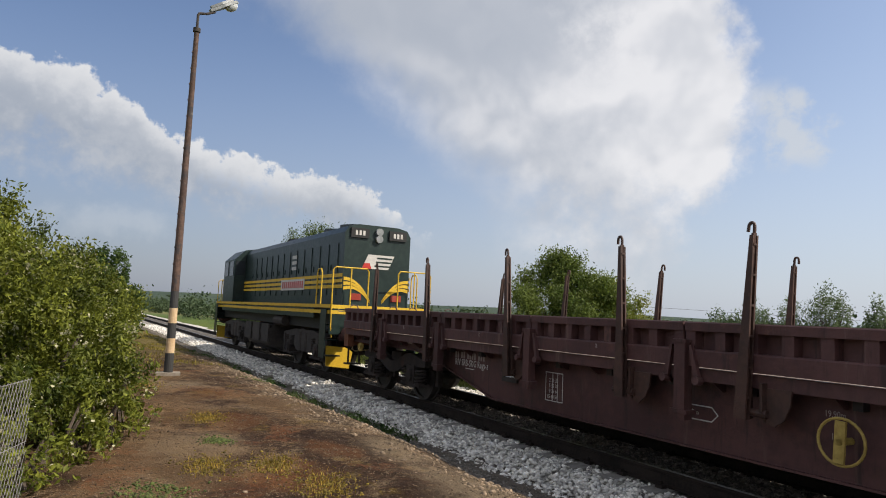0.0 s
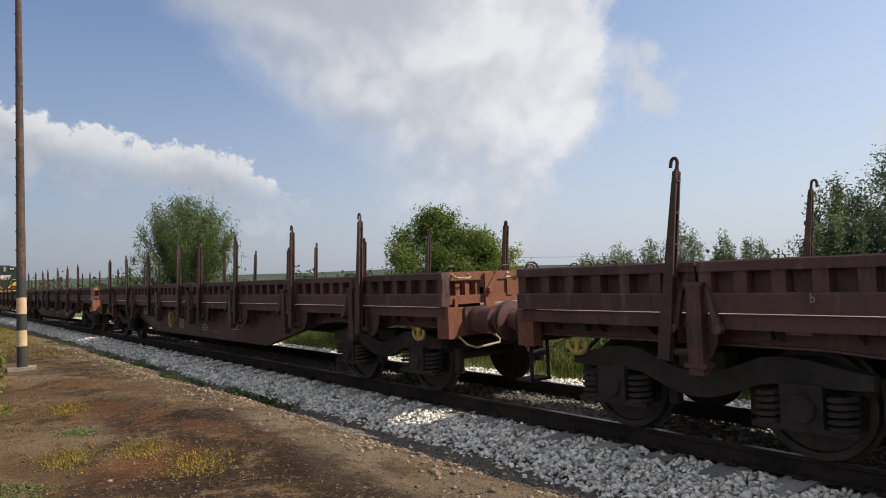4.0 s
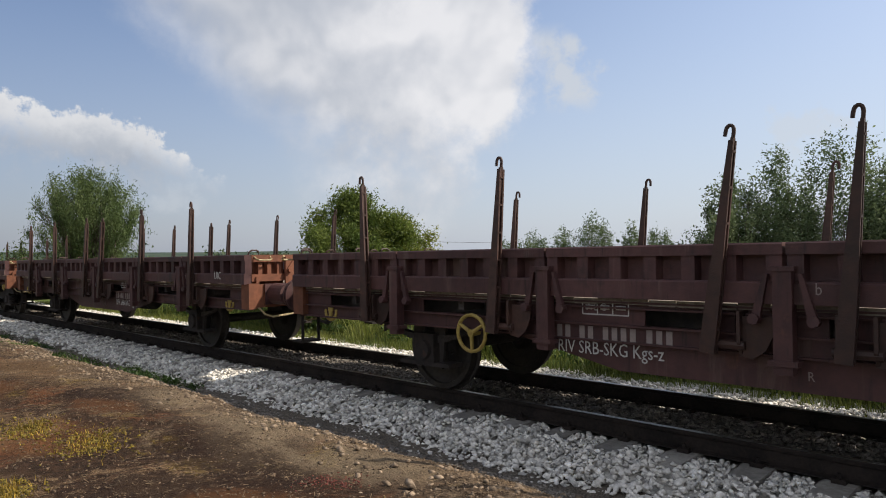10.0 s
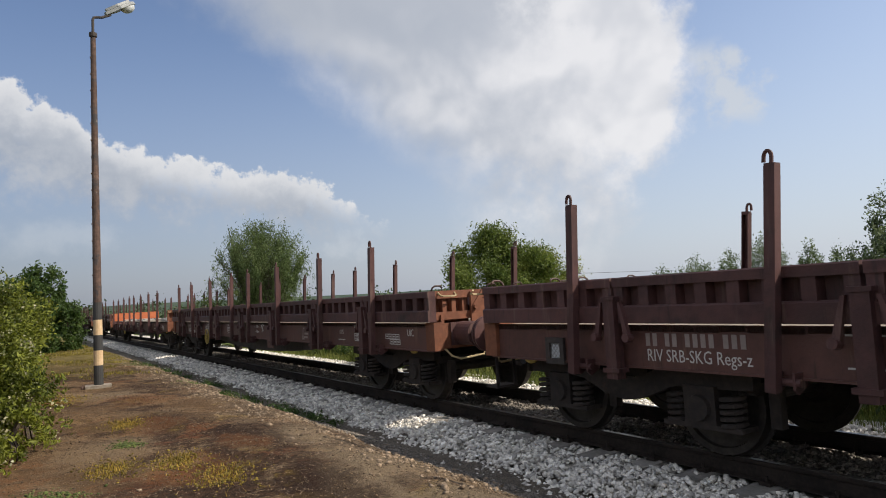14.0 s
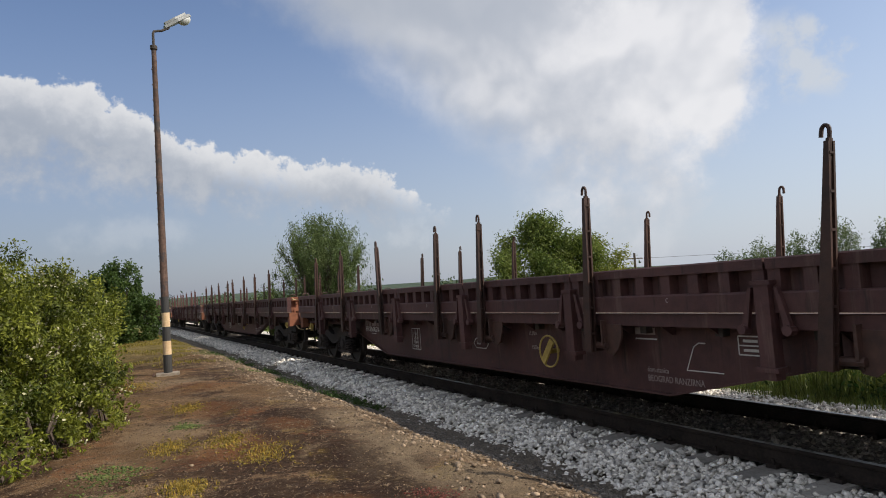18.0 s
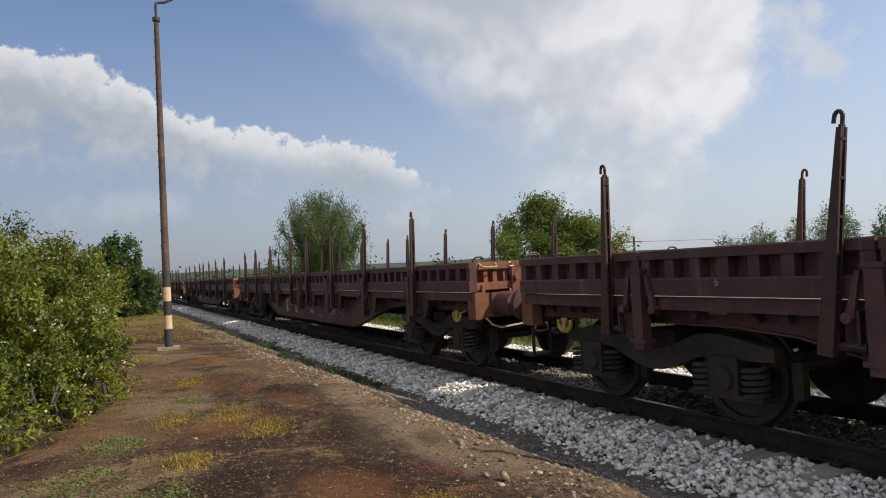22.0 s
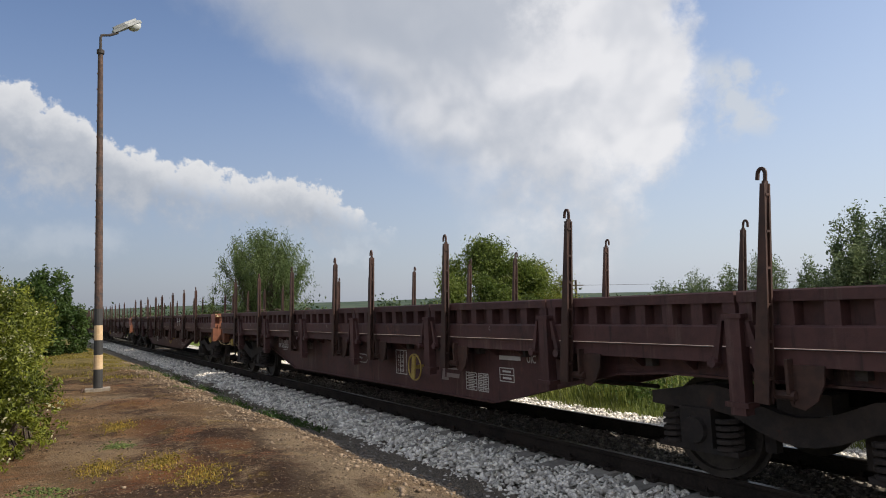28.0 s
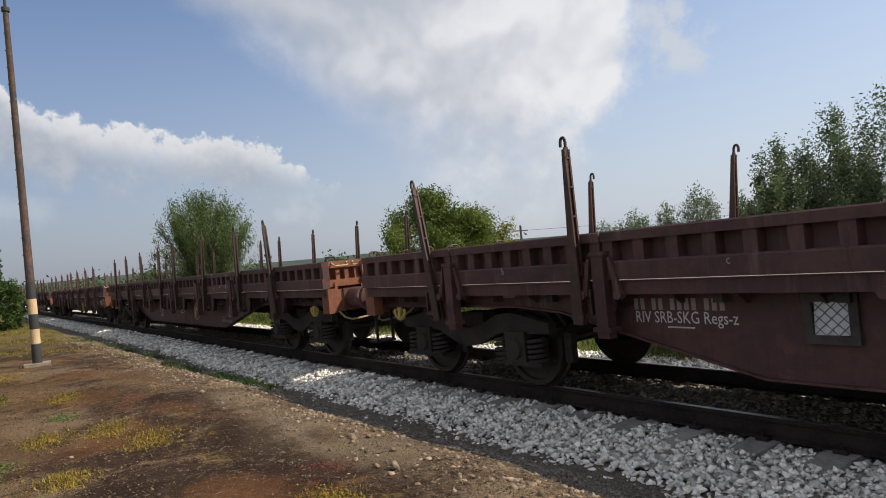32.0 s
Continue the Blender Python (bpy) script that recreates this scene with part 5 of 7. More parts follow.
        frame_of_bars(w, 2.9, 0.86, 0.24, 0.14, 1, 3)
    else:
        load_table(w, 2.45 if variant != 3 else 1.55, 0.56)
        hexagon(w, 0.22, 0.68)
        lettering("50 m", 0.07, M_WHITE, w, on_side(0.13, 0.72))
        lettering("19,90m", 0.075, M_DIM, w, on_side(-1.25, 0.90))
        lettering("1500m", 0.075, M_DIM, w, on_side(-1.3, 0.72))
        bars(w, -3.2, 0.98, [0.28], 0.07, M_DIM)
        bars(w, -3.2, 0.93, [0.30], 0.014, M_WHITE)
        lettering("dom.stanica", 0.075, M_DIM, w, on_side(-3.33, 0.595))
        lettering("BEOGRAD RANZIRNA", 0.09, M_DIM, w, on_side(-3.33, 0.50))
        chalk_outline(w, -3.85, 0.66)
        frame_of_bars(w, -4.45, 0.84, 0.24, 0.16, 1, 2, M_WHITE)
    for k, c in enumerate("bcac"):
        lettering(c, 0.10, M_DIM, w, on_side((6.3, 3.75, 1.25, -3.9)[k], 1.29, -1.403))
    bars(w, 6.6, 1.04, [0.2], 0.07)
    bars(w, -7.0, 1.05, [0.12], 0.07, M_DIM)
    return w


def load_table(wagon, y, z):
    """The painted load table with its readable rows of tonnes."""
    t = 0.011
    bm = bmesh.new()
    for a, b, c, d in ((0, 0.34, 0, 0), (0, 0.34, 0.36, 0.36), (0, 0, 0, 0.36), (0.34, 0.34, 0, 0.36), (0.14, 0.14, 0, 0.36), (0.24, 0.24, 0, 0.36)):
        box(bm, -1.154, -1.153, y - b - t / 2, y - a + t / 2, z + c - t / 2, z + d + t / 2)
    part("marking_table", bm, M_WHITE, wagon)
    for k, row in enumerate(("15 44 54", "9 36 44", "5 35 38", "2 32 33")):
        lettering(row, 0.07, M_WHITE, wagon, on_side(y - 0.03 - 0.035 * (k > 0), z + 0.015 + 0.07 * k), 0.85)


def hexagon(wagon, y, z, w=0.44, h=0.15, x=-1.153):
    """A painted six-sided frame."""
    bm = bmesh.new()
    loops = []
    for dx, k in ((0.0, 0.0), (-0.002, 0.0), (-0.002, 0.012), (0.0, 0.012)):
        pts = [(k * 1.3, h / 2), (0.08, h - k), (w - 0.08, h - k), (w - k * 1.3, h / 2), (w - 0.08, k), (0.08, k)]
        loops.append([bm.verts.new((x + dx, y - a, z + b)) for a, b in pts])
    for la, lb in zip(loops, loops[1:] + loops[:1]):
        for k in range(6):
            bm.faces.new((la[k], la[(k + 1) % 6], lb[(k + 1) % 6], lb[k]))
    part("painted_hexagon", bm, M_WHITE, wagon)


def chalk_outline(wagon, y, z):
    """The outline of a stencilled field with one slanting side."""
    bm = bmesh.new()
    pts = [(0.42, 0.0), (0.0, 0.0), (0.10, 0.22), (0.16, 0.26), (0.24, 0.26)]
    for (a, b), (c, d) in zip(pts, pts[1:]):
        rod(bm, (-1.153, y - a, z + b), (-1.153, y - c, z + d), 0.006, 0.006, 4)
    part("painted_outline", bm, M_WHITE, wagon)


def paint_spots(wagon, y0, y1, z0, z1, count, x, seed):
    """Splashes of white paint, each a small flat disc."""
    r = random.Random(seed)
    for k in range(count):
        bm = bmesh.new()
        y, z, size = r.uniform(y0, y1), r.uniform(z0, z1), r.uniform(0.010, 0.030)
        rod(bm, (x - 0.002, y, z), (x, y, z), size, size * 1.1, 9)
        part("paint_spot", bm, M_DIM, wagon)


def chalk_strokes(wagon, lines, name="chalk_mark", x=-1.404):
    """Hand-drawn chalk lines on a drop side."""
    bm = bmesh.new()
    for pts in lines:
        tube(bm, [(x, y, z) for y, z in pts], 0.009, 5)
    part(name, bm, M_WHITE, wagon, "hand-drawn chalk strokes")


def sheet_plate(wagon, y, z, w=0.34, h=0.30, x=-1.16):
    """A white notice sheet behind wire in a dark frame."""
    bm = bmesh.new()
    for a, b, c, d in ((-0.06, 0.0, -0.06, h + 0.06), (w, w + 0.06, -0.06, h + 0.06), (0.0, w, -0.06, 0.0), (0.0, w, h, h + 0.06)):
        box(bm, x - 0.03, x + 0.004, y - b, y - a, z + c, z + d)
    holder = part("sheet_frame", bm, M_STEEL_DARK, wagon, "dark metal sheet holder")
    bm = bmesh.new()
    prism(bm, [(y, z), (y - w, z + 0.004), (y - w + 0.008, z + h), (y - 0.012, z + h - 0.004)], "x", x - 0.004, x)
    part("paper_sheet", bm, M_TARP, holder, "white notice sheet")
    bm = bmesh.new()
    for k in range(1, 6):
        u = k / 3
        for flip in (False, True):
            a0, b0, a1, b1 = (max(0.0, u - 1), min(1.0, u), min(1.0, u), max(0.0, u - 1))
            if flip:
                a0, a1 = 1 - a0, 1 - a1
            rod(bm, (x - 0.010, y - a0 * w, z + b0 * h), (x - 0.010, y - a1 * w, z + b1 * h), 0.0035, 0.0035, 4, False)
    tagged(part("wire_guard", bm, M_WIRE, holder, "thin crossed wires"), kind="stuff")


def straight_wagon(boards=True, stake="channel", wheel=4.0, late=False):
    """A bogie wagon with a straight side girder and an arched truss between the bogies."""
    half = 9.33
    name = "oxide-red bogie flat wagon with drop sides and channel stakes" if boards else "oxide-red bogie flat wagon with open plank deck and channel stakes"
    w = thing("flat_wagon", name, "railway wagon", "wagons of the train")
    g = girder_mesh([(-half + 0.06, 0.80), (half - 0.06, 0.80)], -1.30, 0.03, M_PAINT_RED)
    part("side_girder", g, None, w, "deep straight side girder")
    part("side_girder", g, None, w, "", FLIP)
    bm = bmesh.new()
    arch = [(-5.4, 0.80)] + [(-5.4 + k * 0.9, 0.80 - 0.33 * math.sin(math.pi * k / 12) ** 0.7) for k in range(1, 12)] + [(5.4, 0.80)]
    for x in (-0.95, 0.93):
        prism(bm, [(-5.4, 0.98)] + arch + [(5.4, 0.98)], "x", x, x + 0.02)
    part("arched_truss", bm, M_STEEL_DARK, w, "dark arched under-truss")
    underframe(w, half, 5.0)
    deck_planks(w, half - 0.08, 1.19)
    add_ends(w, half, boards)
    edges = [-half + 0.02, -7.2, -4.95, -2.5, 0, 2.5, 4.95, 7.2, half - 0.02]
    for side in (Matrix(), FLIP):
        for a, b in zip(edges, edges[1:]):
            if boards:
                part("drop_side", drop_side(b - a), None, w, "", side @ pose(0, (a + b) / 2, 0))
        for y in edges[1:-1]:
            if boards:
                add_latch(w, side, y)
            else:
                part("latch_post", LATCH_LOW, None, w, "", side @ pose(0, y, 0))
        for y in (-7.65, -5.55, -3.05, -0.78, 0.78, 3.05, 5.55, 7.65):
            add_stake(w, side, y, STAKE[stake])
            part("stake_pivot", PIVOT, None, w, "", side @ pose(0, y, 0))
    for y in (-7.43, 7.43):
        add_bogie(w, y)
    if not boards:
        part("end_board", END_BOARD, None, w, "brown braced end board", pose(0, -half + 0.07, 0, 0, 0, 180))
        bm = bmesh.new()
        box(bm, -1.335, 1.335, half - 0.12, half - 0.07, 1.20, 1.68)
        for x in (-1.1, -0.4, 0.4, 1.1):
            box(bm, x - 0.04, x + 0.04, half - 0.07, half - 0.03, 1.20, 1.68)
        part("end_board", bm, M_ORANGE, w, "bright orange end board", bevel=0.004)
        r = random.Random(4)
        for k in range(26):
            bm = bmesh.new()
            L = r.uniform(0.5, 1.4)
            box(bm, -0.11, 0.11, -L, L, 0, r.uniform(0.04, 0.07), pose(r.uniform(-1.15, 0.9), r.uniform(-8.4, 8.4), 1.205 + 0.01 * (k % 3), 0, 0, r.uniform(-6, 6)))
            part("loose_board", bm, M_BOARD, w)
    number_bars(w, 6.9, 1.01, 0.115, -1.304)
    lettering("RIV SRB-SKG Regs-z", 0.155, M_WHITE, w, on_side(6.9, 0.845, -1.303))
    if late:
        hexagon(w, 2.17, 1.03, 0.42, 0.13, -1.304)
        lettering("48.9 m", 0.08, M_WHITE, w, on_side(2.09, 1.065, -1.303))
        lettering("18.53m", 0.08, M_WHITE, w, on_side(1.73, 1.075, -1.303))
        frame_of_bars(w, 1.76, 1.04, 0.36, 0.014, 1, 1, M_WHITE, -1.304)
    else:
        lettering("19.90m", 0.085, M_WHITE, w, on_side(-0.92, 1.055, -1.303))
        lettering("14.86m", 0.085, M_WHITE, w, on_side(-0.92, 0.935, -1.303))
        bars(w, -0.80, 1.08, [0.08], 0.012, M_WHITE, -1.304)
        bars(w, -1.20, 1.08, [0.07], 0.012, M_WHITE, -1.304)
        bars(w, -0.84, 0.965, [0.05], 0.012, M_WHITE, -1.304)
        bars(w, -1.20, 0.965, [0.05], 0.012, M_WHITE, -1.304)
        lettering("18.53m", 0.075, M_WHITE, w, on_side(1.76, 1.075, -1.303))
        frame_of_bars(w, 1.78, 1.035, 0.36, 0.02, 1, 1, M_WHITE, -1.304)
        hexagon(w, 1.80, 0.90, 0.40, 0.12, -1.304)
        lettering("50m", 0.075, M_WHITE, w, on_side(1.68, 0.93, -1.303))
    lettering("A   B   C", 0.11, M_WHITE, w, on_side(4.2, 1.065, -1.303))
    lettering("S 38t 45t 55t", 0.105, M_WHITE, w, on_side(4.36, 0.955, -1.303), 0.85)
    lettering("120    00,0t", 0.105, M_WHITE, w, on_side(4.48, 0.845, -1.303), 0.85)
    marking_lines(w, 4.5, 0.83)
    lettering("BS", 0.17, M_WHITE, w, on_side(5.1, 0.94, -1.303))
    bars(w, 5.14, 0.90, [0.26], 0.014, M_WHITE, -1.304)
    bars(w, 5.14, 1.13, [0.26], 0.014, M_WHITE, -1.304)
    if boards:
        lettering("UIC", 0.15, M_WHITE, w, on_side(-8.5, 0.98, -1.303))
    if late:
        spot = bmesh.new()
        rod(spot, (-1.306, -0.31, 1.08), (-1.303, -0.31, 1.08), 0.048, 0.048, 14)
        part("red_spot", spot, plain("faded_red_paint", (0.27, 0.055, 0.04), 0.6), w, "painted red spot")
    frame_of_bars(w, -6.65, 0.90, 0.3, 0.25, 1, 6, M_WHITE, -1.304)
    frame_of_bars(w, -7.05, 0.90, 0.3, 0.25, 1, 6, M_WHITE, -1.304)
    frame_of_bars(w, -7.95, 0.88, 0.33, 0.07, 3, 1, M_WHITE, -1.304)
    frame_of_bars(w, -7.8, 0.96, 0.45, 0.07, 4, 1, M_WHITE, -1.304)
    logo(w, -4.1, 0.86, 0.24, -1.305)
    lettering("1175", 0.11, M_WHITE, w, on_side(-6.0, 0.98, -1.303))
    bars(w, -5.95, 0.90, [0.30], 0.014, M_WHITE, -1.304)
    sheet_plate(w, 8.2, 0.84, 0.16, 0.16, -1.31)
    bm = bmesh.new()
    plate = 2.32 if late else -2.05
    box(bm, -1.32, -1.305, plate - 0.22, plate + 0.22, 0.62, 0.86)
    part("brake_label_plate", bm, M_PAINT_RED, w, "red-brown hanging plate")
    part("brake_handwheel", HANDWHEEL, None, w, "yellow three-spoke brake handwheel", pose(-1.36, wheel, 0.76))
    return w


def marking_lines(wagon, y, z):
    """The ruled lines of a three-column load table."""
    bm = bmesh.new()
    t = 0.01
    for a, b, c in ((0.26, 0.98, 0.345), (0.12, 0.98, 0.228), (0.0, 0.98, 0.118), (0.0, 0.98, 0.0)):
        box(bm, -1.305, -1.304, y - b, y - a, z + c - t / 2, z + c + t / 2)
    for a, c, d in ((0.26, 0.0, 0.345), (0.5, 0.118, 0.345), (0.74, 0.118, 0.345), (0.98, 0.0, 0.345), (0.12, 0.118, 0.228), (0.0, 0.0, 0.118)):
        box(bm, -1.305, -1.304, y - a - t / 2, y - a + t / 2, z + c, z + d)
    part("marking_table", bm, M_WHITE, wagon)


def latch_low_mesh():
    bm = bmesh.new()
    box(bm, -1.43, -1.30, -0.055, 0.055, 0.72, 1.13)
    box(bm, -1.45, -1.29, -0.075, 0.075, 1.13, 1.165)
    for s in (-1, 1):
        rod(bm, (-1.44, s * 0.16, 1.05), (-1.30, s * 0.16, 1.05), 0.05, 0.05, 8)
    return mesh_of("latch_post", bm, M_PAINT)


LATCH_LOW = latch_low_mesh()


def pivot_mesh():
    """The pin and the two side plates in which a channel stake stands."""
    bm = bmesh.new()
    for y in (-0.085, 0.065):
        prism(bm, [(-1.41, 0.86), (-1.24, 0.86), (-1.24, 0.76), (-1.36, 0.70), (-1.41, 0.74)], "y", y, y + 0.02)
    rod(bm, (-1.38, -0.12, 0.79), (-1.38, 0.12, 0.79), 0.03, 0.03, 8)
    return mesh_of("stake_pivot", bm, M_PAINT)


PIVOT = pivot_mesh()


def two_axle_wagon(text=2.04, wheel=True):
    half = 6.31
    w = thing("two_axle_wagon", "oxide-brown two-axle flat wagon with low drop sides and stakes", "railway wagon", "wagons of the train")
    x0, top, reach = -1.26, 1.17, half - 0.06
    slots = [(-5.6, -4.65), (-4.35, -4.2), (-3.85, -2.85), (-2.6, -2.45), (-1.15, -0.62), (-0.4, -0.25), (0.25, 0.4), (0.62, 1.15), (2.45, 2.6), (2.85, 3.85), (4.2, 4.35), (4.65, 5.6)]
    starts, ends = [-reach] + [b for a, b in slots], [a for a, b in slots] + [reach]

    def bar(name, *sides):
        bm = bmesh.new()
        box(bm, *sides)
        return mesh_of(name, bm, M_PAINT)
    lower = bar("side_girder", x0, x0 + 0.014, -reach, reach, 0.80, 0.96)
    upper = bar("upper_web", x0, x0 + 0.014, -reach, reach, 1.10, top)
    webs = [bar("web_post", x0, x0 + 0.014, a, b, 0.96, 1.10) for a, b in zip(starts, ends)]
    flanges = [bar("flange", x0 - 0.045, x0 + 0.05, -reach, reach, z, z + 0.016) for z in (0.80, 0.945, 1.10, top - 0.02)]
    truss = bmesh.new()
    prism(truss, [(-2.6, 0.80), (2.6, 0.80), (1.4, 0.55), (-1.4, 0.55)], "x", x0 + 0.02, x0 + 0.034)
    truss = mesh_of("under_truss", truss, M_PAINT)
    for side in (Matrix(), FLIP):
        girder = part("side_girder", lower, None, w, "slotted oxide-brown side girder", side)
        for name, meshes in (("upper_web", [upper]), ("web_post", webs), ("flange", flanges), ("under_truss", [truss])):
            for me in meshes:
                part(name, me, None, girder)
    underframe(w, half, 2.8)
    deck_planks(w, half - 0.08)
    add_ends(w, half)
    edges = [-half + 0.02, -4.15, -2.08, 0.0, 2.08, 4.15, half - 0.02]
    for side in (Matrix(), FLIP):
        for a, b in zip(edges, edges[1:]):
            part("drop_side", drop_side(b - a, 1.20, 1.65), None, w, "", side @ pose(0, (a + b) / 2, 0))
        for y in edges[1:-1]:
            add_latch(w, side, y)
        for y in (-4.66, -2.58, -0.45, 0.45, 2.58, 4.66):
            add_stake(w, side, y, STAKE["eye" if y == -0.45 and not wheel else "taper"])
            part("stake_foot", FOOT, None, w, "", side @ pose(0, y, 0))
    for y in (-4.0, 4.0):
        part("wheelset", WHEELS_BIG, None, w, "large single wheelset", pose(0, y, 0.503))
        for s in (-1, 1):
            part("axle_box", AXLE_BOX, None, w, "", pose(s * 1.0, y, 0.503, 0, 0, 0 if s < 0 else 180))
            part("leaf_spring", LEAF, None, w, "long laminated leaf spring", pose(s * 1.0, y, 0.66))
            for d in (-1, 1):
                part("axle_guard", GUARD, None, w, "", pose(s * 1.0, y + d * 0.17, 0))
    # Dark panels added behind the slots so no daylight shows through.
    bm = bmesh.new()
    for x in (-0.9, 0.9):
        box(bm, x - 0.01, x + 0.01, -half + 0.1, half - 0.1, 0.86, 1.14)
    part("inner_stringer", bm, M_STEEL_DARK, w)
    number_bars(w, text, 0.80, 0.13, -1.262)
    lettering("RIV SRB-SKG Kgs-z", 0.165, M_WHITE, w, on_side(text, 0.645, -1.262))
    lettering("A B C", 0.10, M_WHITE, w, on_side(text - 0.32, 1.055, -1.262))
    frame_of_bars(w, text - 0.28, 1.04, 0.46, 0.13, 3, 1, M_WHITE, -1.263)
    lettering("UIC", 0.17, M_WHITE, w, on_side(-5.35, 1.24, -1.404))
    for k, c in enumerate("edba"):
        lettering(c, 0.12, M_DIM, w, on_side((-4.3, -2.3, -0.2, 2.1)[k], 1.25, -1.404))
    lettering("8,00m", 0.09, M_DIM, w, on_side(-1.1, 0.82, -1.31))
    frame_of_bars(w, -0.4, 0.62, 0.34, 0.11, 3, 1, M_DIM)
    lettering("R", 0.10, M_DIM, w, on_side(-0.1, 0.62, -1.245))
    if wheel:
        part("brake_handwheel", SMALL_WHEEL, None, w, "pale three-spoke brake handwheel", pose(-1.36, 3.04, 0.78))
    return w


def leaf_spring_mesh():
    bm = bmesh.new()
    for k in range(6):
        L = 0.72 - 0.09 * k
        pts = [(y, 0.0 + 0.10 * (y / 0.72) ** 2 - 0.014 * k) for y in np.linspace(-L, L, 9)]
        prism(bm, pts + [(y, z - 0.012) for y, z in pts[::-1]], "x", -0.05, 0.05)
    box(bm, -0.065, 0.065, -0.06, 0.06, -0.1, 0.02)
    for s in (-1, 1):
        tube(bm, [(0, s * 0.72, 0.10), (0, s * 0.80, 0.0), (0, s * 0.78, 0.22)], 0.03, 6)
    return mesh_of("leaf_spring", bm, M_STEEL_DARK)


def axle_guard_mesh():
    bm = bmesh.new()
    prism(bm, [(-0.03, 0.28), (0.03, 0.28), (0.10, 0.80), (-0.10, 0.80)], "x", -0.02, 0.02)
    return mesh_of("axle_guard", bm, M_STEEL_DARK)


LEAF, GUARD = leaf_spring_mesh(), axle_guard_mesh()

# ---------------------------------------------------------------- the train in order
LENGTHS = [19.9] * 6 + [13.86] * 2 + [19.9] * 15
KIND = {7: "two", 8: "two", 9: "open", 10: "straight", 11: "straight", 20: "straight"}
VARIANT = {1: 4, 2: 1, 5: 1, 12: 2, 13: 2, 16: 1, 18: 2, 19: 1, 21: 2, 22: 2, 4: 2, 6: 3}
masters, WAGONS = {}, []
station = 0.0
for number, length in enumerate(LENGTHS, 1):
    kind = KIND.get(number, "belly")
    key = (kind, number if kind == "two" else (VARIANT.get(number, 0) if kind == "belly" else 0), number if number in (3, 18, 20, 22) else 0)
    if key in masters:
        w = copy_thing(masters[key], Matrix())
    else:
        if kind == "belly":
            w = fish_belly_wagon("taper", {3: (3, 5, 7), 18: (2, 3, 4, 6)}.get(number, ()), VARIANT.get(number, 0), (5,) if number == 22 else ())
        elif kind == "two":
            w = two_axle_wagon(*((-0.8, False) if number == 7 else (2.04, True)))
        else:
            w = straight_wagon(kind == "straight", wheel=-3.4 if number == 20 else 4.0 if kind == "straight" else 3.45, late=number == 20)
        masters[key] = w
    WAGONS.append((w, station - 0.62 - length / 2))
    station -= length


# marks of single wagons
TRAIN_CARS = [w for w, _ in WAGONS]


def shift_stakes(number, changes):
    """Stakes that stand out of line on the platform side: (nominal place, shift along the wagon, lean of the upper part)."""
    for y, by, lean in changes:
        near = [o for o in TRAIN_CARS[number - 1].children if o.name.split(".")[0] in ("stake", "stake_foot") and o.matrix_basis.translation.x > -2 and (o.name.startswith("stake_foot") or o.matrix_basis.translation.x < 0)]
        for o in near:
            foot = o.name.startswith("stake_foot")
            if abs(o.matrix_basis.to_euler().z) > 1.5:
                continue
            if foot and abs(o.matrix_basis.translation.y - y) < 0.05:
                o.matrix_basis = pose(0, y + by, 0)
            elif not foot and abs(o.matrix_basis.translation.y - 0.135 - y) < 0.06:
                tilt = -math.degrees(math.atan(lean / 0.9))
                o.matrix_basis = pose(-1.43, y + by + 1.62 * math.tan(radians(tilt)), 0, tilt)


shift_stakes(1, [(-0.75, 0.0, -0.07), (0.75, 0.05, 0.01), (3.02, -0.06, 0.04), (5.33, 0.0, 0.04)])
shift_stakes(2, [(-3.02, -0.12, -0.01), (-0.75, 0.11, 0.01), (0.75, 0.07, 0.02), (-5.33, 0.0, -0.02)])
shift_stakes(3, [(-3.02, 0.16, -0.06), (0.75, -0.08, -0.03), (3.02, 0.16, -0.02), (5.33, 0.09, 0.03)])
shift_stakes(4, [(7.48, -0.09, -0.11)])
shift_stakes(7, [(-0.45, 0.0, -0.14), (0.45, 0.04, -0.12)])
shift_stakes(8, [(0.45, -0.02, -0.12), (2.58, 0.04, -0.08), (4.66, 0.0, 0.02)])
shift_stakes(9, [(-7.65, 0.03, -0.15), (-3.05, -0.03, -0.16), (-0.78, -0.04, -0.12), (5.55, -0.05, -0.16)])
shift_stakes(10, [(5.55, 0.08, 0.01), (-5.55, 0.1, -0.06), (3.05, 0.05, -0.02)])
shift_stakes(12, [(-7.48, 0.15, -0.08), (-5.33, 0.26, -0.09)])
shift_stakes(13, [(-5.33, -0.19, -0.10), (-3.02, 0.13, -0.07), (-0.75, 0.14, -0.08), (3.02, 0.14, 0.02), (7.48, -0.14, -0.13)])
shift_stakes(14, [(-7.48, -0.14, -0.07), (-3.02, 0.16, -0.07), (3.02, -0.05, -0.12), (7.48, 0.15, -0.11)])
shift_stakes(15, [(-5.33, 0.2, -0.09), (-0.75, -0.15, -0.05), (3.02, 0.2, -0.03), (5.33, 0.16, -0.02)])
shift_stakes(16, [(-0.75, 0.11, -0.05), (5.33, -0.13, -0.12), (7.48, 0.12, -0.05)])
shift_stakes(17, [(-7.48, -0.08, -0.11), (0.75, -0.18, -0.20), (5.33, 0.25, 0.02), (7.48, 0.38, -0.04)])
shift_stakes(18, [(-3.02, -0.18, -0.06), (0.75, 0.14, -0.10), (3.02, 0.1, 0.02), (5.33, 0.18, -0.09)])
shift_stakes(20, [(-7.65, 0.07, -0.13), (0.78, -0.12, -0.15), (5.55, 0.13, 0.0), (7.65, 0.19, -0.05)])
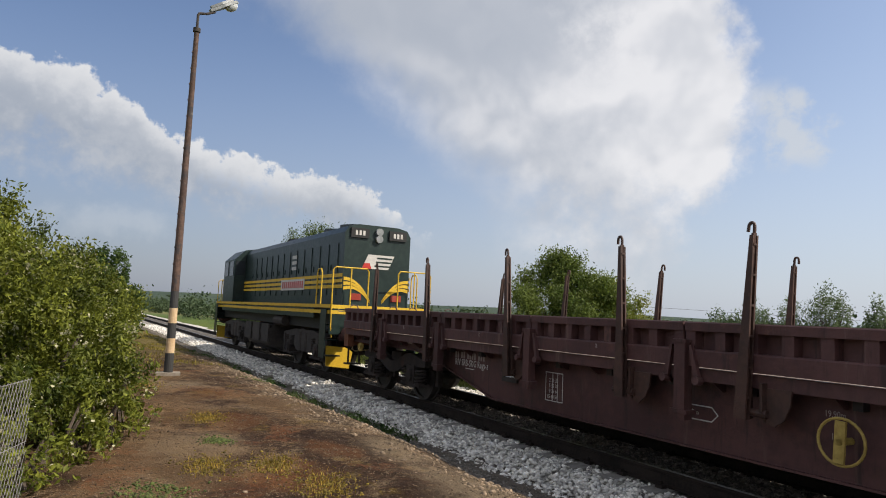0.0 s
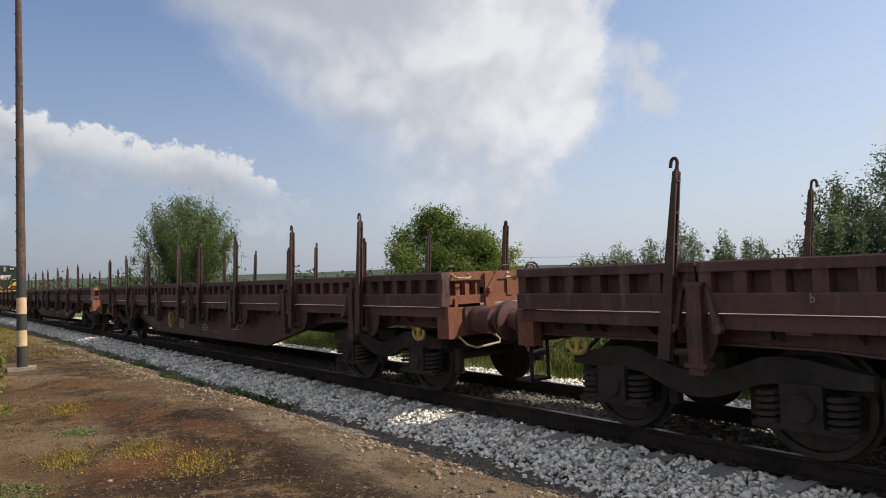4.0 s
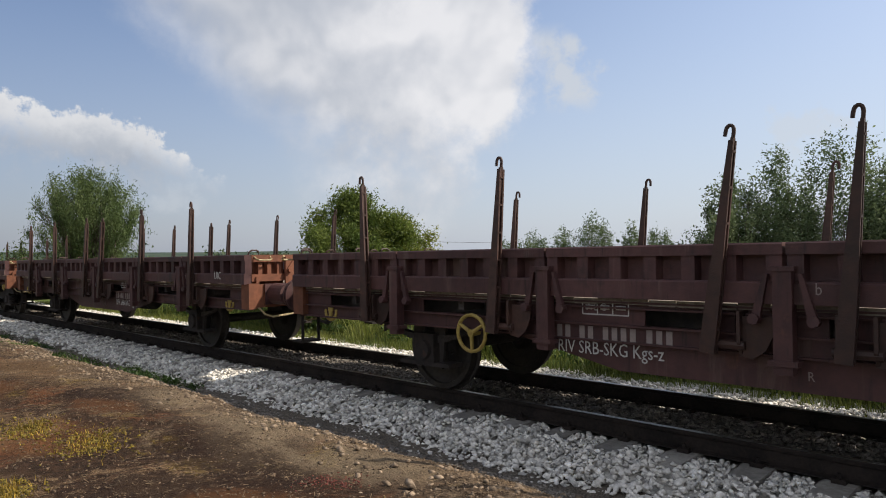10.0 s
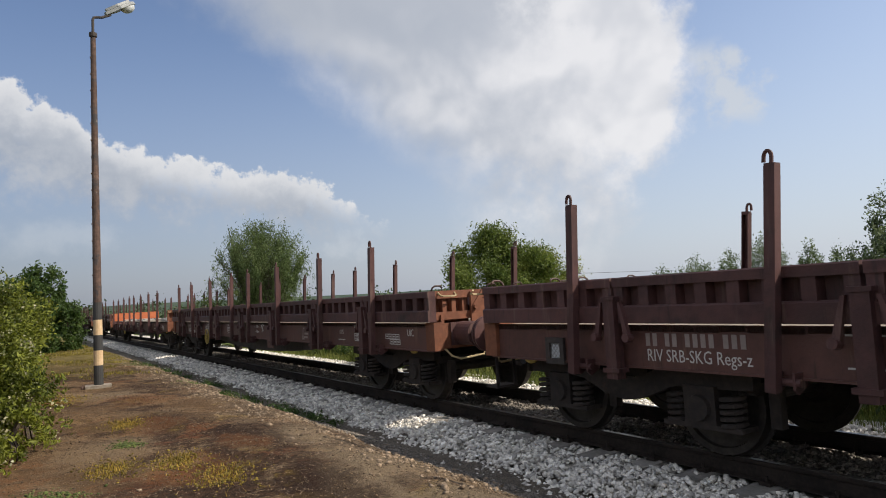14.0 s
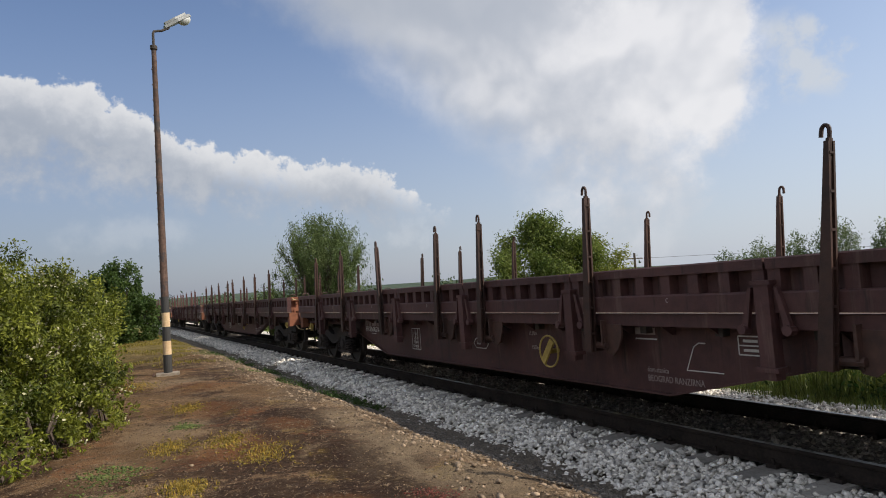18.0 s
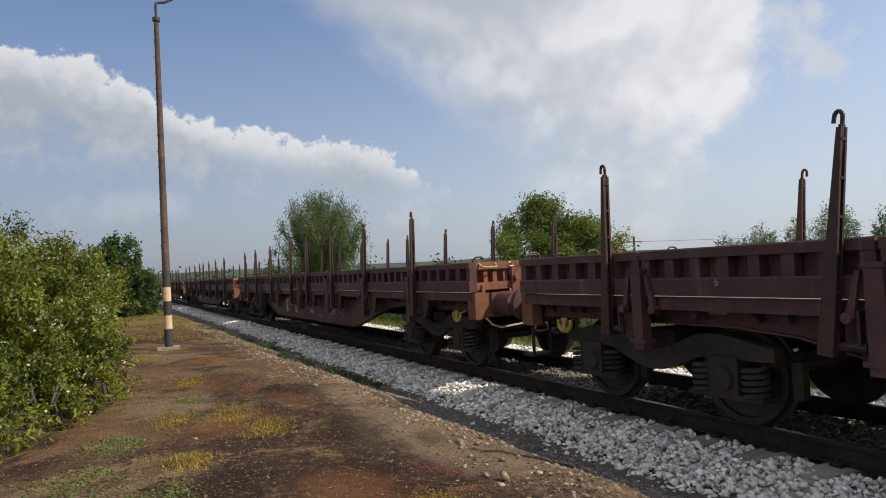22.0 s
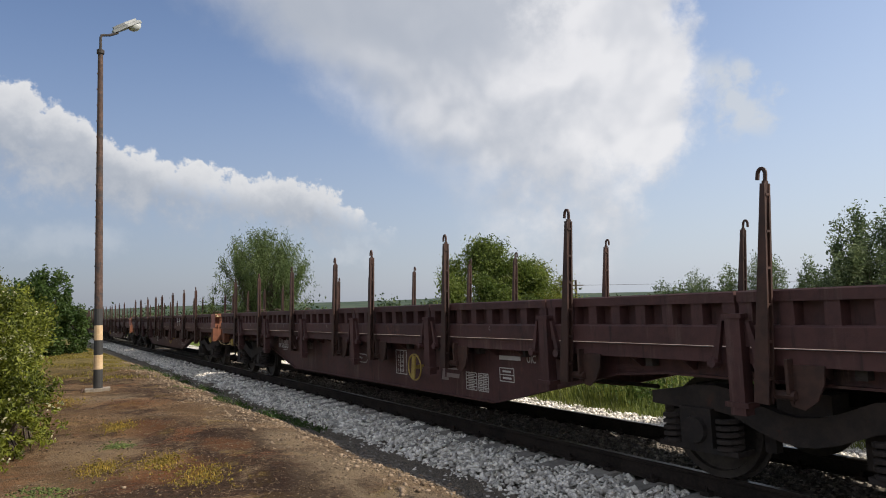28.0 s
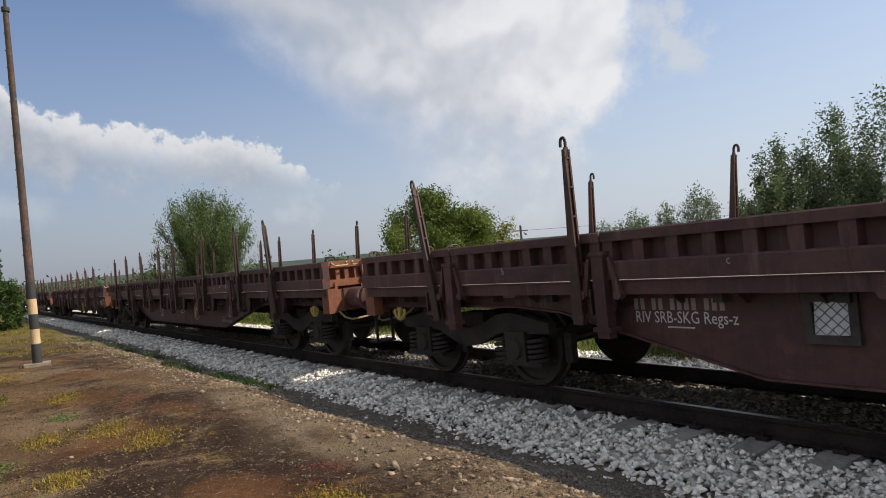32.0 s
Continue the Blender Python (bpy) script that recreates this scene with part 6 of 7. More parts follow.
shift_stakes(21, [(-7.48, 0.19, 0.12), (-5.33, -0.2, -0.02), (-3.02, -0.17, -0.11), (0.75, 0.16, -0.02), (3.02, 0.11, 0.06), (7.48, -0.04, -0.12)])
shift_stakes(22, [(5.33, -0.13, -0.01), (7.48, 0.11, 0.14)])
for number, y in ((1, 3.36), (18, 3.27), (22, 3.27)):
    sheet_plate(TRAIN_CARS[number - 1], y, 0.76, 0.245, 0.24)
paint_spots(TRAIN_CARS[14], -3.0, -1.4, 0.52, 0.82, 16, -1.152, 1)
paint_spots(TRAIN_CARS[17], -3.3, -2.3, 0.48, 0.72, 14, -1.152, 2)
paint_spots(TRAIN_CARS[20], -4.9, -3.5, 1.27, 1.38, 7, -1.402, 3)
paint_spots(TRAIN_CARS[20], -4.9, -3.5, 1.58, 1.63, 5, -1.394, 4)
chalk_strokes(TRAIN_CARS[9], [[(-1.36, 1.14), (-1.46, 1.04), (-1.40, 0.98), (-1.52, 1.02)], [(-1.44, 1.15), (-1.56, 1.12)], [(-2.10, 1.13), (-2.18, 1.02), (-2.24, 1.12)], [(-2.06, 1.00), (-2.14, 0.96)]], x=-1.306)
lettering("UIC", 0.13, M_DIM, TRAIN_CARS[16], on_side(-8.5, 1.26, -1.403))
chalk_strokes(TRAIN_CARS[15], [[(0.9, 1.36), (0.82, 1.28), (0.74, 1.36)], [(0.1, 1.30), (0.0, 1.34)], [(-0.35, 1.36), (-0.42, 1.27), (-0.52, 1.36)], [(-0.15, 1.58), (-0.22, 1.50)]])
chalk_strokes(TRAIN_CARS[17], [[(-4.02, 1.50), (-3.86, 1.55), (-3.88, 1.46), (-4.05, 1.36), (-3.92, 1.28)], [(-4.2, 1.42), (-4.52, 1.46)], [(-4.33, 1.56), (-4.36, 1.40), (-4.34, 1.28)]])
lettering("5CD.", 0.30, M_WHITE, TRAIN_CARS[7], on_side(-2.85, 1.27, -1.404), 0.9)


def wheel_rows(offset, radius, reach=42.0):
    """Turns for the wheels of a vehicle while it runs past the camera."""
    rows, angle, last = [(0.0, 0.0)], 0.0, None
    for k in range(1, 32 * FPS):
        t = k / FPS
        s = SPLINE[k]
        if -14 < s + offset < reach:
            if last is None:
                rows.append((t, angle))
            else:
                angle -= (s - last) / radius
                rows.append((t, angle))
            last = s
    rows.append((32.0, angle))
    return rows


def natural_spline(ts, ys, n):
    """A smooth curve through the rows, one value for each picture."""
    ts, ys = np.array(ts, float), np.array(ys, float)
    h = np.diff(ts)
    k = len(ts)
    a, b = np.zeros((k, k)), np.zeros(k)
    a[0, 0] = a[-1, -1] = 1
    for i in range(1, k - 1):
        a[i, i - 1], a[i, i], a[i, i + 1] = h[i - 1], 2 * (h[i - 1] + h[i]), h[i]
        b[i] = 6 * ((ys[i + 1] - ys[i]) / h[i] - (ys[i] - ys[i - 1]) / h[i - 1])
    m = np.linalg.solve(a, b)
    out = []
    for f in range(n + 1):
        t = f / FPS
        i = int(np.clip(np.searchsorted(ts, t) - 1, 0, k - 2))
        u, v = ts[i + 1] - t, t - ts[i]
        out.append((m[i] * u ** 3 + m[i + 1] * v ** 3) / (6 * h[i]) + (ys[i] / h[i] - m[i] * h[i] / 6) * u + (ys[i + 1] / h[i] - m[i + 1] * h[i] / 6) * v)
    return out


SPLINE = natural_spline([r[0] for r in TRAIN], [r[1] for r in TRAIN], 32 * FPS)

# ---------------------------------------------------------------- locomotive
def build_loco():
    loco = thing("diesel_locomotive", "dark green diesel locomotive with yellow stripes and handrails", "locomotive")
    H, back = 7.0, 0.42
    hw, z0, z1 = 0.90, 1.72, 3.54
    # the long hood, with doors along its sides
    bm = bmesh.new()
    roof = [(-hw, z0), (hw, z0), (hw, z1), (hw - 0.10, z1 + 0.16), (hw - 0.35, z1 + 0.22), (-hw + 0.35, z1 + 0.22), (-hw + 0.10, z1 + 0.16), (-hw, z1)]
    prism(bm, roof, "y", -H + back, H - 3.0)
    part("hood", bm, M_GREEN, loco, "dark green engine hood", bevel=0.03)
    bm = bmesh.new()
    prism(bm, [(a * 0.93, b + 0.012) for a, b in roof[2:]], "y", -H + back + 0.07, H - 3.1)
    part("hood_roof", bm, M_LOCO_ROOF, loco, "grey-blue hood roof")
    door = bmesh.new()
    box(door, -hw - 0.018, -hw, -0.27, 0.27, z0 + 0.25, z1 - 0.25)
    box(door, -hw - 0.04, -hw - 0.018, 0.16, 0.2, 2.6, 2.75)
    door_me = mesh_of("hood_door", door, M_GREEN, 0.006)
    for side in (Matrix(), FLIP):
        for k in range(13):
            part("hood_door", door_me, None, loco, "", side @ pose(0, -5.9 + k * 0.70 if side is not FLIP else -(-5.9 + k * 0.70), 0))
    # grilles and fans
    bm = bmesh.new()
    for y in (-5.2, -3.9):
        rod(bm, (0, y, z1 + 0.2), (0, y, z1 + 0.34), 0.52, 0.52, 20)
    part("roof_fan", bm, M_LOCO_ROOF, loco)
    bm = bmesh.new()
    box(bm, -0.22, 0.22, -0.5, 0.3, z1 + 0.2, z1 + 0.42)
    part("exhaust_stack", bm, M_BLACK, loco, "", pose(0, 0.6, 0))
    # cab and short nose
    bm = bmesh.new()
    cab = [(-1.33, z0), (1.33, z0), (1.33, 3.35), (0.95, z1 + 0.18), (0.5, z1 + 0.26), (-0.5, z1 + 0.26), (-0.95, z1 + 0.18), (-1.33, 3.35)]
    prism(bm, cab, "y", H - 3.0, H - 1.1)
    cab_ob = part("cab", bm, M_GREEN, loco, "dark green driver's cab", bevel=0.02)
    glass = plain("dark_glass", (0.03, 0.035, 0.04), 0.1)
    for s in (-1, 1):
        for y in (H - 2.55, H - 1.6):
            bm = bmesh.new()
            box(bm, s * 1.335 - 0.012, s * 1.335 + 0.012, y - 0.3, y + 0.3, 2.72, 3.28)
            part("cab_window", bm, glass, cab_ob, "dark cab window")
        bm = bmesh.new()
        box(bm, s * 1.12 - 0.17, s * 1.12 + 0.17, H - 3.02, H - 2.99, 2.75, 3.3)
        part("cab_window", bm, glass, cab_ob)
    bm = bmesh.new()
    prism(bm, [(-0.85, z0), (0.85, z0), (0.85, 2.5), (0.6, 2.68), (-0.6, 2.68), (-0.85, 2.5)], "y", H - 1.1, H - 0.5)
    part("short_nose", bm, M_GREEN, loco, "", bevel=0.03)
    # deck with its yellow edge, frame and ends
    bm = bmesh.new()
    box(bm, -1.33, 1.33, -H, H, 1.62, z0)
    box(bm, -1.05, 1.05, -H + 0.3, H - 0.3, 1.1, 1.62)
    part("deck", bm, M_BLACK, loco)
    for s in (-1, 1):
        for z in (1.50, 1.64):
            bm = bmesh.new()
            box(bm, s * 1.335 - 0.012, s * 1.335 + 0.012, -H, H, z, z + 0.085)
            part("yellow_edge_band", bm, M_YELLOW, loco, "yellow band along the deck")
        bm = bmesh.new()
        box(bm, s * 1.32 - 0.01, s * 1.32 + 0.01, -H + 1.2, H - 1.2, 1.38, 1.62)
        part("side_sill", bm, M_GREEN, loco)
    for e in (-1, 1):
        bm = bmesh.new()
        box(bm, -1.33, 1.33, e * H - 0.03, e * H + 0.03, 1.02, 1.62)
        part("end_sill", bm, M_GREEN, loco)
        for z in (1.50, 1.63):
            bm = bmesh.new()
            box(bm, -1.33, 1.33, e * (H + 0.035) - 0.006, e * (H + 0.035) + 0.006, z, z + 0.09)
            part("yellow_edge_band", bm, M_YELLOW, loco)
        bm = bmesh.new()
        prism(bm, [(-1.28, 0.26), (-0.70, 0.20), (-0.62, 0.60), (-0.80, 0.70), (-1.30, 0.74)], "y", min(e * (H - 0.25), e * (H - 0.2)), max(e * (H - 0.25), e * (H - 0.2)))
        part("snow_plough", bm, M_YELLOW, loco, "dirty yellow snow plough")
        for x in (-0.875, 0.875):
            part("buffer", BUFFER, None, loco, "", pose(x, e * H, 1.04, 0, 0, 0 if e > 0 else 180))
        for x in (-1.2, 1.2):
            bm = bmesh.new()
            for k in range(3):
                box(bm, x - 0.18, x + 0.18, e * (H - 0.1 - 0.13 * k) - 0.12, e * (H - 0.1 - 0.13 * k) + 0.12, 0.5 + 0.36 * k, 0.53 + 0.36 * k)
            box(bm, x - 0.19, x - 0.17, e * (H - 0.3) - 0.2, e * (H - 0.3) + 0.2, 0.45, 1.6)
            part("steps", bm, M_GREEN, loco)
    # handrails
    def rail_line(pts, parent=loco):
        bm = bmesh.new()
        tube(bm, pts, 0.018, 6)
        part("handrail", bm, M_YELLOW, parent, "yellow tubular handrail")
    for e in (-1, 1):
        for x in (-1, 1):
            rail_line([(x * 1.25, e * (H - 0.02), 0.95), (x * 1.31, e * (H + 0.04), 1.2), (x * 1.31, e * (H + 0.02), 2.55), (x * 1.25, e * (H + 0.02), 2.62), (x * 0.45, e * (H + 0.02), 2.62), (x * 0.40, e * (H + 0.02), 2.55), (x * 0.40, e * (H + 0.02), 1.70)])
            rail_line([(x * 0.85, e * (H + 0.02), 1.70), (x * 0.85, e * (H + 0.02), 2.62)])
            rail_line([(x * 1.32, e * (H - 0.75), 1.65), (x * 1.32, e * (H - 0.75), 2.5), (x * 1.32, e * (H - 0.82), 2.6), (x * 1.32, e * (H - 1.05), 2.6), (x * 1.32, e * (H - 1.1), 2.5), (x * 1.32, e * (H - 1.1), 1.65)])
    # stripes and emblem
    for s in (-1, 1):
        for z in (2.14, 2.28, 2.42):
            bm = bmesh.new()
            box(bm, s * (hw + 0.024) - 0.004, s * (hw + 0.024) + 0.004, -H + back, H - 3.0, z, z + 0.085)
            part("side_stripe", bm, M_YELLOW, loco, "yellow side stripe")
        bm = bmesh.new()
        box(bm, s * (hw + 0.032) - 0.004, s * (hw + 0.032) + 0.004, -3.6, -1.2, 2.12, 2.44)
        board = part("name_board", bm, M_WHITE, loco, "pale board with worn red writing")
        bm = bmesh.new()
        for k in range(11):
            box(bm, s * (hw + 0.039) - 0.002, s * (hw + 0.039) + 0.002, -3.48 + k * 0.2, -3.37 + k * 0.2, 2.18, 2.38)
        part("worn_writing", bm, M_RED, board)
        bm = bmesh.new()
        for k in range(3):
            box(bm, s * (hw + 0.026) - 0.004, s * (hw + 0.026) + 0.004, -2.7, -2.25, 2.72 + 0.17 * k, 2.82 + 0.17 * k)
        part("emblem", bm, M_WHITE, loco)
    ye = -H + back
    for s in (-1, 1):
        for k in range(3):
            pts = []
            for q in range(9):
                u = q / 8
                pts.append((s * (hw - 0.02 - 0.72 * u), 2.42 - 0.12 * k - 0.55 * u ** 2.2 + 0.10 * k * u))
            bm = bmesh.new()
            prism(bm, pts + [(a, b - 0.085 * (1 - 0.5 * i / 8)) for i, (a, b) in list(enumerate(pts))[::-1]], "y", ye - 0.012, ye - 0.004)
            part("end_chevron", bm, M_YELLOW, loco, "curved yellow chevron")
    bm = bmesh.new()
    prism(bm, [(-0.42, 2.66), (0.30, 2.66), (0.46, 3.02), (-0.26, 3.02)], "y", ye - 0.012, ye - 0.004)
    emb = part("emblem", bm, M_WHITE, loco, "slanted white emblem with red corner")
    bm = bmesh.new()
    prism(bm, [(-0.42, 2.66), (-0.16, 2.66), (-0.22, 2.80), (-0.36, 2.80)], "y", ye - 0.018, ye - 0.012)
    part("red_corner", bm, M_RED, emb)
    for k in range(3):
        bm = bmesh.new()
        box(bm, -0.08 + 0.03 * k, 0.34 + 0.03 * k, ye - 0.018, ye - 0.012, 2.72 + 0.10 * k, 2.76 + 0.10 * k)
        part("emblem_bar", bm, M_GREEN, emb)
    for s in (-1, 1):
        bm = bmesh.new()
        box(bm, s * 0.52 - 0.24, s * 0.52 + 0.24, ye - 0.05, ye, 3.42, 3.66)
        nb = part("number_box", bm, M_BLACK, loco, "black number box")
        bm = bmesh.new()
        for k in range(3):
            box(bm, s * 0.52 - 0.13 + 0.10 * k, s * 0.52 - 0.07 + 0.10 * k, ye - 0.055, ye - 0.05, 3.48, 3.60)
        part("painted_number", bm, M_WHITE, nb)
        bm = bmesh.new()
        box(bm, s * 0.55 - 0.14, s * 0.55 + 0.14, ye - 0.03, ye, 1.86, 2.02)
        part("marker_light", bm, plain("lamp_red_glass", (0.35, 0.06, 0.04), 0.2), loco)
    for z in (3.42, 3.60):
        bm = bmesh.new()
        rod(bm, (0, ye - 0.08, z), (0, ye, z), 0.095, 0.10, 16)
        part("headlight", bm, M_ALU, loco, "round sealed headlight")
    # fuel tank and bogies
    bm = bmesh.new()
    prism(bm, [(-1.2, 1.05), (-1.3, 0.85), (-1.2, 0.42), (-0.9, 0.3), (0.9, 0.3), (1.2, 0.42), (1.3, 0.85), (1.2, 1.05)], "y", -1.5, 1.5)
    part("fuel_tank", bm, M_STEEL_DARK, loco, "dark fuel tank", bevel=0.02)
    for s in (-1, 1):
        for y in (-1.1, 0.0, 1.1):
            bm = bmesh.new()
            box(bm, s * 1.30 - 0.03, s * 1.30 + 0.03, y - 0.42, y + 0.42, 0.52, 1.08)
            part("equipment_box", bm, M_STEEL_DARK, loco, "dark box under the deck", bevel=0.02)
        bm = bmesh.new()
        rod(bm, (s * 1.12, -2.75, 1.22), (s * 1.12, -1.75, 1.22), 0.16, 0.16, 14)
        part("air_tank", bm, M_STEEL_DARK, loco, "long air tank")
    for y in (-4.3, 4.3):
        bm = bmesh.new()
        for x in (-1.08, 0.96):
            prism(bm, [(-1.9, 0.66), (-1.5, 0.62), (-0.9, 0.62), (-0.6, 0.44), (0.6, 0.44), (0.9, 0.62), (1.5, 0.62), (1.9, 0.66), (1.9, 0.9), (0.8, 1.02), (-0.8, 1.02), (-1.9, 0.9)], "x", x, x + 0.12)
            for y2 in (-0.25, 0.25):
                rod(bm, (x + 0.06, y2, 0.44), (x + 0.06, y2, 0.95), 0.10, 0.10, 10)
            box(bm, x - 0.03, x + 0.15, -1.75, -1.66, 0.30, 0.86)
            box(bm, x - 0.03, x + 0.15, 1.66, 1.75, 0.30, 0.86)
        box(bm, -0.96, 0.96, -0.4, 0.4, 0.6, 0.9)
        frame_ob = part("bogie", bm, M_STEEL_DARK, loco, "two-axle cast bogie", pose(0, y, 0))
        for a in (-1.2, 1.2):
            part("wheelset", WHEELS_BIG, None, frame_ob, "", pose(0, a, 0.503))
            for s in (-1, 1):
                part("axle_box", AXLE_BOX, None, frame_ob, "", pose(s * 1.02, a, 0.503, 0, 0, 0 if s < 0 else 180))
                for d in (-0.28, 0.28):
                    part("coil_spring", COIL, None, frame_ob, "", pose(s * 1.04, a + d, 0.55))
    return loco


LOCO, LOCO_OFFSET = build_loco(), 6.88


# ---------------------------------------------------------------- leaves and trees
def leaf_mesh(name, pts, size, mat, aspect=0.5, up=0.3):
    """Pointed leaves, each a folded kite with its own turn."""
    n = len(pts)
    a = rng.normal(size=(n, 3)) + np.array([0, 0, up])
    a /= np.linalg.norm(a, axis=1, keepdims=True)
    b = np.cross(a, rng.normal(size=(n, 3)))
    b /= np.linalg.norm(b, axis=1, keepdims=True) + 1e-9
    s = (size * (0.6 + 0.8 * rng.random(n)))[:, None]
    nrm = np.cross(a, b)
    v = np.stack([pts - a * s * 0.5, pts + b * s * aspect * 0.5 + nrm * s * 0.08, pts + a * s * 0.5, pts - b * s * aspect * 0.5 + nrm * s * 0.08], 1)
    f = np.arange(n * 4).reshape(n, 4)
    tri = np.concatenate([f[:, [0, 1, 2]], f[:, [0, 2, 3]]], 1).reshape(-1, 3)
    return raw_mesh(name, v.reshape(-1, 3), tri, mat)


def grow(height, crown, levels, spread, seed, limbs=7, lean=0.0, start=0.25):
    """Limbs of a tree as bent tapered bars; gives the bars and the twig ends."""
    r = random.Random(seed)
    bars_, tips = [], []

    def limb(p, d, length, rad, level):
        pts, rads = [p], [rad]
        steps = 4
        for k in range(steps):
            d = (d + Vector((r.gauss(0, 0.16), r.gauss(0, 0.16), r.gauss(0.06, 0.1)))).normalized()
            p = p + d * (length / steps)
            pts.append(p)
            rads.append(rad * (1 - 0.8 * (k + 1) / steps))
            if level >= 1 and k >= 1:
                tips.append((p, level))
        bars_.append((pts, rads))
        if level < levels:
            for k in range(5 if level else limbs):
                u = r.uniform(0.35, 1.0)
                i = min(int(u * steps), steps - 1)
                base = pts[i].lerp(pts[i + 1], u * steps - i)
                ang = r.uniform(0, math.tau)
                side = Vector((math.cos(ang), math.sin(ang), r.uniform(0.1, 0.9)))
                nd = (d * (1 - spread) + side * spread).normalized()
                limb(base, nd, length * r.uniform(0.42, 0.68), rads[i] * 0.6, level + 1)
        else:
            tips.append((p, level + 1))
    top = height * 0.55
    stems = max(1, round(3 * lean)) if lean else 1
    for s in range(stems):
        a = r.uniform(0, math.tau)
        d = Vector((math.cos(a) * 0.35 * lean, math.sin(a) * 0.35 * lean, 1)).normalized()
        limb(Vector((0, 0, -0.1)), d, top * r.uniform(0.85, 1.1), 0.035 * height * (0.7 if stems > 1 else 1.0), 0)
    return bars_, tips


def tree(name, label, x, y, height, width, mat, seed, leaves=7000, size=0.13, aspect=0.5, shape="round", spread=0.62, lean=0.0, group="", base=None, low=0.12, shoots=0, up=0.3):
    z = float(ground_height(np.array(x), np.array(y))) if base is None else base
    t = thing(name, label, "tree", group, m=pose(x, y, z))
    bars_, tips = grow(height, width, 2, spread, seed, 9, lean)
    pts = np.array([p for p, _ in tips])
    # stretch the skeleton to the crown's size
    reach = np.percentile(np.hypot(pts[:, 0], pts[:, 1]), 93)
    kx, kz = width / 2 / reach * (0.62 if shape == "spiky" else 0.58 if shape == "mound" else 0.84), height / pts[:, 2].max() * (0.84 if shape == "spiky" else 0.78 if shape == "mound" else 0.92)
    bm = bmesh.new()
    for ps, rs in bars_:
        tube(bm, [(p.x * kx, p.y * kx, p.z * kz) for p in ps], rs, 5)
    part("trunk", bm, M_BARK, t, "branching brown trunk")
    pts = pts * np.array([kx, kx, kz])
    r2 = np.random.default_rng(seed)
    if shape == "round":
        # fill clumps on an uneven dome
        k = 62
        u = r2.normal(size=(k, 3))
        u /= np.linalg.norm(u, axis=1, keepdims=True)
        rad = 0.40 + 0.50 * r2.random((k, 1))
        pts = pts[np.linalg.norm((pts - np.array([0, 0, height * 0.52])) / np.array([width / 2, width / 2, height * 0.5]), axis=1) < 0.92]
        dome = u * rad * np.array([width / 2, width / 2, height * (1 - low) / 2]) + np.array([0, 0, height * (1 + low) / 2])
        pts = np.concatenate([pts, dome])
    if shape == "mound":
        # clumps over a broad peaked mound, thinner towards the inside
        k = 84
        h, a = r2.random(k) ** 1.1, r2.random(k) * math.tau
        rad = width / 2 * (1 - h ** 1.9) ** 0.55 * (0.45 + 0.55 * r2.random(k) ** 0.5)
        knobs = 1 + 0.10 * np.sin(3 * a + seed) + 0.08 * np.sin(7 * a + 2)
        pts = np.stack([np.cos(a) * rad * knobs, np.sin(a) * rad * knobs, height * (low + (0.95 - low) * h)], -1)
    if shape == "spiky":
        # brushy shoots that rise and fan out from the stems
        m = shoots or (130 if width < 4 else 170)
        a, u = r2.random(m) * math.tau, r2.random(m) ** 0.55
        u = u * (0.86 + 0.28 * r2.random(m))
        tip = np.stack([np.cos(a) * u * width / 2, np.sin(a) * u * width / 2, height * (1.02 - 0.34 * u ** 2.2 - 0.20 * r2.random(m) ** 1.5)], -1)
        mid = tip * (np.array([0.62, 0.62, 0.42]) if shoots else np.array([0.50, 0.50, 0.46]))
        s = np.sort(r2.random((m, 26)) ** 0.75, axis=1)[..., None] * 0.86 + 0.14
        pts = (2 * s * (1 - s) * mid[:, None] + s * s * tip[:, None]).reshape(-1, 3)
    idx = r2.integers(0, len(pts), leaves)
    spread_r = width * (0.045 if shape == "mound" else 0.042 if shape == "round" else 0.042 if shoots else 0.022)
    offs = np.clip(r2.normal(size=(leaves, 3)), -1.5, 1.5) * spread_r * (0.5 + r2.random((leaves, 1)))
    if shape == "spiky":
        offs *= np.array([1.0, 1.0, 1.4])
    lp = pts[idx] + offs
    lp = lp[lp[:, 2] > height * low]
    # lifted shoots beyond the crown
    top = lp[r2.integers(0, len(lp), leaves // 14)]
    top = top[top[:, 2] > height * 0.55]
    if len(top) and shape == "spiky" and not shoots:
        lp = np.concatenate([lp, top * np.array([1.04, 1.04, 1.05]) + r2.normal(size=top.shape) * np.array([0.03, 0.03, 0.10])])
    part("crown", leaf_mesh("crown", lp, size, mat, aspect, up), None, t, "leafy crown with gaps")
    return t


def eye_place(az, dist, x=-6.23, y=0.1):
    return x + dist * math.sin(radians(az)), y + dist * math.cos(radians(az))


tx, ty = eye_place(17.35, 33)
tree("willow_tree", "upright grey-green tree with brushy branches", tx, ty, 6.05, 4.9, M_LEAF_WILLOW, 11, 72000, 0.12, 0.26, "spiky", 0.42, 1.6, low=0.06, up=1.3)
tx, ty = eye_place(12.9, 32)
tree("shrub", "small grey-green shrub beneath a tree", tx, ty, 2.9, 1.7, M_LEAF_WILLOW, 12, 2600, 0.13, 0.3, "spiky", 0.5, 1.0, low=0.05)
tx, ty = eye_place(36.9, 18.6)
tree("walnut_tree", "round green tree with pale sunlit leaves", tx, ty, 3.75, 4.1, M_LEAF_WALNUT, 23, 72000, 0.088, 0.36, "mound", 0.66, low=0.05)
tx, ty = eye_place(40.7, 19.5)
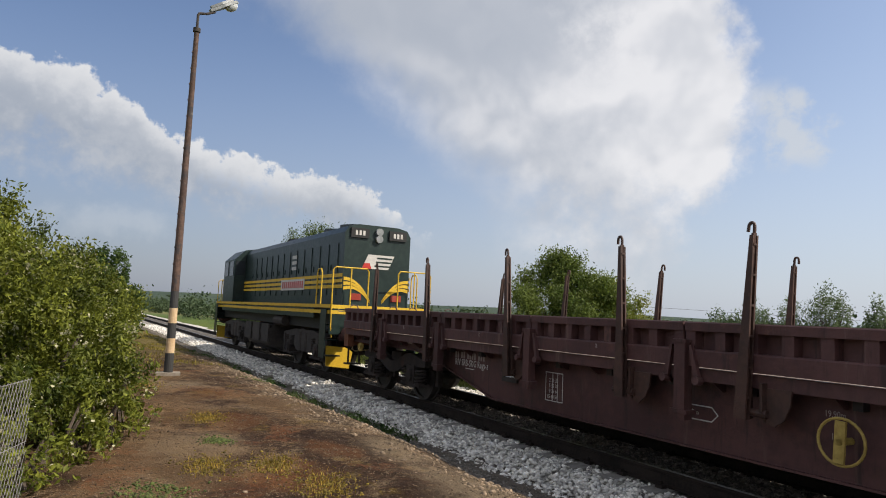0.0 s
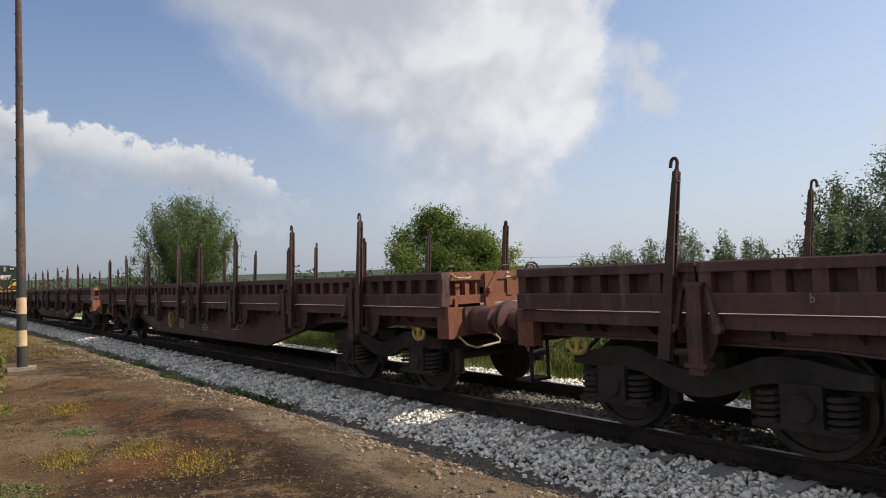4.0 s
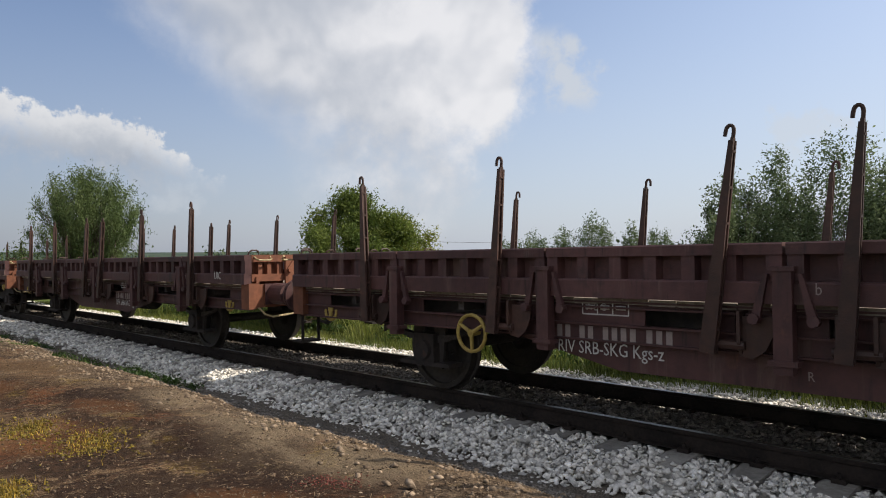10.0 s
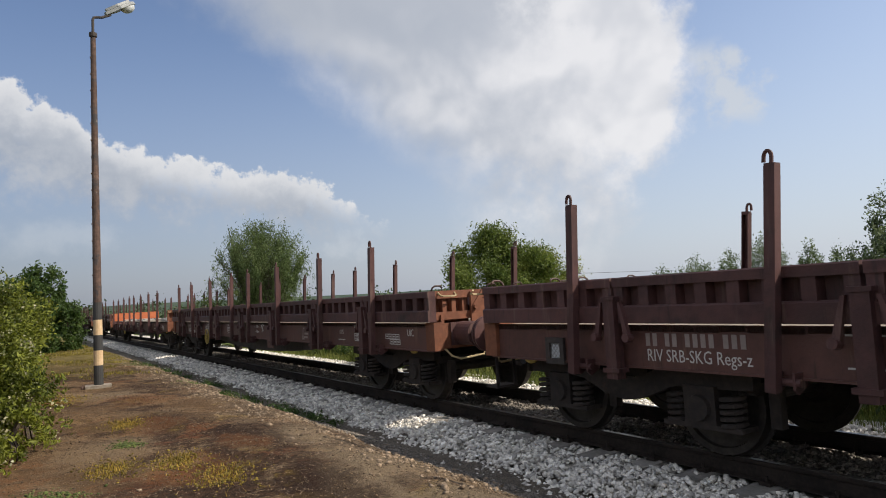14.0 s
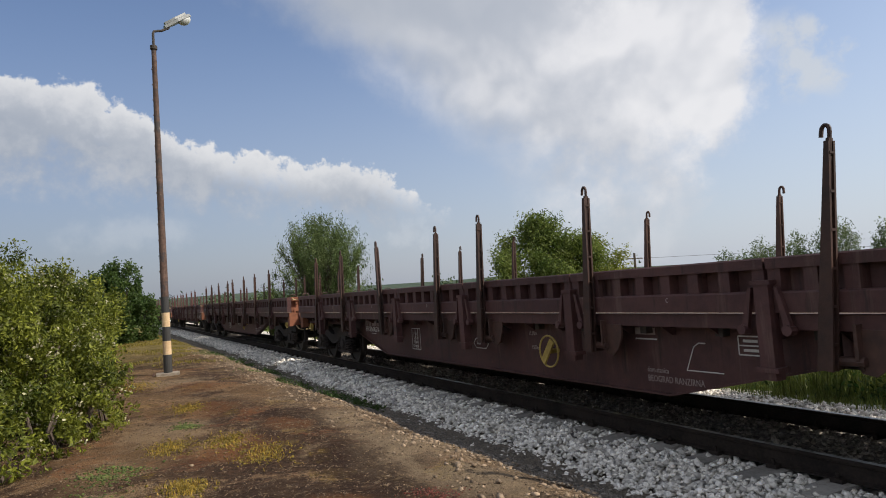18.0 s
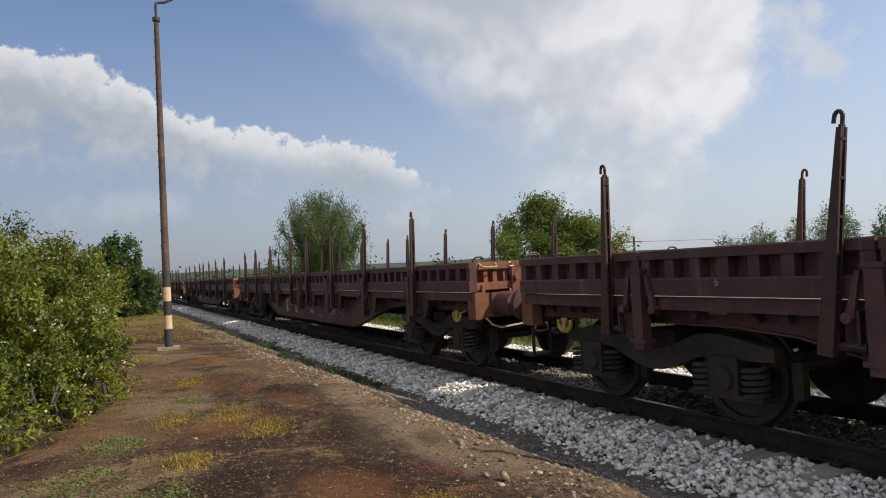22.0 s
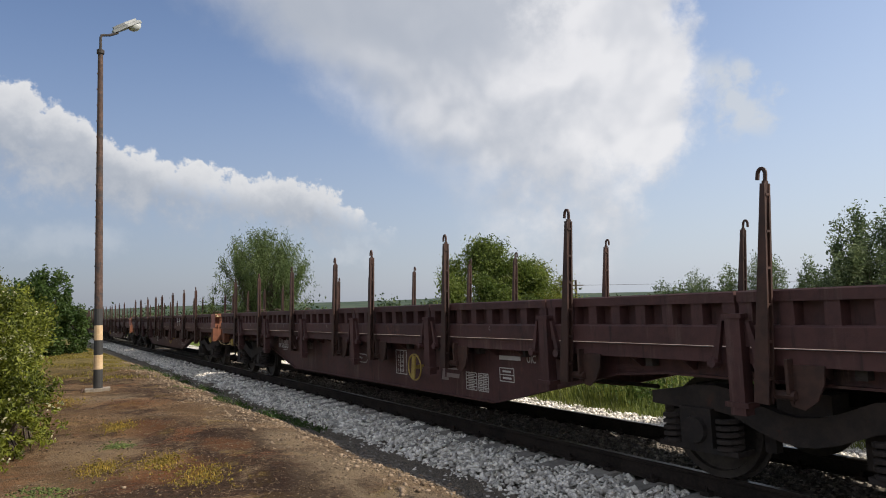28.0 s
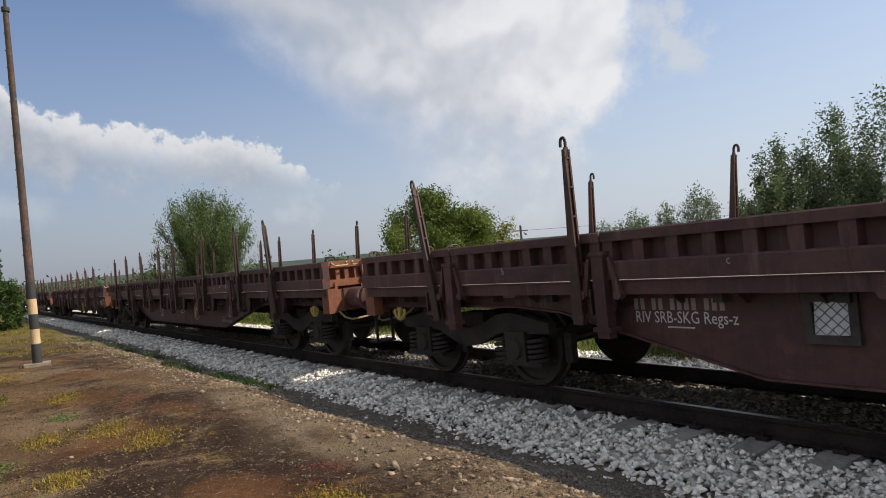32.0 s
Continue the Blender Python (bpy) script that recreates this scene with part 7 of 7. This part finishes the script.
tree("walnut_tree", "low spreading yellow-green tree", tx, ty, 3.1, 3.6, M_LEAF_PALE, 29, 34000, 0.088, 0.36, "mound", 0.66, low=0.05)
for k, (az, el, wd) in enumerate(((53.3, 2.1, 3.0), (55.6, 2.3, 2.8), (58.4, 3.5, 2.7), (61.6, 2.6, 2.0), (63.6, 2.4, 2.2), (50.9, 1.2, 2.6))):
    tx, ty = eye_place(az, 46)
    tree("orchard_tree", "small grey-green orchard tree", tx, ty, 3.0 + 46 * math.tan(radians(el)), wd, M_LEAF_FAR, 40 + k, 8000, 0.15, 0.35, "spiky", 0.5, 1.2, "orchard trees beyond the track", low=0.05, shoots=40)
for k, (az, d, el, wd) in enumerate(((69.3, 10.4, 6.2, 1.15), (72.6, 11.2, 7.6, 1.5), (77.0, 10.8, 8.9, 2.0), (83.0, 11.0, 8.5, 2.0), (90.5, 10.8, 8.2, 2.3))):
    tx, ty = eye_place(az, d, -6.45, 0.5)
    tree("plum_tree", "loose grey-green fruit tree beside the track", tx, ty, 1.95 + d * math.tan(radians(el)), wd, M_LEAF_FAR, 60 + k, 42000, 0.047, 0.45, "spiky", 0.5, 1.4, "fruit trees beside the track", low=0.05, shoots=46)


def hedge(name, label, blobs, mat, leaves, size, seed, blossoms=0, aspect=0.55):
    """A dense bush: clumps of leaves on overlapping mounds, with stems inside."""
    r2 = np.random.default_rng(seed)
    b = np.array(blobs)
    vol = b[:, 3] * b[:, 4] * b[:, 5]
    which = r2.choice(len(b), leaves, p=vol / vol.sum())
    u = r2.normal(size=(leaves, 3))
    u /= np.linalg.norm(u, axis=1, keepdims=True)
    # small clumps on the surface give the outline its lumps
    clump = r2.normal(size=(len(b), 84, 3))
    clump /= np.linalg.norm(clump, axis=2, keepdims=True)
    ci = r2.integers(0, 84, leaves)
    pick = clump[which, ci]
    reach = 0.68 + 0.40 * r2.random((len(b), 84))
    d = pick + u * (0.05 + 0.15 * r2.random((leaves, 1)))
    rad = reach[which, ci][:, None] * (0.84 + 0.18 * r2.random((leaves, 1)) ** 0.6)
    p = b[which, :3] + d * rad * b[which, 3:6]
    g = ground_height(p[:, 0], p[:, 1])
    p = p[p[:, 2] > g + 0.02]
    t = thing(name, label, "bush", m=Matrix())
    part("leaves", leaf_mesh("leaves", p, size, mat, aspect, 0.4), None, t)
    if blossoms:
        q = p[r2.integers(0, len(p), blossoms)] + r2.normal(size=(blossoms, 3)) * 0.03
        q = np.repeat(q, 7, axis=0) + r2.normal(size=(blossoms * 7, 3)) * 0.03
        tagged(part("seed_head", leaf_mesh("seed_head", q, 0.035, M_BLOSSOM, 0.8, 0.5), None, t, "pale dry seed clusters"), kind="stuff")
    bm = bmesh.new()
    for x, y, z, rx, ry, rz in blobs:
        for k in range(5):
            a = r2.random() * math.tau
            gx, gy = x + 0.25 * math.cos(a), y + 0.25 * math.sin(a)
            g0 = float(ground_height(np.array(gx), np.array(gy)))
            tube(bm, [(gx, gy, g0 - 0.05), (x + rx * 0.25 * math.cos(a), y + ry * 0.25 * math.sin(a), z), (x + rx * 0.45 * math.cos(a), y + ry * 0.45 * math.sin(a), z + rz * 0.4)], [0.03, 0.022, 0.012], 5)
    tagged(part("stem", bm, M_BARK, t), kind="stuff")
    return t


hedge("hedge_bush", "dense yellow-green conifer hedge with pale seed heads", [(-6.95, 9.3, 0.85, 1.05, 1.2, 1.05), (-7.1, 10.9, 1.15, 1.2, 1.3, 1.35), (-7.8, 9.2, 1.32, 1.2, 1.4, 1.46), (-6.75, 12.2, 0.95, 0.95, 1.2, 1.2), (-7.9, 12.0, 1.25, 1.3, 1.6, 1.5),
      (-7.6, 7.9, 0.55, 0.8, 0.9, 0.85), (-6.95, 7.0, 0.25, 0.42, 0.6, 0.45), (-6.7, 7.9, 0.35, 0.5, 0.6, 0.55), (-6.25, 9.2, 0.5, 0.55, 0.55, 0.6), (-6.35, 8.5, 0.35, 0.45, 0.5, 0.45), (-7.15, 6.6, 0.2, 0.4, 0.45, 0.35), (-8.35, 7.6, 0.85, 0.9, 1.2, 1.25), (-6.5, 9.5, 0.45, 0.5, 0.7, 0.55), (-6.75, 13.6, 0.8, 0.8, 1.0, 1.0)], M_LEAF_BUSH, 215000, 0.058, 5, 1500, 0.40)
hedge("lilac_bush", "dark green rounded lilac bush", [(-6.0, 33.0, 1.6, 1.4, 1.5, 1.95), (-5.35, 33.5, 1.7, 1.45, 1.6, 2.0), (-6.6, 34.5, 1.6, 1.4, 1.5, 1.9), (-5.0, 35.5, 1.2, 1.3, 1.5, 1.5)], M_LEAF_BUSH2, 34000, 0.13, 6)
hedge("elder_bush", "bright green shrub behind the hedge", [(-6.5, 20.0, 1.3, 1.0, 1.6, 1.3), (-6.9, 17.5, 1.2, 1.0, 1.6, 1.35), (-7.3, 22.5, 1.4, 1.2, 1.8, 1.5)], M_LEAF_BUSH, 9000, 0.11, 8)
hedge("undergrowth", "low green undergrowth beside the far track", [(-6.2, 44, 0.6, 1.6, 4.0, 1.2), (-7.0, 56, 1.0, 2.0, 6.0, 2.0), (-7.5, 75, 1.0, 2.4, 9.0, 2.2), (-8, 100, 1, 3, 14, 2.6)], M_LEAF_BUSH2, 16000, 0.22, 9)


def far_woods(name, label, count, place, height, leaves, size, seed):
    r2 = np.random.default_rng(seed)
    pts = []
    for k in range(count):
        x, y = place(r2)
        h = height * (0.6 + 0.7 * r2.random())
        c = np.array([x, y, float(ground_height(np.array(x), np.array(y))) + h * 0.45])
        pts.append(c + r2.normal(size=(leaves, 3)) * np.array([h * 0.3, h * 0.35, h * 0.27]))
    tagged(new(name, leaf_mesh(name, np.concatenate(pts), size, M_WOODS, 0.6, 0.4)), label, "woods", kind="stuff")


far_woods("scrub_beyond_track", "green scrub along the far side of the track", 34, lambda r: (6 + 14 * r.random(), 52 + 130 * r.random() ** 1.3), 2.6, 420, 0.34, 71)
far_woods("distant_tree_line", "distant dark green tree line", 120, lambda r: (lambda a, d: (d * math.sin(a), d * math.cos(a)))(radians(r.uniform(-4, 95)), r.uniform(260, 420)), 7.0, 170, 1.5, 72)


# ---------------------------------------------------------------- lamp post
def build_lamp_post():
    x, y = -4.88, 14.95
    z = float(ground_height(np.array(x), np.array(y)))
    post = thing("street_lamp", "tall rusty lamp post with black and pale bands at its foot", "street lamp", m=pose(x, y, z))
    bm = bmesh.new()
    prism(bm, [(-0.25, -0.20), (0.20, -0.22), (0.24, 0.14), (0.10, 0.21), (-0.22, 0.19)], "z", -0.10, 0.05)
    foot = part("concrete_foot", bm, M_CONCRETE, post, "worn concrete footing", bevel=0.035)
    bm = bmesh.new()
    tube(bm, [(-0.30, -0.02, -0.12), (-0.29, -0.02, 0.02), (-0.27, -0.01, 0.06)], 0.022, 8)
    part("cable_pipe", bm, M_POLE, foot, "rusty cable pipe stub")
    def r_at(h):
        return 0.088 - 0.040 * h / 7.4
    cuts = [0.05, 0.43, 0.72, 1.02, 1.32, 1.66]
    for k, (a, b) in enumerate(zip(cuts, cuts[1:])):
        bm = bmesh.new()
        rod(bm, (0, 0, a), (0, 0, b), r_at(a), r_at(b), 16)
        part("painted_band", bm, M_BAND_PALE if k % 2 else M_BAND_DARK, post, "pale yellow band" if k % 2 else "black band", smooth=False)
    bm = bmesh.new()
    rod(bm, (0, 0, 1.66), (0, 0, 7.09), r_at(1.66), r_at(7.09), 16)
    for k in range(14):
        h = 2.2 + k * 0.34
        rod(bm, (-r_at(h) - 0.012, -0.02, h), (-r_at(h) + 0.02, -0.02, h), 0.018, 0.018, 6)
    part("pole", bm, M_POLE, post, "rust-streaked steel pole")
    bm = bmesh.new()
    rod(bm, (0, 0, 7.07), (0, 0, 7.15), 0.075, 0.075, 12)
    tube(bm, [(0, 0, 7.1), (0, 0, 7.43), (0.02, 0.005, 7.48), (0.08, 0.015, 7.50), (0.17, 0.03, 7.52), (0.34, 0.06, 7.62)], 0.028, 8)
    part("arm", bm, M_STEEL_DARK, post)
    bm = bmesh.new()
    prism(bm, [(-0.05, 0.0), (0.05, 0.0), (0.12, 0.32), (0.12, 0.60), (0.0, 0.70), (-0.12, 0.60), (-0.12, 0.32)], "z", 0.0, 0.06)
    prism(bm, [(-0.03, 0.05), (0.03, 0.05), (0.09, 0.3), (0.08, 0.58), (-0.08, 0.58), (-0.09, 0.3)], "z", 0.07, 0.12)
    head = part("lamp_head", bm, M_ALU, post, "grey alloy lamp head", Matrix.Translation((0.26, 0.055, 7.59)) @ pose(0, 0, 0, 0, 0, -80) @ pose(0, 0, 0, 34), bevel=0.02)
    bm = bmesh.new()
    bmesh.ops.create_uvsphere(bm, u_segments=16, v_segments=10, radius=0.13)
    bmesh.ops.transform(bm, matrix=Matrix.Translation((0, 0.50, -0.01)) @ Matrix.Diagonal((0.85, 1.15, 0.85, 1)), verts=bm.verts)
    part("glass_bowl", bm, material("milky_glass", ((0.42, 0.44, 0.44), (0.58, 0.60, 0.60)), 0.25, 0.0, (6, 30), 0.0), head, "milky glass bowl", smooth=True)


build_lamp_post()


# ---------------------------------------------------------------- wire fence
M_POST = material("white_post_paint", ((0.40, 0.39, 0.36), (0.62, 0.60, 0.56)), 0.7, 0.0, (4.0, 30.0), 0.3, 40, marks=[((0.25, 0.22, 0.18), 0.6, 6.0)])


def build_fence():
    g, top = 0.15, 1.05
    fence = thing("wire_fence", "low chain-link fence with pale concrete posts", "fence", m=pose(-7.1, 5.5, 0, 0, 0, -17.5))
    for y in (-2.6, 0.0):
        bm = bmesh.new()
        rod(bm, (0, 0, -0.1), (0, 0, top - g - 0.01), 0.050, 0.046, 14)
        post = part("post", bm, M_POST, fence, "pale round post", pose(-0.05, y, g))
        bm = bmesh.new()
        rod(bm, (0, 0, top - g - 0.02), (0, 0, top - g + 0.03), 0.056, 0.056, 14)
        bmesh.ops.create_uvsphere(bm, u_segments=14, v_segments=9, radius=0.05, matrix=Matrix.Translation((0, 0, top - g + 0.035)))
        part("cap", bm, M_POST, post, "white rounded cap", smooth=True)
    bm = bmesh.new()
    r, step, slope, y0, y1 = 0.0021, 0.055, 0.5, -3.4, 0.75
    za, zb = 0.10, top - 0.01
    run = (zb - za) * slope
    for s in (-1, 1):
        for k in range(int((y1 - y0 + 2 * run) / step)):
            lo = y0 - run + k * step
            hi = lo + run
            # wires are cut off at both ends of the mesh
            a, b = max(lo, y0), min(hi, y1)
            if a >= b:
                continue
            ha, hb = za + (a - lo) / slope, za + (b - lo) / slope
            if s < 0:
                ha, hb = za + zb - ha, za + zb - hb
            rod(bm, (s * 0.003, a, ha), (s * 0.003, b, hb), r, r, 4, False)
    for z in (0.2, 0.6, top - 0.02):
        rod(bm, (0, y0, z), (0, y1, z), 0.003, 0.003, 4)
    part("wire_mesh", bm, M_WIRE, fence, "grey chain-link mesh")


build_fence()


# ---------------------------------------------------------------- grass and weeds
def blades(name, label, pts, height, width, mat, lean=0.35):
    n = len(pts)
    a = rng.random(n) * math.tau
    h = (height * (0.45 + 0.9 * rng.random(n)))
    d = np.stack([np.cos(a), np.sin(a), np.zeros(n)], -1)
    side = np.stack([-np.sin(a), np.cos(a), np.zeros(n)], -1) * (width * (0.6 + 0.8 * rng.random(n)))[:, None]
    up = np.stack([np.zeros(n), np.zeros(n), np.ones(n)], -1)
    bend = (lean * rng.random(n) * h)[:, None]
    v = np.stack([pts - side, pts + side, pts + side * 0.7 + up * (h * 0.55)[:, None] + d * bend * 0.4, pts - side * 0.7 + up * (h * 0.55)[:, None] + d * bend * 0.4, pts + up * h[:, None] + d * bend], 1)
    b = (np.arange(n) * 5)[:, None]
    tri = np.concatenate([b + [0, 1, 2], b + [0, 2, 3], b + [3, 2, 4]], 1).reshape(-1, 3)
    tagged(new(name, raw_mesh(name, v.reshape(-1, 3), tri, mat)), label, "grass", kind="stuff")


def scatter(x0, x1, y0, y1, n, power=1.0):
    p = np.stack([x0 + (x1 - x0) * rng.random(n) ** power, rng.uniform(y0, y1, n), np.zeros(n)], -1)
    p[:, 2] = ground_height(p[:, 0], p[:, 1]) - 0.01
    return p


def thin_out(p, scale, level, seed):
    keep = [noise.noise(Vector((a * scale + seed, b * scale, seed))) > level for a, b in p[:, :2]]
    return p[np.array(keep)]


blades("bank_grass", "rough green grass beyond the track", scatter(2.0, 9.0, -1, 34, 54000, 1.4), 0.20, 0.006, M_GRASS, 0.7)
blades("tall_weeds", "tall rank weeds beyond the track", thin_out(scatter(2.6, 8.0, 0, 30, 22000, 1.4), 0.6, -0.05, 3), 0.55, 0.010, M_GRASS, 0.8)
def bank_weeds():
    """Low leafy weeds and brambles along the far side of the track."""
    r2 = np.random.default_rng(91)
    pts = []
    for k in range(150):
        x, y, h = 3.0 + 3.0 * r2.random() ** 1.4, r2.uniform(-1, 34), r2.uniform(0.25, 0.85)
        q = r2.normal(size=(150, 3)) * np.array([0.22, 0.28, h * 0.32]) + np.array([x, y, float(ground_height(np.array(x), np.array(y))) + h * 0.5])
        pts.append(q[q[:, 2] > -0.33])
    tagged(new("bank_weeds", leaf_mesh("bank_weeds", np.concatenate(pts), 0.10, M_LEAF_BUSH2, 0.4, 0.8)), "dark leafy weeds beyond the track", "weeds", kind="stuff")


bank_weeds()
blades("meadow_grass", "meadow grass further off", scatter(8.5, 30, 2, 60, 20000), 0.42, 0.014, M_GRASS, 0.6)
patches = [(-4.73, 6.01, 0.24), (-4.93, 6.83, 0.22), (-5.46, 7.12, 0.22), (-5.05, 9.6, 0.2), (-4.3, 3.2, 0.18), (-5.5, 5.2, 0.16), (-5.6, 13.0, 0.4)]
def cushions(name, label, spots, each, size, mat):
    """Low moss: many flat crumbs in loose patches."""
    c = np.concatenate([np.stack([rng.normal(x, r * 0.55, each), rng.normal(y, r * 0.85, each), np.zeros(each)], -1) for x, y, r in spots])
    c[:, 2] = ground_height(c[:, 0], c[:, 1]) + 0.002
    tagged(new(name, stones(c, size * (0.5 + rng.random(len(c))), mat, name)), label, "moss", kind="stuff")


tuft = np.concatenate([np.stack([rng.normal(x, r * 0.5, 330), rng.normal(y, r * 0.75, 330), np.zeros(330)], -1) for x, y, r in patches])
tuft[:, 2] = ground_height(tuft[:, 0], tuft[:, 1]) - 0.004
blades("dry_tufts", "short dry yellow grass tufts", tuft, 0.034, 0.004, M_GRASS_TUFT, 1.1)
cushions("yellow_moss", "yellow-green moss crumbs on bare earth", patches, 420, 0.010, M_MOSS)
green_spots = [(-6.0, 6.2, 0.26), (-6.25, 5.2, 0.30), (-5.75, 4.4, 0.22), (-2.9, 12.5, 0.2), (-3.1, 15.0, 0.3), (-5.2, 8.1, 0.14), (-3.2, 21, 0.4)]
cushions("green_moss", "low green moss and weeds on bare earth", green_spots, 420, 0.012, M_MOSS_GREEN)
def edge_weeds():
    """Small leafy weeds in the dark gravel along the ballast."""
    r2 = np.random.default_rng(95)
    pts = []
    for x, y, r in ((-2.55, 9.6, 0.25), (-2.75, 10.3, 0.3), (-2.9, 12.4, 0.3), (-2.8, 15.2, 0.35), (-2.75, 18.0, 0.4), (-3.0, 22.0, 0.6)):
        for k in range(9):
            cx, cy, h = x + r2.normal(0, r * 0.45), y + r2.normal(0, r * 1.3), r2.uniform(0.04, 0.13)
            pts.append(r2.normal(size=(45, 3)) * np.array([0.07, 0.10, h * 0.35]) + np.array([cx, cy, float(ground_height(np.array(cx), np.array(cy))) + h * 0.45]))
    tagged(new("edge_weeds", leaf_mesh("edge_weeds", np.concatenate(pts), 0.05, M_LEAF_BUSH2, 0.4, 0.9)), "small green weeds in dark gravel", "weeds", kind="stuff")


edge_weeds()
k = 9000
c = np.stack([rng.uniform(-7.4, -2.8, k), 1.6 + 13 * rng.random(k) ** 1.3, np.zeros(k)], -1)
c[:, 2] = ground_height(c[:, 0], c[:, 1]) + 0.004
ang, ln = rng.random(k) * math.tau, 0.008 + 0.03 * rng.random(k) ** 2
d = np.stack([np.cos(ang), np.sin(ang), rng.normal(0, 0.12, k)], -1) * ln[:, None]
w = np.stack([-np.sin(ang), np.cos(ang), np.zeros(k)], -1) * 0.0022
up = np.array([0, 0, 0.003])
v = np.stack([c - d - w, c - d + w, c + d + w, c + d - w, c + up], 1)
f = np.array([(0, 1, 4), (1, 2, 4), (2, 3, 4), (3, 0, 4)])
tri = (f[None] + (np.arange(k) * 5)[:, None, None]).reshape(-1, 3)
tagged(new("dry_litter", raw_mesh("dry_litter", v.reshape(-1, 3), tri, M_LITTER)), "dry stalks and litter on bare earth", "litter", kind="stuff")
blades("verge_grass", "dry yellow-green verge grass", thin_out(scatter(-6.8, -3.2, 17, 45, 16000), 0.5, 0.0, 5), 0.07, 0.009, M_GRASS_DRY, 0.9)


# ---------------------------------------------------------------- telegraph pole and wires
def build_telegraph():
    x, y = eye_place(43.6, 62)
    z = float(ground_height(np.array(x), np.array(y)))
    t = thing("telegraph_pole", "thin wooden telegraph pole in a field", "telegraph pole", m=pose(x, y, z))
    top = 1.6 + 62 * math.tan(radians(1.85)) - z
    bm = bmesh.new()
    rod(bm, (0, 0, -0.2), (0, 0, top), 0.13, 0.10, 10)
    part("pole", bm, M_BARK, t)
    bm = bmesh.new()
    box(bm, -0.9, 0.9, -0.05, 0.05, top - 0.55, top - 0.45)
    part("crossarm", bm, M_BARK, t)
    bm = bmesh.new()
    for s in (-0.8, 0.8):
        rod(bm, (s, 0, top - 0.5), (s + 60, -12, top - 1.1), 0.012, 0.012, 4)
    part("wire", bm, M_HOSE, t)


build_telegraph()


def motions():
    """The train runs by, every vehicle and its wheels."""
    grid = [k * 0.5 for k in range(65)]
    for vehicle, offset in WAGONS + [(LOCO, LOCO_OFFSET)]:
        walk(vehicle, [(t, pose(0, SPLINE[round(t * FPS)] + offset, 0)) for t in grid])
        for ob in vehicle.children_recursive:
            if ob.name.split(".")[0] == "wheelset":
                radius = ob.location.z
                home = ob.matrix_basis.copy()
                walk(ob, [(t, home @ Matrix.Rotation(a, 4, "X")) for t, a in wheel_rows(offset, radius)])


motions()
